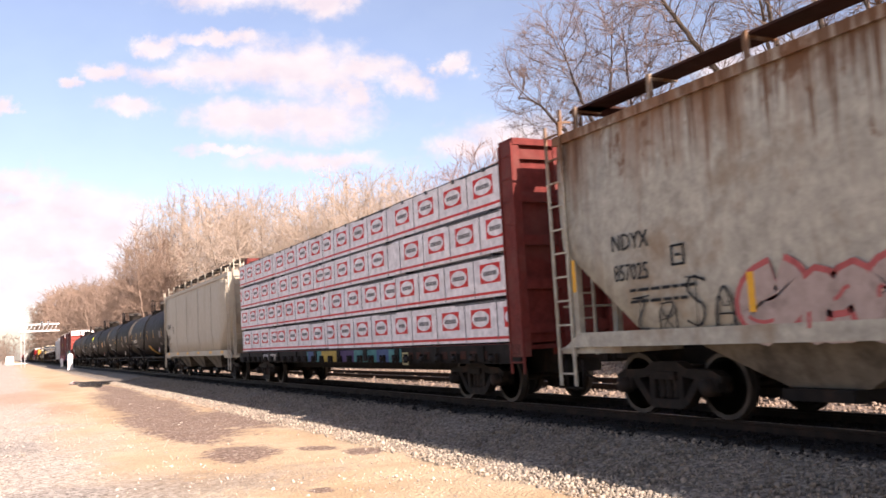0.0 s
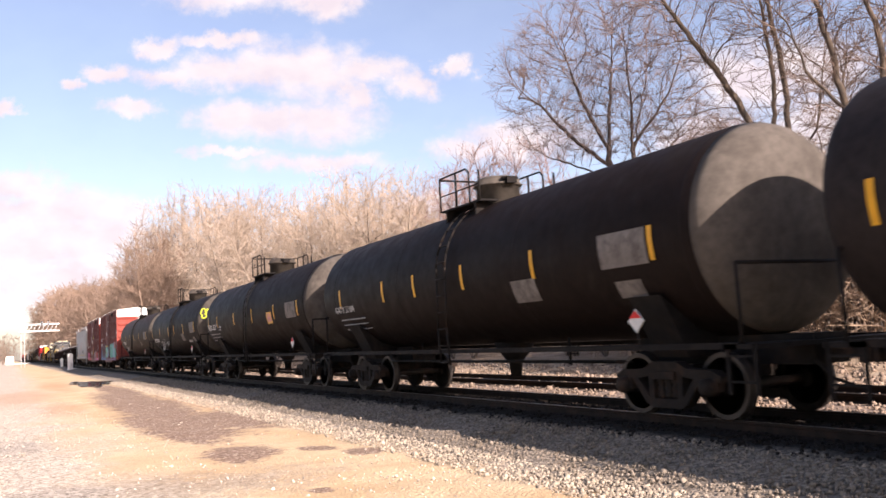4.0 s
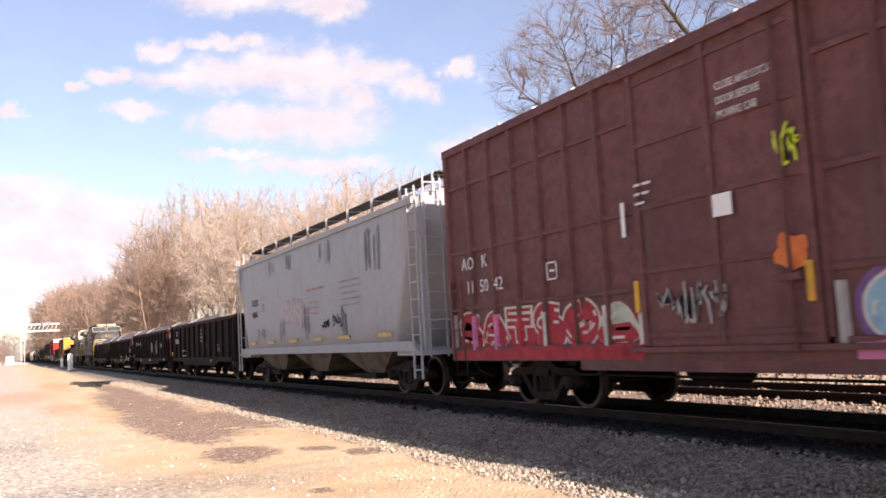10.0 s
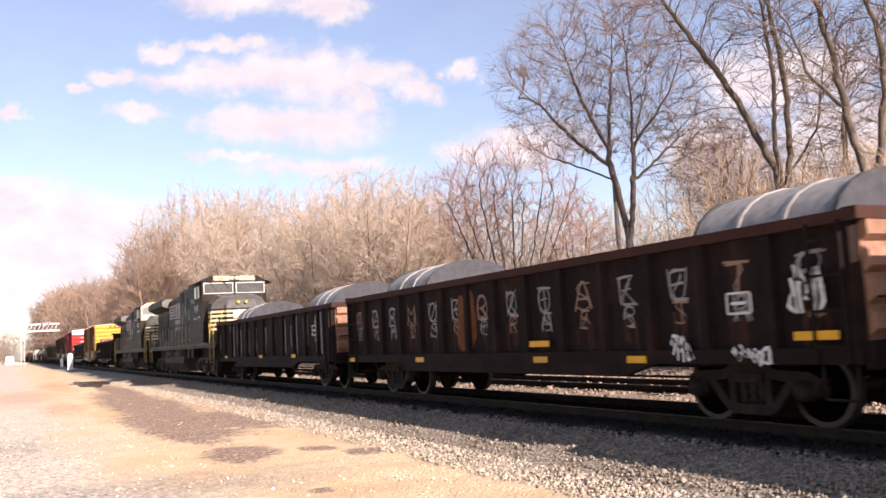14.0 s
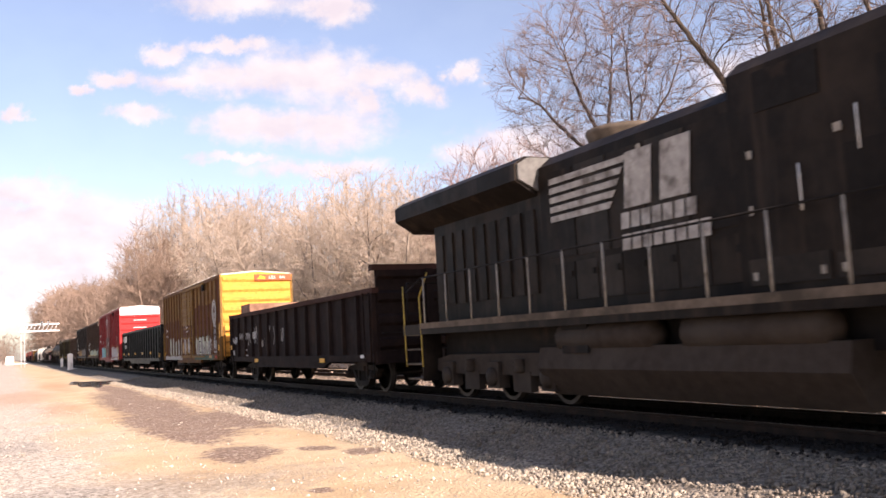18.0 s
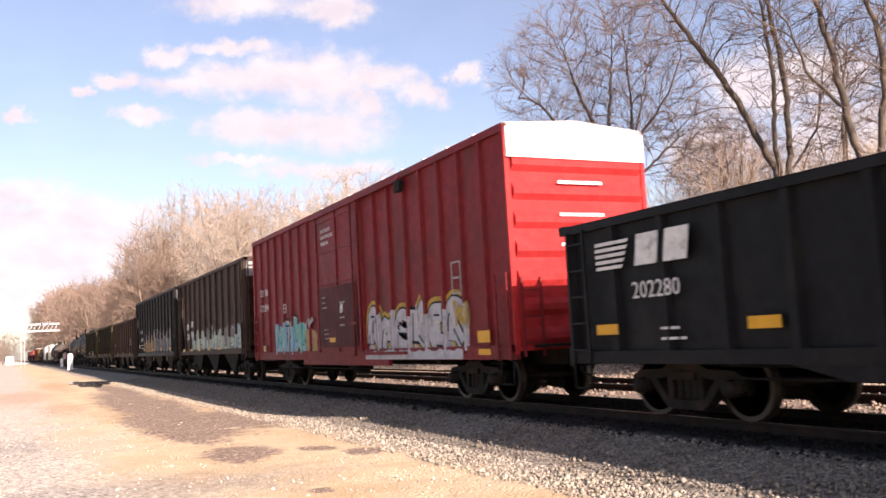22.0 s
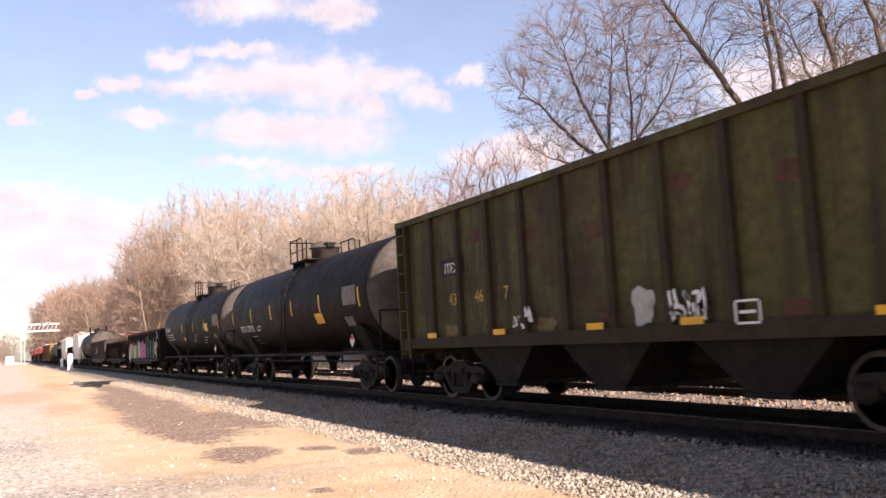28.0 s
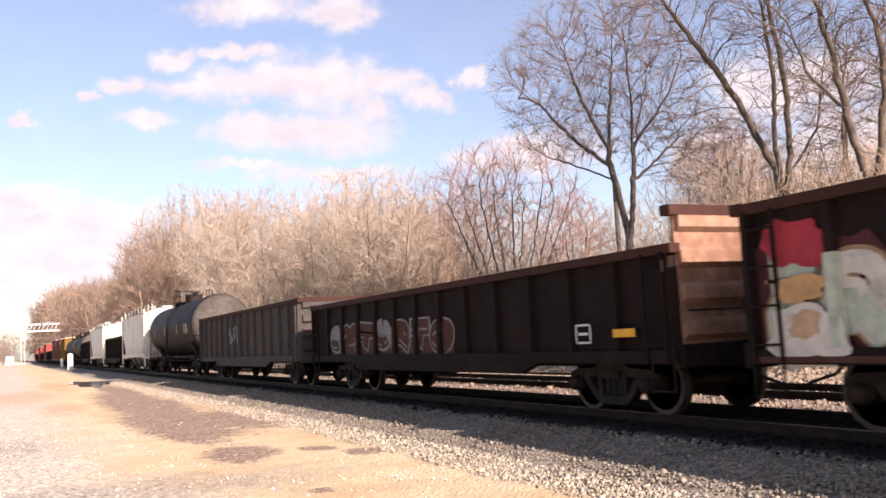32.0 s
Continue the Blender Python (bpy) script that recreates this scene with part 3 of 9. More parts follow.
        g = Geo().loft([[(-w + 0.2, y0 + 0.05, sill + 0.25), (w - 0.2, y0 + 0.05, sill + 0.25), (w - 0.2, y1 - 0.05, sill + 0.25), (-w + 0.2, y1 - 0.05, sill + 0.25)],
                        [(-w + 0.35, m - 0.35, 0.42), (w - 0.35, m - 0.35, 0.42), (w - 0.35, m + 0.35, 0.42), (-w + 0.35, m + 0.35, 0.42)]], False)
        c = part("discharge_chute", g, M_UNDER, car)
        part("chute_door", Geo().box(-w + 0.32, w - 0.32, m - 0.38, m + 0.38, 0.36, 0.42), M_UNDER, c)
    g = Geo().lathe([(-0.02, 0.25), (-0.02, 0.29), (0.02, 0.29), (0.02, 0.25)], "y", (0.8, -0.1, 2.2), 14).tube((0.52, -0.1, 2.2), (1.08, -0.1, 2.2), 0.015)
    part("brake_wheel", g, M_UNDER, car)
    part("underframe", Geo().box(-0.35, 0.35, 0.2, length - 0.2, 0.72, 1.02), M_UNDER, car)
    sill_steps(car, length, -w + 0.02, z=sill)
    gear(car, u, length, 1.9)
    return rides(car, u)


# ---------- covered hoppers ----------
# Brown darkened for the shade under the body, with grime streaks over it.
M_CHUTE = surface("shade_brown_chute", (0.15, 0.125, 0.095), 0.75, 0, (0.05, 0.04, 0.032), 0.5, 1.2, (0.07, 0.055, 0.04), 0.4)


def covered_hopper(u, length, eave, label, body, cut_top=2.6, sill=1.05, chutes=3, round_side=True, walk_mat=M_WALK, overhang=2.3, end_tilt=0.0):
    car = thing("covered_hopper_car", (TRACK, 0, 0), label, "hopper car")
    w = 1.58

    def section(y, zlow, ww):
        pts = []
        for k in range(5):
            t = k / 4
            pts.append((-(ww - 0.10 * (1 - math.sin(math.pi * min(1, 0.25 + t * 0.5))) * (1 if round_side else 0)), y, zlow + (eave - 0.25 - zlow) * t))
        pts += [(-ww + 0.05, y, eave - 0.1), (-ww + 0.22, y, eave + 0.05), (-0.7, y, eave + 0.22), (0, y, eave + 0.28)]
        return pts + [(-a, b, c) for a, b, c in pts[::-1][1:]]

    # body with the ends cut back towards the sill
    g = Geo().loft([section(y, z, w) for y, z in ((0.25, cut_top), (overhang, sill), (length - overhang, sill), (length - 0.25, cut_top))], True)
    part("body", g, body, car)
    for s in (-1, 1):
        a, b = sorted((s * (w + 0.03), s * (w - 0.12)))
        part("side_sill", Geo().prism([(0.6, sill + 0.22), (0.2, sill), (length - 0.2, sill), (length - 0.6, sill + 0.22)], "x", a, b), body, car)
        part("eave_rail", Geo().box(*sorted((s * (w + 0.02), s * (w - 0.12))), 0.2, length - 0.2, eave - 0.16, eave - 0.02), body, car)
    # running board round the roof
    wz = eave + 0.50
    for s in (-1, 1):
        x = s * 0.80
        board = Geo().box(x - 0.24, x + 0.24, -0.05, length + 0.05, wz, wz + 0.035)
        part("running_board", board, walk_mat, car, "open grating walkway")
        n = int(length / 1.75)
        for i in range(n + 1):
            y = 0.15 + (length - 0.3) * i / n
            part("board_bracket", Geo().box(x - 0.26, x + 0.26, y - 0.03, y + 0.03, wz - 0.03, wz + 0.0).box(s * 1.06 - 0.03, s * 1.06 + 0.03, y - 0.035, y + 0.035, eave + 0.1, wz + 0.05), body, car)
    part("running_board", Geo().box(-1.0, 1.0, -0.1, 0.45, wz, wz + 0.035), walk_mat, car)
    part("running_board", Geo().box(-1.0, 1.0, length - 0.45, length + 0.1, wz, wz + 0.035), walk_mat, car)
    part("roof_hatch", Geo().box(-0.32, 0.32, 0.8, length - 0.8, eave + 0.25, eave + 0.42), body, car, "long trough hatch")
    # ends
    for ye, sg in ((0.0, 1), (length, -1)):
        p = [(ye + sg * 0.25, cut_top), (ye + sg * overhang, sill + 0.1), (ye + sg * (overhang + 0.1), sill + 0.1), (ye + sg * 0.32, cut_top)]
        part("slope_sheet", Geo().prism(p, "x", -w + 0.1, w - 0.1), body, car)
        part("end_platform", Geo().box(-w + 0.05, w - 0.05, min(ye, ye + sg * 1.5), max(ye, ye + sg * 1.5), sill - 0.10, sill), body, car)
        for k in (-1.35, -0.6, 0.6, 1.35):
            part("end_strut", Geo().box(k - 0.05, k + 0.05, min(ye + sg * 0.22, ye + sg * 0.34), max(ye + sg * 0.22, ye + sg * 0.34), sill, cut_top + 0.5), body, car)
        part("bolster_web", Geo().prism([(ye + sg * 1.3, sill), (ye + sg * 2.6, sill), (ye + sg * 1.7, cut_top - 0.6), (ye + sg * 1.3, cut_top - 0.5)], "x", -0.06, 0.06), body, car)
        ladder(car, -w - 0.02, ye + sg * 0.22, 0.45, eave + 0.2, body, w=0.40)
        ladder(car, -w + 0.45, ye + sg * 0.10, 0.9, eave + 0.5, body, along="x", w=0.42)
        part("end_grab", Geo().path([(-w + 0.1, ye + sg * 0.05, 1.7), (w - 0.1, ye + sg * 0.05, 1.7)], 0.02, 5), body, car)
    span = length - 2 * overhang - 0.8
    for i in range(chutes):
        y0 = overhang + 0.4 + span * i / chutes
        y1 = y0 + span / chutes
        m = (y0 + y1) / 2
        g = Geo().loft([[(-w + 0.15, y0 + 0.05, sill + 0.1), (w - 0.15, y0 + 0.05, sill + 0.1), (w - 0.15, y1 - 0.05, sill + 0.1), (-w + 0.15, y1 - 0.05, sill + 0.1)],
                        [(-w + 0.5, m - 0.55, 0.50), (w - 0.5, m - 0.55, 0.50), (w - 0.5, m + 0.55, 0.50), (-w + 0.5, m + 0.55, 0.50)]], False)
        c = part("discharge_chute", g, M_CHUTE, car, "discharge chute in a shade-darkened brown")
        part("outlet_gate", Geo().box(-w + 0.30, w - 0.3, m - 0.5, m + 0.5, 0.36, 0.50), M_UNDER, c)
    part("underframe", Geo().box(-0.35, 0.35, 0.2, length - 0.2, 0.72, 1.0), M_UNDER, car)
    sill_steps(car, length, -w + 0.02)
    gear(car, u, length, 1.9)
    return rides(car, u)


# ---------- tank cars ----------
def tank_car(u, length, label, body, radius=1.50, ends=M_TANKPALE, axis=2.60, dome=0.5):
    car = thing("tank_car", (TRACK, 0, 0), label, "tank car")
    r = radius
    prof, tail = [], []
    d = 0.70
    for k in range(9):
        a = math.pi / 2 * k / 8
        prof.append((0.25 + d * (1 - math.sin(a)), max(0.02, r * math.cos(a) ** 0.55)))
        tail.append((length + 0.28 - 0.42 * (1 - math.sin(a)), max(0.02, r * math.cos(a) ** 0.5)))
    prof = prof[::-1]
    full = prof + tail
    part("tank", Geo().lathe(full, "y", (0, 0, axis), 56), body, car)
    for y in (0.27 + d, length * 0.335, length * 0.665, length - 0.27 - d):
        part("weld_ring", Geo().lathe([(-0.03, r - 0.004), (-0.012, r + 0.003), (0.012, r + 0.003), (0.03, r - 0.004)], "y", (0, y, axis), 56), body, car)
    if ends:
        # paler cap of the head, a thin skin that paints sunlight on the lit end
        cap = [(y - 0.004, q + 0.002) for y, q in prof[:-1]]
        part("tank_head", Geo().lathe(cap, "y", (0, 0, axis), 56), ends, car, "tank head in painted sunlit grey")
    # platform, manway and railings
    m = length * dome + 0.4
    top = axis + r
    part("platform", Geo().box(-0.92, -0.5, m - 0.95, m + 0.85, top - 0.06, top - 0.02).box(0.5, 0.92, m - 0.95, m + 0.85, top - 0.06, top - 0.02), M_UNDER, car)
    for x in (-0.72, 0.72):
        for yy in (m - 0.7, m + 0.6):
            part("platform_bracket", Geo().box(x - 0.2, x + 0.2, yy - 0.03, yy + 0.03, top - 0.34, top - 0.05), M_UNDER, car)
    rail = Geo()
    for x in (-0.92, 0.92):
        rail.path([(x, m - 0.92, top - 0.05), (x, m - 0.92, top + 0.58)], 0.026, 6)
        rail.path([(x, m - 0.5, top - 0.05), (x, m - 0.5, top + 0.60), (x, m - 0.38, top + 0.70), (x, m + 0.86, top + 0.70), (x, m + 0.86, top - 0.05)], 0.021, 6)
        rail.path([(x, m + 0.1, top - 0.05), (x, m + 0.1, top + 0.70)], 0.026, 6)
        rail.path([(x, m - 0.92, top + 0.30), (x, m + 0.86, top + 0.30)], 0.014, 5)
    rail.path([(-0.92, m + 0.86, top + 0.68), (0.92, m + 0.86, top + 0.68)], 0.02, 6)
    part("safety_railing", rail, M_UNDER, car)
    part("manway", Geo().lathe([(0.0, 0.47), (0.46, 0.47), (0.46, 0.53), (0.50, 0.53), (0.50, 0.49), (0.60, 0.49), (0.66, 0.38), (0.68, 0.05)], "z", (0, m - 0.1, top - 0.08), 24), M_TANKPALE, car, "dusty grey manway barrel")
    part("manway_lug", Geo().box(-0.12, 0.12, m - 0.72, m - 0.5, top + 0.38, top + 0.52).tube((-0.2, m - 0.62, top + 0.5), (0.2, m - 0.62, top + 0.5), 0.03, 6), M_UNDER, car)
    part("valve_housing", Geo().lathe([(0.0, 0.24), (0.3, 0.24), (0.34, 0.15), (0.35, 0.02)], "z", (0, m + 0.62, top - 0.1), 14), body, car)
    # ladder over the tank's side
    for s in (-1, 1):
        g = Geo()
        for yy in (m - 0.45, m - 0.05):
            pts = [(s * (r + 0.08) * math.sin(a), yy, axis + (r + 0.08) * math.cos(a)) for a in [radians(q) for q in range(25, 96, 10)]]
            pts += [(s * (r + 0.1), yy, 1.5), (s * (r + 0.06), yy, 0.75)]
            g.path(pts, 0.022, 5)
        for k in range(9):
            z = 0.8 + k * 0.34
            xx = s * (r + 0.09) if z < axis else s * math.sqrt(max(0.05, (r + 0.08) ** 2 - (z - axis) ** 2))
            g.tube((xx, m - 0.45, z), (xx, m - 0.05, z), 0.016, 5)
        part("ladder", g, M_UNDER, car)
    # stub sills, saddles, side walkway rail
    for y0, y1, yb in ((0.0, 3.4, 2.0), (length - 3.4, length, length - 2.0)):
        part("stub_sill", Geo().box(-0.32, 0.32, y0, y1, 0.72, 1.12), M_UNDER, car)
        part("saddle", Geo().prism([(-1.35, 1.75), (-0.9, 0.85), (0.9, 0.85), (1.35, 1.75), (0.7, 1.25), (-0.7, 1.25)], "y", yb - 0.35, yb + 0.35), M_UNDER, car)
    part("side_walkway", Geo().box(-1.5, -1.35, 0.15, length - 0.15, 0.98, 1.06).box(1.35, 1.5, 0.15, length - 0.15, 0.98, 1.06), M_UNDER, car, "long running rail")
    for ye in (0.1, length - 0.1):
        part("end_platform", Geo().box(-1.5, 1.5, ye - 0.28, ye + 0.28, 0.98, 1.04), M_UNDER, car)
        part("end_railing", Geo().path([(-1.45, ye, 1.0), (-1.45, ye, 2.05), (1.45, ye, 2.05), (1.45, ye, 1.0)], 0.025, 5), M_UNDER, car)
        ladder(car, -1.48, ye, 0.42, 1.05, M_UNDER, w=0.45)
    part("bottom_outlet", Geo().lathe([(0, 0.45), (-0.25, 0.30), (-0.45, 0.14), (-0.72, 0.12)], "z", (0, length / 2, axis - r + 0.05), 14), M_UNDER, car)
    part("brake_pipe", Geo().path([(-0.8, 3.0, 0.78), (-0.8, length - 3.0, 0.78)], 0.03, 5).path([(-0.8, 3.0, 1.0), (-0.8, length - 3.0, 1.0)], 0.03, 5).path([(-0.8, length * 0.3, 0.72), (-0.8, length * 0.3, 1.2)], 0.03, 5).path([(-0.8, length * 0.68, 0.72), (-0.8, length * 0.68, 1.2)], 0.03, 5), M_UNDER, car)
    gear(car, u, length, 2.0)
    car["r"], car["axis"] = r, axis
    return rides(car, u)


def on_tank(car, name, y0, y1, z0, z1, mat, label=""):
    """A decal bent round the near side of a tank."""
    r, ax = car["r"] + 0.011, car["axis"]
    g = Geo()
    n = 6
    rows = []
    for k in range(n + 1):
        z = z0 + (z1 - z0) * k / n
        x = -math.sqrt(max(0.01, r * r - (z - ax) ** 2))
        rows.append((x, z))
    for k in range(n):
        i = len(g.v)
        g.v += [(rows[k][0], y0, rows[k][1]), (rows[k][0], y1, rows[k][1]), (rows[k + 1][0], y1, rows[k + 1][1]), (rows[k + 1][0], y0, rows[k + 1][1])]
        g.face([i, i + 1, i + 2, i + 3], True)
    return part(name, g, mat, car, label)


def tank_text(car, text, size, y, z, squeeze=1.0):
    r, ax = car["r"] + 0.01, car["axis"]
    x = -math.sqrt(r * r - (z - ax) ** 2)
    ob = stencil(car, text, size, x - 0.01, y, z, squeeze=squeeze)
    tilt = math.asin(max(-1, min(1, (z + size / 2 - ax) / r)))
    ob.matrix_local = Matrix.Translation((x - 0.012, y, z)) @ Matrix.Rotation(tilt, 4, "Y") @ SIDE @ Matrix.Diagonal((squeeze, 1, 1, 1))
    return ob


# ---------- flat car with wrapped lumber ----------
M_LABELGREY = surface("label_grey", (0.16, 0.15, 0.15), 0.6)


TEAL_STEEL = surface("teal_steel", (0.05, 0.17, 0.17), 0.6, 0, (0.03, 0.09, 0.10), 0.4, 2)


def centerbeam(u, length):
    car = thing("centerbeam_flat_car", (TRACK, 0, 0), "brown centre-beam flat car carrying wrapped lumber", "flat car")
    w = 1.45
    part("deck", Geo().box(-w, w, 0.0, length, 1.02, 1.14), M_CENTRE, car)
    part("side_sill", Geo().box(-w - 0.02, -w + 0.06, 0.0, length, 0.78, 1.13), M_UNDER, car)
    part("side_sill", Geo().box(w - 0.06, w + 0.02, 0.0, length, 0.78, 1.13), M_UNDER, car)
    part("centre_beam", Geo().box(-0.06, 0.06, 0.6, length - 0.6, 1.14, 4.75).box(-0.3, 0.3, 0.6, length - 0.6, 4.72, 4.82), M_CENTRE, car)
    for ye, sg in ((0.0, 1), (length, -1)):
        w = 1.45 if sg > 0 else 1.15
        b = part("bulkhead", Geo().box(-w + 0.06, w - 0.06, min(ye, ye + sg * 0.12), max(ye, ye + sg * 0.12), 1.1, 4.75), M_CENTRE, car, "red-brown steel bulkhead")
        for x in (-w + 0.06, -0.5, 0.5, w - 0.06):
            part("bulkhead_post", Geo().box(x - 0.08, x + 0.08, min(ye - sg * 0.12, ye + sg * 0.3), max(ye - sg * 0.12, ye + sg * 0.3), 0.9, 4.75), M_CENTRE, b)
        for k in range(5):
            z = 1.4 + k * 0.78
            part("bulkhead_rib", Geo().box(-w + 0.1, w - 0.1, min(ye - sg * 0.10, ye), max(ye - sg * 0.10, ye), z - 0.09, z + 0.09), M_CENTRE, b)
        part("bulkhead_cap", Geo().box(-w, w, min(ye - sg * 0.14, ye + sg * 0.35), max(ye - sg * 0.14, ye + sg * 0.35), 4.68, 4.80), M_CENTRE, b)
        if sg > 0:
            ladder(car, -w - 0.02, ye + sg * 0.1, 0.6, 4.7, M_CENTRE)
    w = 1.45
    n = 10
    for i in range(n):
        y = 1.4 + (length - 2.8) * i / (n - 1)
        part("stake_pocket", Geo().box(-w - 0.06, -w - 0.02, y - 0.12, y + 0.12, 0.82, 1.1), M_UNDER, car)
    part("underframe", Geo().box(-0.4, 0.4, 0.2, length - 0.2, 0.55, 1.02), M_UNDER, car)
    stencil(car, "WRWK", 0.30, -w - 0.025, length - 3.2, 0.85)
    stencil(car, "120337", 0.30, -w - 0.025, length - 4.4, 0.85)
    rnd = random.Random(12)
    hues = (TEAL_STEEL, TEAL_STEEL, surface("sill_blue", (0.05, 0.08, 0.17), 0.6), TEAL_STEEL, surface("sill_gold", (0.36, 0.25, 0.05), 0.6), TEAL_STEEL, surface("sill_violet", (0.06, 0.035, 0.10), 0.6))
    y = 5.2
    while y < 12.2:
        d = rnd.uniform(0.5, 1.0)
        part("painted_sill_panel", Geo().box(-w - 0.034, -w - 0.021, y, min(y + d, 12.3), 0.80, 1.10), rnd.choice(hues), car, "sprayed patch of sill")
        y += d
    for k in range(26):
        y = 0.9 + (length - 1.8) * k / 25
        pull = part("strap_winch", Geo().lathe([(-0.09, 0.03), (-0.09, 0.055), (0.09, 0.055), (0.09, 0.03)], "y", (-w - 0.07, y, 0.88), 10), M_UNDER, car)
        part("winch_bracket", Geo().box(-w - 0.10, -w - 0.02, y - 0.12, y - 0.095, 0.80, 0.97).box(-w - 0.10, -w - 0.02, y + 0.095, y + 0.12, 0.80, 0.97), M_UNDER, pull)
    for k in range(9):
        part("rust_patch", Geo().box(-w - 0.026, -w - 0.021, 1.2 + 0.42 * k, 1.45 + 0.42 * k, 0.86, 1.02), M_CHORD, car)
    fr = part("sign_frame", Geo().box(-w - 0.05, -w - 0.04, 4.78, 5.1, 0.74, 1.02), surface("sign_yellow_grey", (0.34, 0.30, 0.16), 0.6), car, "small framed notice")
    part("sign_face", Geo().box(-w - 0.055, -w - 0.05, 4.82, 5.06, 0.78, 0.98), M_UNDER, fr)
    gear(car, u, length, 2.4)
    rides(car, u)
    # bundles, four high and four long on either side
    red_bar = M_RED
    layers = [(1.16, 0.83), (2.0, 0.80), (2.82, 0.82), (3.66, 0.84)]
    bay = (length - 0.5) / 4
    rnd = random.Random(5)
    for s in (-1, 1):
        for i in range(4):
            for z, h in layers:
                y0 = 0.35 + i * bay + 0.02
                y1 = y0 + bay - 0.04
                out = 1.42 + rnd.uniform(-0.025, 0.02)
                pk = thing("lumber_bundle", (TRACK, 0, 0), "white-wrapped lumber bundle with red printed labels", "lumber", "lumber bundles on the flat car")
                dz = rnd.uniform(0, 0.02)
                x0, x1 = sorted((s * 0.09, s * out))
                part("wrapping", Geo().box(x0, x1, y0, y1, z + dz, z + h - 0.035), M_WRAP, pk)
                xx = s * out
                part("bearer", Geo().box(x0 + 0.03, x1 - 0.03, y0 + 0.5, y0 + 0.6, z - 0.03, z + dz + 0.002).box(x0 + 0.03, x1 - 0.03, y1 - 0.6, y1 - 0.5, z - 0.03, z + dz + 0.002), M_STRAP, pk)
                if s < 0:
                    part("print_stripe", Geo().box(xx - 0.004, xx - 0.001, y0, y1, z + 0.07, z + 0.12), red_bar, pk)
                    part("wrap_seam", Geo().box(xx - 0.005, xx - 0.001, y0, y1, z + h - 0.05, z + h - 0.03), M_STRAP, pk)
                    part("wrap_fold", Geo().box(xx - 0.006, xx - 0.001, y0 + 0.1, y0 + rnd.uniform(0.6, 2.5), z + h - 0.075, z + h - 0.055), M_STRAP, pk)
                    pitch = bay / 4
                    shift = rnd.uniform(-0.5, 0.5)
                    for k in range(-1, 5):
                        c = y0 + (k + 0.5) * pitch + shift
                        lo, hi = max(y0, c - 0.38), min(y1, c + 0.38)
                        if hi - lo > 0.12:
                            lab = part("printed_label", Geo().box(xx - 0.006, xx - 0.002, lo, hi, z + 0.28, z + 0.65), red_bar, pk)
                            oval = [(c + 0.345 * math.cos(a), z + 0.465 + 0.155 * math.sin(a)) for a in [2 * math.pi * q / 24 for q in range(24)]]
                            oval = [(min(max(p, lo + 0.01), hi - 0.01), q) for p, q in oval]
                            part("label_oval", Geo().prism(oval, "x", xx - 0.009, xx - 0.006), M_WRAP, lab)
                            row = Geo()
                            for q in range(6):
                                a = c + 0.245 - q * 0.085
                                if lo + 0.02 < a - 0.07 and a < hi - 0.02:
                                    row.box(xx - 0.012, xx - 0.009, a - 0.068, a, z + 0.42, z + 0.505)
                            if row.v:
                                tagged(part("label_bar", row, M_LABELGREY, lab), kind="stuff")
                        if y0 + 0.05 < c + pitch * 0.5 < y1 - 0.05:
                            part("strap", Geo().box(xx - 0.008, xx - 0.001, c + pitch * 0.5 - 0.011, c + pitch * 0.5 + 0.011, z + 0.02, z + h - 0.04), M_LABELGREY, pk)
                    if z > 3.5:
                        for k in range(4):
                            yy = y0 + (k + 0.5) * pitch
                            part("corner_guard", Geo().box(xx - 0.02, xx + 0.16, yy - 0.05, yy + 0.05, z + h - 0.10, z + h - 0.02), M_STRAP, pk)
                rides(pk, u)
    return car


# ---------- diesel locomotives ----------
M_FUEL = surface("dusty_dark_tank", (0.042, 0.031, 0.024), 0.75, 0, (0.06, 0.046, 0.036), 0.4, 1.0)
M_LOCODUST = surface("dusty_locomotive_door", (0.019, 0.015, 0.012), 0.6, 0, (0.04, 0.03, 0.023), 0.45, 0.8, (0.05, 0.037, 0.028), 0.4, bump=0.03, gloss=0.12)
M_NOSETOP = surface("pale_grey_nose", (0.085, 0.08, 0.075), 0.55, 0, (0.05, 0.045, 0.04), 0.4, 1.5)
M_STANCH = surface("pale_stanchion", (0.30, 0.265, 0.225), 0.6, 0, (0.16, 0.13, 0.10), 0.4, 4)
M_RAILYEL = surface("faded_yellow_rail", (0.42, 0.29, 0.07), 0.6, 0, (0.25, 0.18, 0.06), 0.4, 3)
M_CABCREAM = surface("cab_cream", (0.50, 0.425, 0.28), 0.55, 0, (0.38, 0.31, 0.19), 0.35, 1.5, grain=0.08)

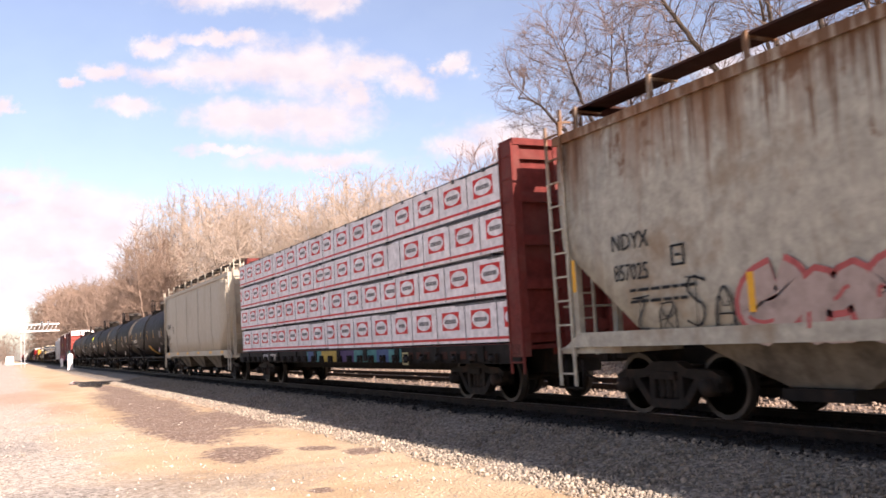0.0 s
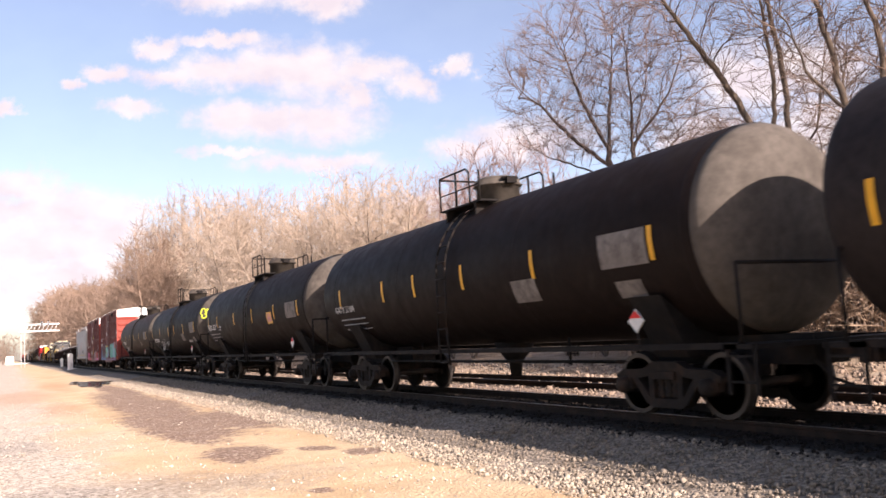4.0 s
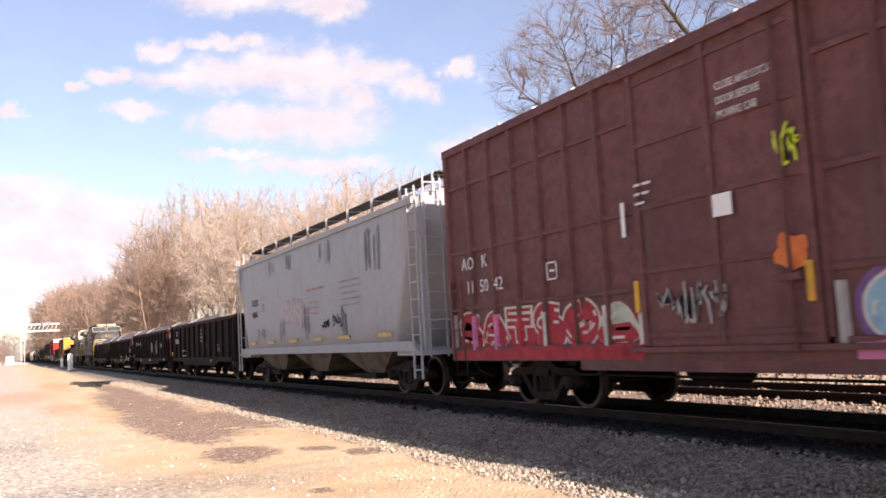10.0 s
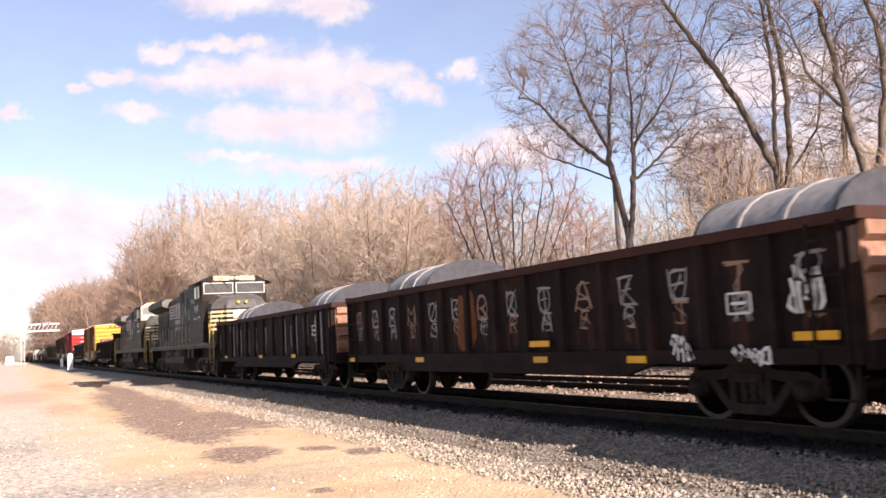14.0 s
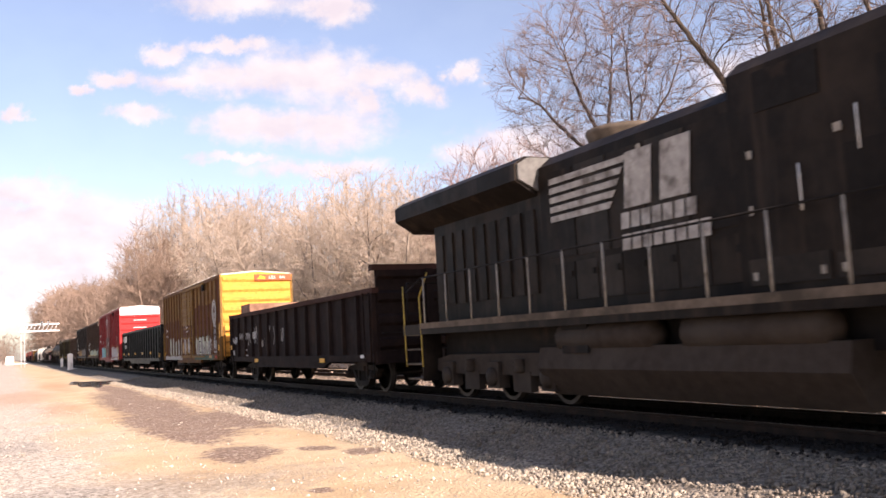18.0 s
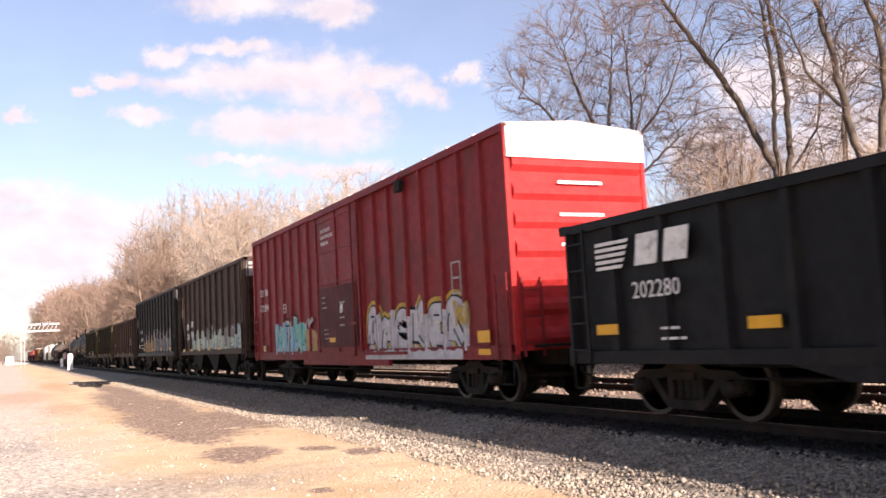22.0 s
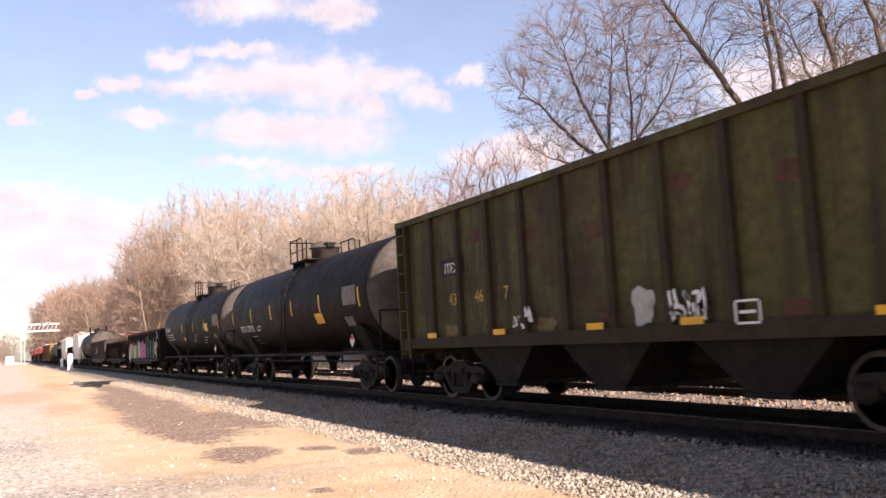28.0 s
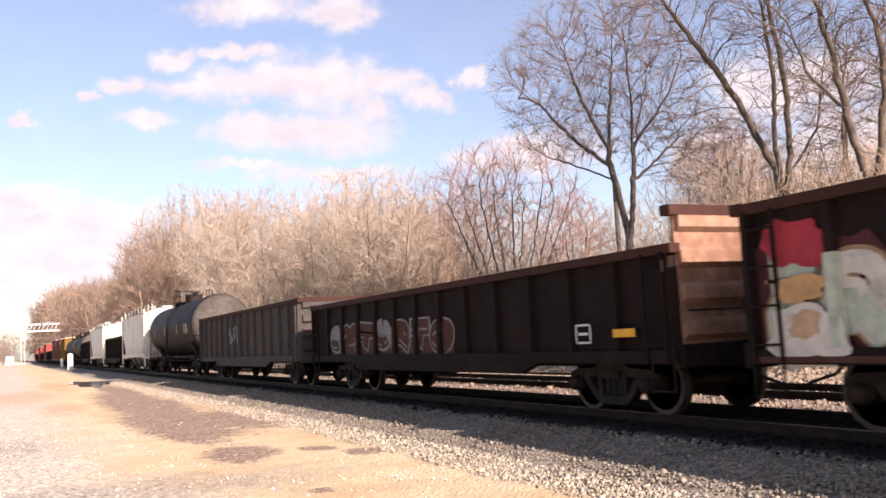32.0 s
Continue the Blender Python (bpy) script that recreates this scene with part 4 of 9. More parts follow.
def loco_truck(car, y, u):
    g = Geo().box(-0.8, 0.8, -2.2, 2.2, 0.55, 0.85)
    t = part("truck", g, M_TRUCK, car, "three-axle locomotive truck", (0, y, 0))
    for s in (-1, 1):
        f = Geo()
        x0, x1 = sorted((s * 1.0, s * 1.16))
        f.prism([(-2.55, 0.62), (-2.5, 0.86), (-1.9, 0.95), (1.9, 0.95), (2.5, 0.86), (2.55, 0.62), (2.2, 0.55), (-2.2, 0.55)], "x", x0, x1)
        for a in (-1.9, 0.0, 1.9):
            f.box(*sorted((s * 1.0, s * 1.24)), a - 0.22, a + 0.22, 0.30, 0.80)
            f.lathe([(0.0, 0.19), (s * 0.10, 0.17), (s * 0.14, 0.06)], "x", (s * 1.2, a, 0.52), 12)
        for a in (-0.95, 0.95):
            f.box(*sorted((s * 1.02, s * 1.18)), a - 0.3, a + 0.3, 0.25, 0.62)
            f.lathe([(0.6 + 0.05 * k, 0.12 if k % 2 else 0.09) for k in range(6)], "z", (s * 1.2, a, 0), 10)
        part("side_frame", f, M_FUEL, t)
    for a in (-1.9, 0.0, 1.9):
        w = part("wheelset", WHEELSET, None, t, "steel wheelset with bright treads", (0, a, 0.5))
        WHEELS.append((w, (0, a, 0.5), u + y + a))
    return t


def locomotive(u, length, label, number):
    """Wide-cab hood unit; the cab looks towards -y."""
    car = thing("diesel_locomotive", (TRACK, 0, 0), label, "locomotive")
    L = length
    deck = 1.62
    part("frame", Geo().box(-1.52, 1.52, 0.3, L - 0.1, deck - 0.22, deck), M_LOCO, car)
    for s in (-1, 1):
        part("sill_edge", Geo().box(*sorted((s * 1.53, s * 1.50)), 2.0, L - 1.0, deck - 0.10, deck + 0.02), M_LOCOSILL, car, "dust-brown walkway edge")
    # fuel tank and air tanks
    c0, c1 = 8.7, 14.9
    part("fuel_tank", Geo().prism([(-1.35, 1.05), (-1.42, 0.7), (-1.1, 0.25), (1.1, 0.25), (1.42, 0.7), (1.35, 1.05)], "y", c0, c1), M_FUEL, car, "dusty dark fuel tank")
    for k in range(2):
        y = c0 + 0.2 + k * 3.0
        part("air_tank", Geo().lathe([(0, 0.05), (0.12, 0.24), (2.4, 0.24), (2.52, 0.05)], "y", (-1.2, y, 1.20), 14), M_FUEL, car)
    # hood: tall equipment cabin behind the cab, then the engine hood and the radiator
    w = 1.08
    part("equipment_cabin", Geo().prism([(-1.28, deck), (-1.28, 4.42), (-1.05, 4.62), (1.05, 4.62), (1.28, 4.42), (1.28, deck)], "y", 6.2, 10.25), M_LOCO, car)
    part("engine_hood", Geo().prism([(-w, deck), (-w, 4.20), (-w + 0.25, 4.40), (w - 0.25, 4.40), (w, 4.20), (w, deck)], "y", 10.25, L - 5.4), M_LOCO, car)
    part("rear_hood", Geo().prism([(-w, deck), (-w, 4.05), (-w + 0.1, 4.15), (w - 0.1, 4.15), (w, 4.05), (w, deck)], "y", L - 5.4, L - 1.1), M_LOCO, car)
    part("radiator_wing", Geo().prism([(-w, 3.72), (-1.52, 4.0), (-1.52, 4.30), (-1.3, 4.44), (1.3, 4.44), (1.52, 4.30), (1.52, 4.0), (w, 3.72)], "y", L - 5.3, L + 0.02), M_LOCO, car)
    # Thin front skin in grey: the black hood's sunlit tone as a colour.
    part("radiator_front", Geo().prism([(-1.05, 3.80), (-1.48, 4.02), (-1.48, 4.28), (-1.25, 4.41), (1.25, 4.41), (1.48, 4.28), (1.48, 4.02), (1.05, 3.80)], "y", L - 5.36, L - 5.3), surface("painted_lit_grey", (0.13, 0.12, 0.108), 0.7), car, "radiator front in painted sunlit grey")
    for s in (-1, 1):
        for k in range(9):
            part("radiator_louvre", Geo().box(*sorted((s * w, s * (w + 0.035))), L - 5.2 + k * 0.46, L - 4.92 + k * 0.46, 2.0, 3.5), M_LOCO, car)
        for k in range(7):
            y = 10.35 + k * 0.62
            d = part("hood_door", Geo().box(*sorted((s * w, s * (w + 0.02))), y, y + 0.58, deck + 0.2, 2.45), M_LOCODUST if k % 3 else M_LOCO, car)
            part("door_latch", Geo().box(*sorted((s * (w + 0.02), s * (w + 0.045))), y + 0.05, y + 0.12, 2.2, 2.3), M_UNDER, d)
        for k, (a, b, z0, z1) in enumerate(((6.5, 7.2, 3.45, 4.05), (7.4, 8.1, 3.45, 4.05), (8.85, 9.8, 3.85, 4.35), (6.4, 7.4, 2.0, 3.2), (7.6, 8.6, 2.0, 3.2))):
            part("intake_screen" if k < 3 else "cabin_door", Geo().box(*sorted((s * 1.28, s * 1.30)), a, b, z0, z1), M_UNDER if k < 3 else M_LOCO, car)
        for k in range(3):
            y = 6.35 + 1.28 * k
            pn = part("cabin_panel", Geo().box(*sorted((s * 1.28, s * 1.305)), y, y + 1.18, deck + 0.12, 1.98 + 0.04 * k), M_LOCODUST, car)
            part("panel_hinge", Geo().box(*sorted((s * 1.305, s * 1.325)), y + 0.06, y + 0.12, deck + 0.18, deck + 0.28).box(*sorted((s * 1.305, s * 1.325)), y + 1.05, y + 1.11, deck + 0.18, deck + 0.28), M_STANCH, pn)
        for k in range(5):
            y = 10.4 + 0.9 * k
            part("upper_hood_door", Geo().box(*sorted((s * w, s * (w + 0.015))), y, y + 0.82, 2.55, 4.05), M_LOCODUST if k % 2 else M_LOCO, car)
        for k in range(4):
            y = L - 5.1 + 1.0 * k
            part("radiator_intake", Geo().prism([(s * (w + 0.05), 3.80), (s * 1.44, 4.015), (s * 1.46, 3.995), (s * (w + 0.07), 3.775)], "y", y, y + 0.85), M_UNDER, car, "dark sloping radiator intake")
        for y, z, a, b in ((9.9, 3.3, 0.08, 0.1), (8.6, 3.35, 0.1, 0.1), (9.95, 2.6, 0.06, 0.12), (7.5, 2.35, 0.18, 0.05), (5.3, 2.55, 0.14, 0.06), (12.2, 3.95, 0.1, 0.08)):
            part("notice_sticker", Geo().box(*sorted((s * 1.305, s * 1.312)) if y < 10.25 else sorted((s * (w + 0.018), s * (w + 0.025))), y, y + a, z, z + b), M_STANCH, car)
        part("roof_grab", Geo().path([(s * 1.3, 8.4, 3.1), (s * 1.3, 8.4, 3.6)], 0.012, 5), M_LETTER, car)
    part("exhaust_stack", Geo().lathe([(0, 0.62), (0.30, 0.62), (0.34, 0.66), (0.42, 0.66), (0.42, 0.5), (0.25, 0.48)], "z", (0, 13.9, 4.28), 22), M_LOCOSILL, car, "dusty round exhaust stack")
    part("air_horn", Geo().lathe([(0, 0.04), (0.4, 0.1)], "y", (-0.3, 10.6, 4.55), 8).lathe([(0, 0.04), (0.4, 0.1)], "y", (-0.05, 10.7, 4.57), 8).box(-0.4, 0.1, 10.5, 10.6, 4.2, 4.55), M_UNDER, car)
    # cab: upright front with two panes under a cream brow
    cw = 1.52
    cab = part("cab", Geo().prism([(-cw, deck), (-cw, 4.50), (-1.05, 4.76), (1.05, 4.76), (cw, 4.50), (cw, deck)], "y", 2.90, 6.2), M_LOCO, car)
    dark = number == "9247"
    part("cab_front", Geo().prism([(-cw + 0.01, 3.55), (-cw + 0.01, 4.49), (-1.04, 4.75), (1.04, 4.75), (cw - 0.01, 4.49), (cw - 0.01, 3.55)], "y", 2.86, 2.90), M_LOCO if dark else M_CABCREAM, cab, "" if dark else "cream painted cab front")
    for x in (-0.98, 0.22):
        nb = part("number_board", Geo().box(x, x + 0.76, 2.82, 2.86, 4.50, 4.74), M_CABCREAM, cab)
        part("board_edge", Geo().box(x + 0.02, x + 0.74, 2.815, 2.82, 4.515, 4.53).box(x + 0.02, x + 0.74, 2.815, 2.82, 4.71, 4.725).box(x + 0.02, x + 0.035, 2.815, 2.82, 4.53, 4.71).box(x + 0.725, x + 0.74, 2.815, 2.82, 4.53, 4.71), M_CHORD, nb)
        me = letters(number, 0.2).copy()
        me.materials.clear()
        me.materials.append(M_CHORD)
        t = part("board_number", me, None, nb)
        t.matrix_local = Matrix.Translation((x + 0.14, 2.814, 4.55)) @ Matrix.Rotation(math.pi / 2, 4, "X")
    for x in (-0.11, 0.11):
        h = part("headlight", Geo().lathe([(0.06, 0.10), (-0.06, 0.10), (-0.06, 0.085), (-0.02, 0.08)], "y", (x, 2.84, 4.62), 14), M_CABCREAM, cab)
        part("lens", Geo().lathe([(0, 0.078), (-0.015, 0.06), (-0.02, 0.01)], "y", (x, 2.82, 4.62), 12), M_GALV, h)
    for x in (-1.2, -0.55):
        part("wiper", Geo().box(x, x + 0.16, 2.80, 2.86, 4.42, 4.46).tube((x + 0.08, 2.81, 4.42), (x + 0.35, 2.83, 4.02), 0.012, 4), M_UNDER, cab)
    for x0, x1 in ((-1.40, -0.10), (0.10, 1.40)):
        fr = part("windscreen_frame", Geo().box(x0 - 0.04, x1 + 0.04, 2.845, 2.86, 3.90, 4.42), M_GALV, cab)
        part("windscreen", Geo().box(x0, x1, 2.835, 2.845, 3.94, 4.38), M_GLASS if dark else M_SKYGLASS, fr, "front windscreen pane")
    for s in (-1, 1):
        fr = part("window_frame", Geo().box(*sorted((s * cw, s * (cw + 0.03))), 3.22, 4.55, 3.70, 4.36), M_UNDER, cab)
        for y0, y1 in ((3.28, 3.82), (3.92, 4.48)):
            part("window_pane", Geo().box(*sorted((s * (cw + 0.03), s * (cw + 0.04))), y0, y1, 3.76, 4.30), M_GLASS, fr)
        part("window_bar", Geo().box(*sorted((s * (cw + 0.03), s * (cw + 0.07))), 3.84, 3.90, 3.72, 4.34).box(*sorted((s * (cw + 0.03), s * (cw + 0.06))), 3.24, 3.27, 3.72, 4.34), M_CABCREAM, fr)
        part("sun_visor", Geo().prism([(s * cw, 4.50), (s * (cw + 0.30), 4.38), (s * (cw + 0.30), 4.41), (s * cw, 4.54)], "y", 3.05, 4.9), M_UNDER, cab)
        part("mirror", Geo().box(*sorted((s * (cw + 0.03), s * (cw + 0.2))), 4.52, 4.56, 3.55, 3.75), M_GALV, cab)
        part("cab_panel_edge", Geo().box(*sorted((s * cw, s * (cw + 0.012))), 3.0, 6.1, 2.05, 2.08), M_LOCOSILL, cab)
    plate(cab, "notice_plate", -cw, 2.95, 3.3, 1.92, 2.1, M_LOCOSILL)
    # nose: chamfered corners and top, striped lower half
    def nose_plan(grow_by):
        o = grow_by
        return [(-1.30 - o, 2.90), (-1.30 - o, 1.95 - o), (-0.70 - o * 0.4, 1.40 - o), (0.70 + o * 0.4, 1.40 - o), (1.30 + o, 1.95 - o), (1.30 + o, 2.90)]
    nose = part("nose", Geo().prism(nose_plan(0), "z", deck, 3.14), M_LOCO, car)
    low, high = nose_plan(0), [(-1.25, 2.90), (-1.22, 2.00), (-0.60, 1.62), (0.60, 1.62), (1.22, 2.00), (1.25, 2.90)]
    part("nose_top", Geo().loft([[(x, y, 3.14) for x, y in low], [(x, y, 3.42 if abs(x) > 1 else 3.58) for x, y in high[:1]] + [(-1.22, 2.00, 3.40), (-0.60, 1.58, 3.52), (0.60, 1.58, 3.52), (1.22, 2.00, 3.40), (1.25, 2.90, 3.72)],
                                 [(-0.9, 2.88, 3.86), (-0.8, 2.2, 3.70), (-0.4, 1.75, 3.62), (0.4, 1.75, 3.62), (0.8, 2.2, 3.70), (0.9, 2.88, 3.86)]], False), M_NOSETOP, nose, "paler grey sloping nose top")
    for k in range(5):
        z = 2.17 + k * 0.195
        back = 2.34 + 0.085 * k
        o = 0.012
        part("nose_stripe", Geo().prism([(-1.30 - o, back), (-1.30 - o, 1.95 - o), (-0.70 - o * 0.4, 1.40 - o), (-0.42, 1.40 - o), (-0.42, 1.45), (-0.68, 1.45), (-1.25, 1.97), (-1.25, back)], "z", z, z + 0.105), M_CABCREAM, nose, "cream nose stripe")
        part("nose_stripe", Geo().prism([(1.30 + o, back), (1.30 + o, 1.95 - o), (0.70 + o * 0.4, 1.40 - o), (0.46, 1.40 - o), (0.46, 1.45), (0.68, 1.45), (1.25, 1.97), (1.25, back)], "z", z, z + 0.105), M_CABCREAM, nose, "cream nose stripe")
    em = part("nose_emblem", Geo().box(-0.42, 0.46, 1.375, 1.40, 2.15, 3.06), M_CABCREAM, nose, "cream emblem panel")
    part("emblem_mark", Geo().prism([(-0.15, 2.3), (-0.02, 2.6), (-0.25, 2.75), (0.02, 2.86), (0.06, 2.98), (0.14, 2.86), (0.32, 2.72), (0.14, 2.66), (0.24, 2.4), (0.06, 2.52), (-0.02, 2.3)], "y", 1.366, 1.375), M_BLACKLET, em)
    part("nose_lamp", Geo().box(-0.24, -0.12, 1.34, 1.42, 3.36, 3.46).box(0.12, 0.22, 1.34, 1.42, 3.36, 3.46), M_YELLOW, nose, "amber marker")
    part("nose_grab", Geo().path([(-0.78, 1.50, 3.30), (-0.78, 1.42, 3.30), (-0.78, 1.42, 2.5), (-0.78, 1.50, 2.5)], 0.015, 5), M_UNDER, nose)
    part("ditch_light", Geo().lathe([(0, 0.1), (-0.06, 0.1)], "y", (-0.95, 0.72, 1.95), 10).lathe([(0, 0.1), (-0.06, 0.1)], "y", (0.95, 0.72, 1.95), 10).box(-1.0, -0.9, 0.72, 0.8, 1.6, 1.9).box(0.9, 1.0, 0.72, 0.8, 1.6, 1.9), M_GALV, car)
    # dark running gear box between frame and trucks
    part("underframe", Geo().box(-1.0, 1.0, 1.2, L - 1.2, 0.92, deck - 0.2), M_UNDER, car)
    for y in (6.3, 7.3, L - 6.6):
        part("cable_box", Geo().box(-1.4, -1.02, y - 0.35, y + 0.35, 0.95, deck - 0.22), M_UNDER, car)
    # front and rear platforms, plough, steps, handrails
    part("front_platform", Geo().box(-1.5, 1.5, 0.15, 1.45, deck - 0.16, deck - 0.02), M_LOCO, car)
    part("plough", Geo().prism([(-1.5, 0.18), (1.5, 0.18), (1.5, 0.8), (1.2, 1.0), (-1.2, 1.0), (-1.5, 0.8)], "y", 0.05, 0.16), M_LOCO, car)
    for s in (-1, 1):
        part("front_railing", Geo().path([(s * 1.3, 0.3, deck), (s * 1.3, 0.3, deck + 1.0), (s * 0.35, 0.3, deck + 1.0), (s * 0.35, 0.3, deck)], 0.025, 5), M_LOCO, car)
    for s in (-1, 1):
        part("air_hose", Geo().path([(s * 0.6, 0.1, 1.3), (s * 0.62, -0.12, 1.0), (s * 0.5, -0.2, 0.7)], 0.03, 6), M_UNDER, car)
    for ye in (1.02, L - 0.62):
        for s in (-1, 1):
            st = part("step_well", Geo().box(*sorted((s * 1.02, s * 1.06)), ye - 0.4, ye + 0.4, 0.4, deck - 0.15).box(*sorted((s * 1.02, s * 1.5)), ye - 0.42, ye - 0.38, 0.4, deck - 0.1), M_LOCO, car)
            for k in range(4):
                z = 0.42 + k * 0.32
                part("step", Geo().box(*sorted((s * 1.06, s * 1.5)), ye - 0.37, ye + 0.4, z, z + 0.035), M_LOCOSILL, st)
            part("step_handrail", Geo().path([(s * 1.5, ye - 0.42, 0.7), (s * 1.52, ye - 0.42, 2.2), (s * 1.3, ye - 0.42, 2.75)], 0.02, 5).path([(s * 1.5, ye + 0.44, 0.7), (s * 1.52, ye + 0.44, 2.5)], 0.018, 5), M_RAILYEL, car)
    for s in (-1, 1):
        g = Geo()
        g.path([(s * 1.48, 6.3, deck + 1.0), (s * 1.48, L - 1.1, deck + 1.0), (s * 1.48, L - 0.3, deck + 0.75)], 0.018, 5)
        part("handrail", g, M_UNDER, car)
        part("handrail", Geo().path([(s * 1.5, 1.50, deck + 0.1), (s * 1.42, 1.35, 3.0)], 0.02, 5).path([(s * 1.1, 0.55, deck + 0.1), (s * 1.1, 0.75, 3.0)], 0.018, 5), M_RAILYEL, car)
        n = 13
        stan = Geo().path([(0, 0, deck - 0.05), (0, 0, deck + 1.0)], 0.02, 5).mesh("stanchion", M_STANCH)
        for k in range(n):
            part("stanchion", stan, None, car, "", (s * 1.48, 6.4 + (L - 7.6) * k / (n - 1), 0))
    g = Geo().path([(-1.45, L - 0.25, deck), (-1.45, L - 0.25, deck + 0.95), (1.45, L - 0.25, deck + 0.95), (1.45, L - 0.25, deck)], 0.02, 5)
    part("end_railing", g, M_UNDER, car)
    # lettering block of the owner as plain shapes
    x = -w - 0.03
    emblem(car, x, L - 5.75, 1.02, 2.38)
    stencil(car, number, 0.46, -cw - 0.006, 4.74, 3.12, squeeze=1.12)
    stencil(car, "DC to AC", 0.17, -cw - 0.006, 4.95, 2.78, squeeze=0.95)
    stencil(car, "AC44C6M", 0.14, -cw - 0.006, 3.95, 2.80, squeeze=0.95)
    for yy, zz in ((7.3, 3.2), (9.2, 2.9)):
        part("grab_iron", Geo().path([(-1.33, yy, zz - 0.35), (-1.33, yy, zz + 0.2)], 0.012, 5), M_LETTER, car)
    loco_truck(car, 3.6, u)
    loco_truck(car, L - 3.6, u)
    part("coupler", COUPLER, None, car, "", (0, 0.1, 0.05))
    c = part("coupler", COUPLER, None, car, "", (0, L - 0.1, 0.05))
    c.rotation_euler = (0, 0, math.pi)
    return rides(car, u)


M_EMBLEM = surface("dusty_emblem_white", (0.36, 0.33, 0.30), 0.7, 0, (0.13, 0.11, 0.095), 0.42, 2.5)


def emblem(car, x, y, s=1.0, base=2.3):
    """Owner's mark: five flying stripes, two block shapes and two rows of bars, no letters."""
    for k in range(5):
        z = base + 0.78 * s + k * 0.16 * s
        part("emblem_stripe", Geo().prism([(y, z), (y - (1.6 + 0.1 * k) * s, z), (y - (1.68 + 0.1 * k) * s, z + 0.10 * s), (y, z + 0.10 * s)], "x", x - 0.008, x - 0.001), M_EMBLEM, car)
    for a in (1.95, 2.75):
        part("emblem_block", Geo().prism([(y - a * s, base + 0.72 * s), (y - (a + 0.6) * s, base + 0.72 * s), (y - (a + 0.7) * s, base + 1.55 * s), (y - (a + 0.1) * s, base + 1.55 * s)], "x", x - 0.008, x - 0.001), M_EMBLEM, car)
    for k, n in enumerate((7, 8)):
        g = Geo()
        for q in range(n):
            yy = y - (1.85 + 0.235 * q) * s
            g.prism([(yy, base + (0.42 - 0.32 * k) * s), (yy - 0.19 * s, base + (0.42 - 0.32 * k) * s), (yy - 0.21 * s, base + (0.66 - 0.32 * k) * s), (yy - 0.02 * s, base + (0.66 - 0.32 * k) * s)], "x", x - 0.008, x - 0.001)
        tagged(part("emblem_bar", g, M_EMBLEM, car), kind="stuff")


# ---------- ground, tracks ----------
def ground_height(x, y):
    if x < 6.3:
        z = YARD
    elif x < 8.0:
        z = YARD + (x - 6.3) / 1.7 * (-0.15 - YARD)
    elif x < 15.8:
        z = -0.15
    elif x < 17.5:
        z = -0.15 - (x - 15.8) / 1.7 * 0.2
    else:
        z = -0.35 + 0.9 * min(1.0, (x - 17.5) / 9.0) if x < 80 else 0.55
    return z


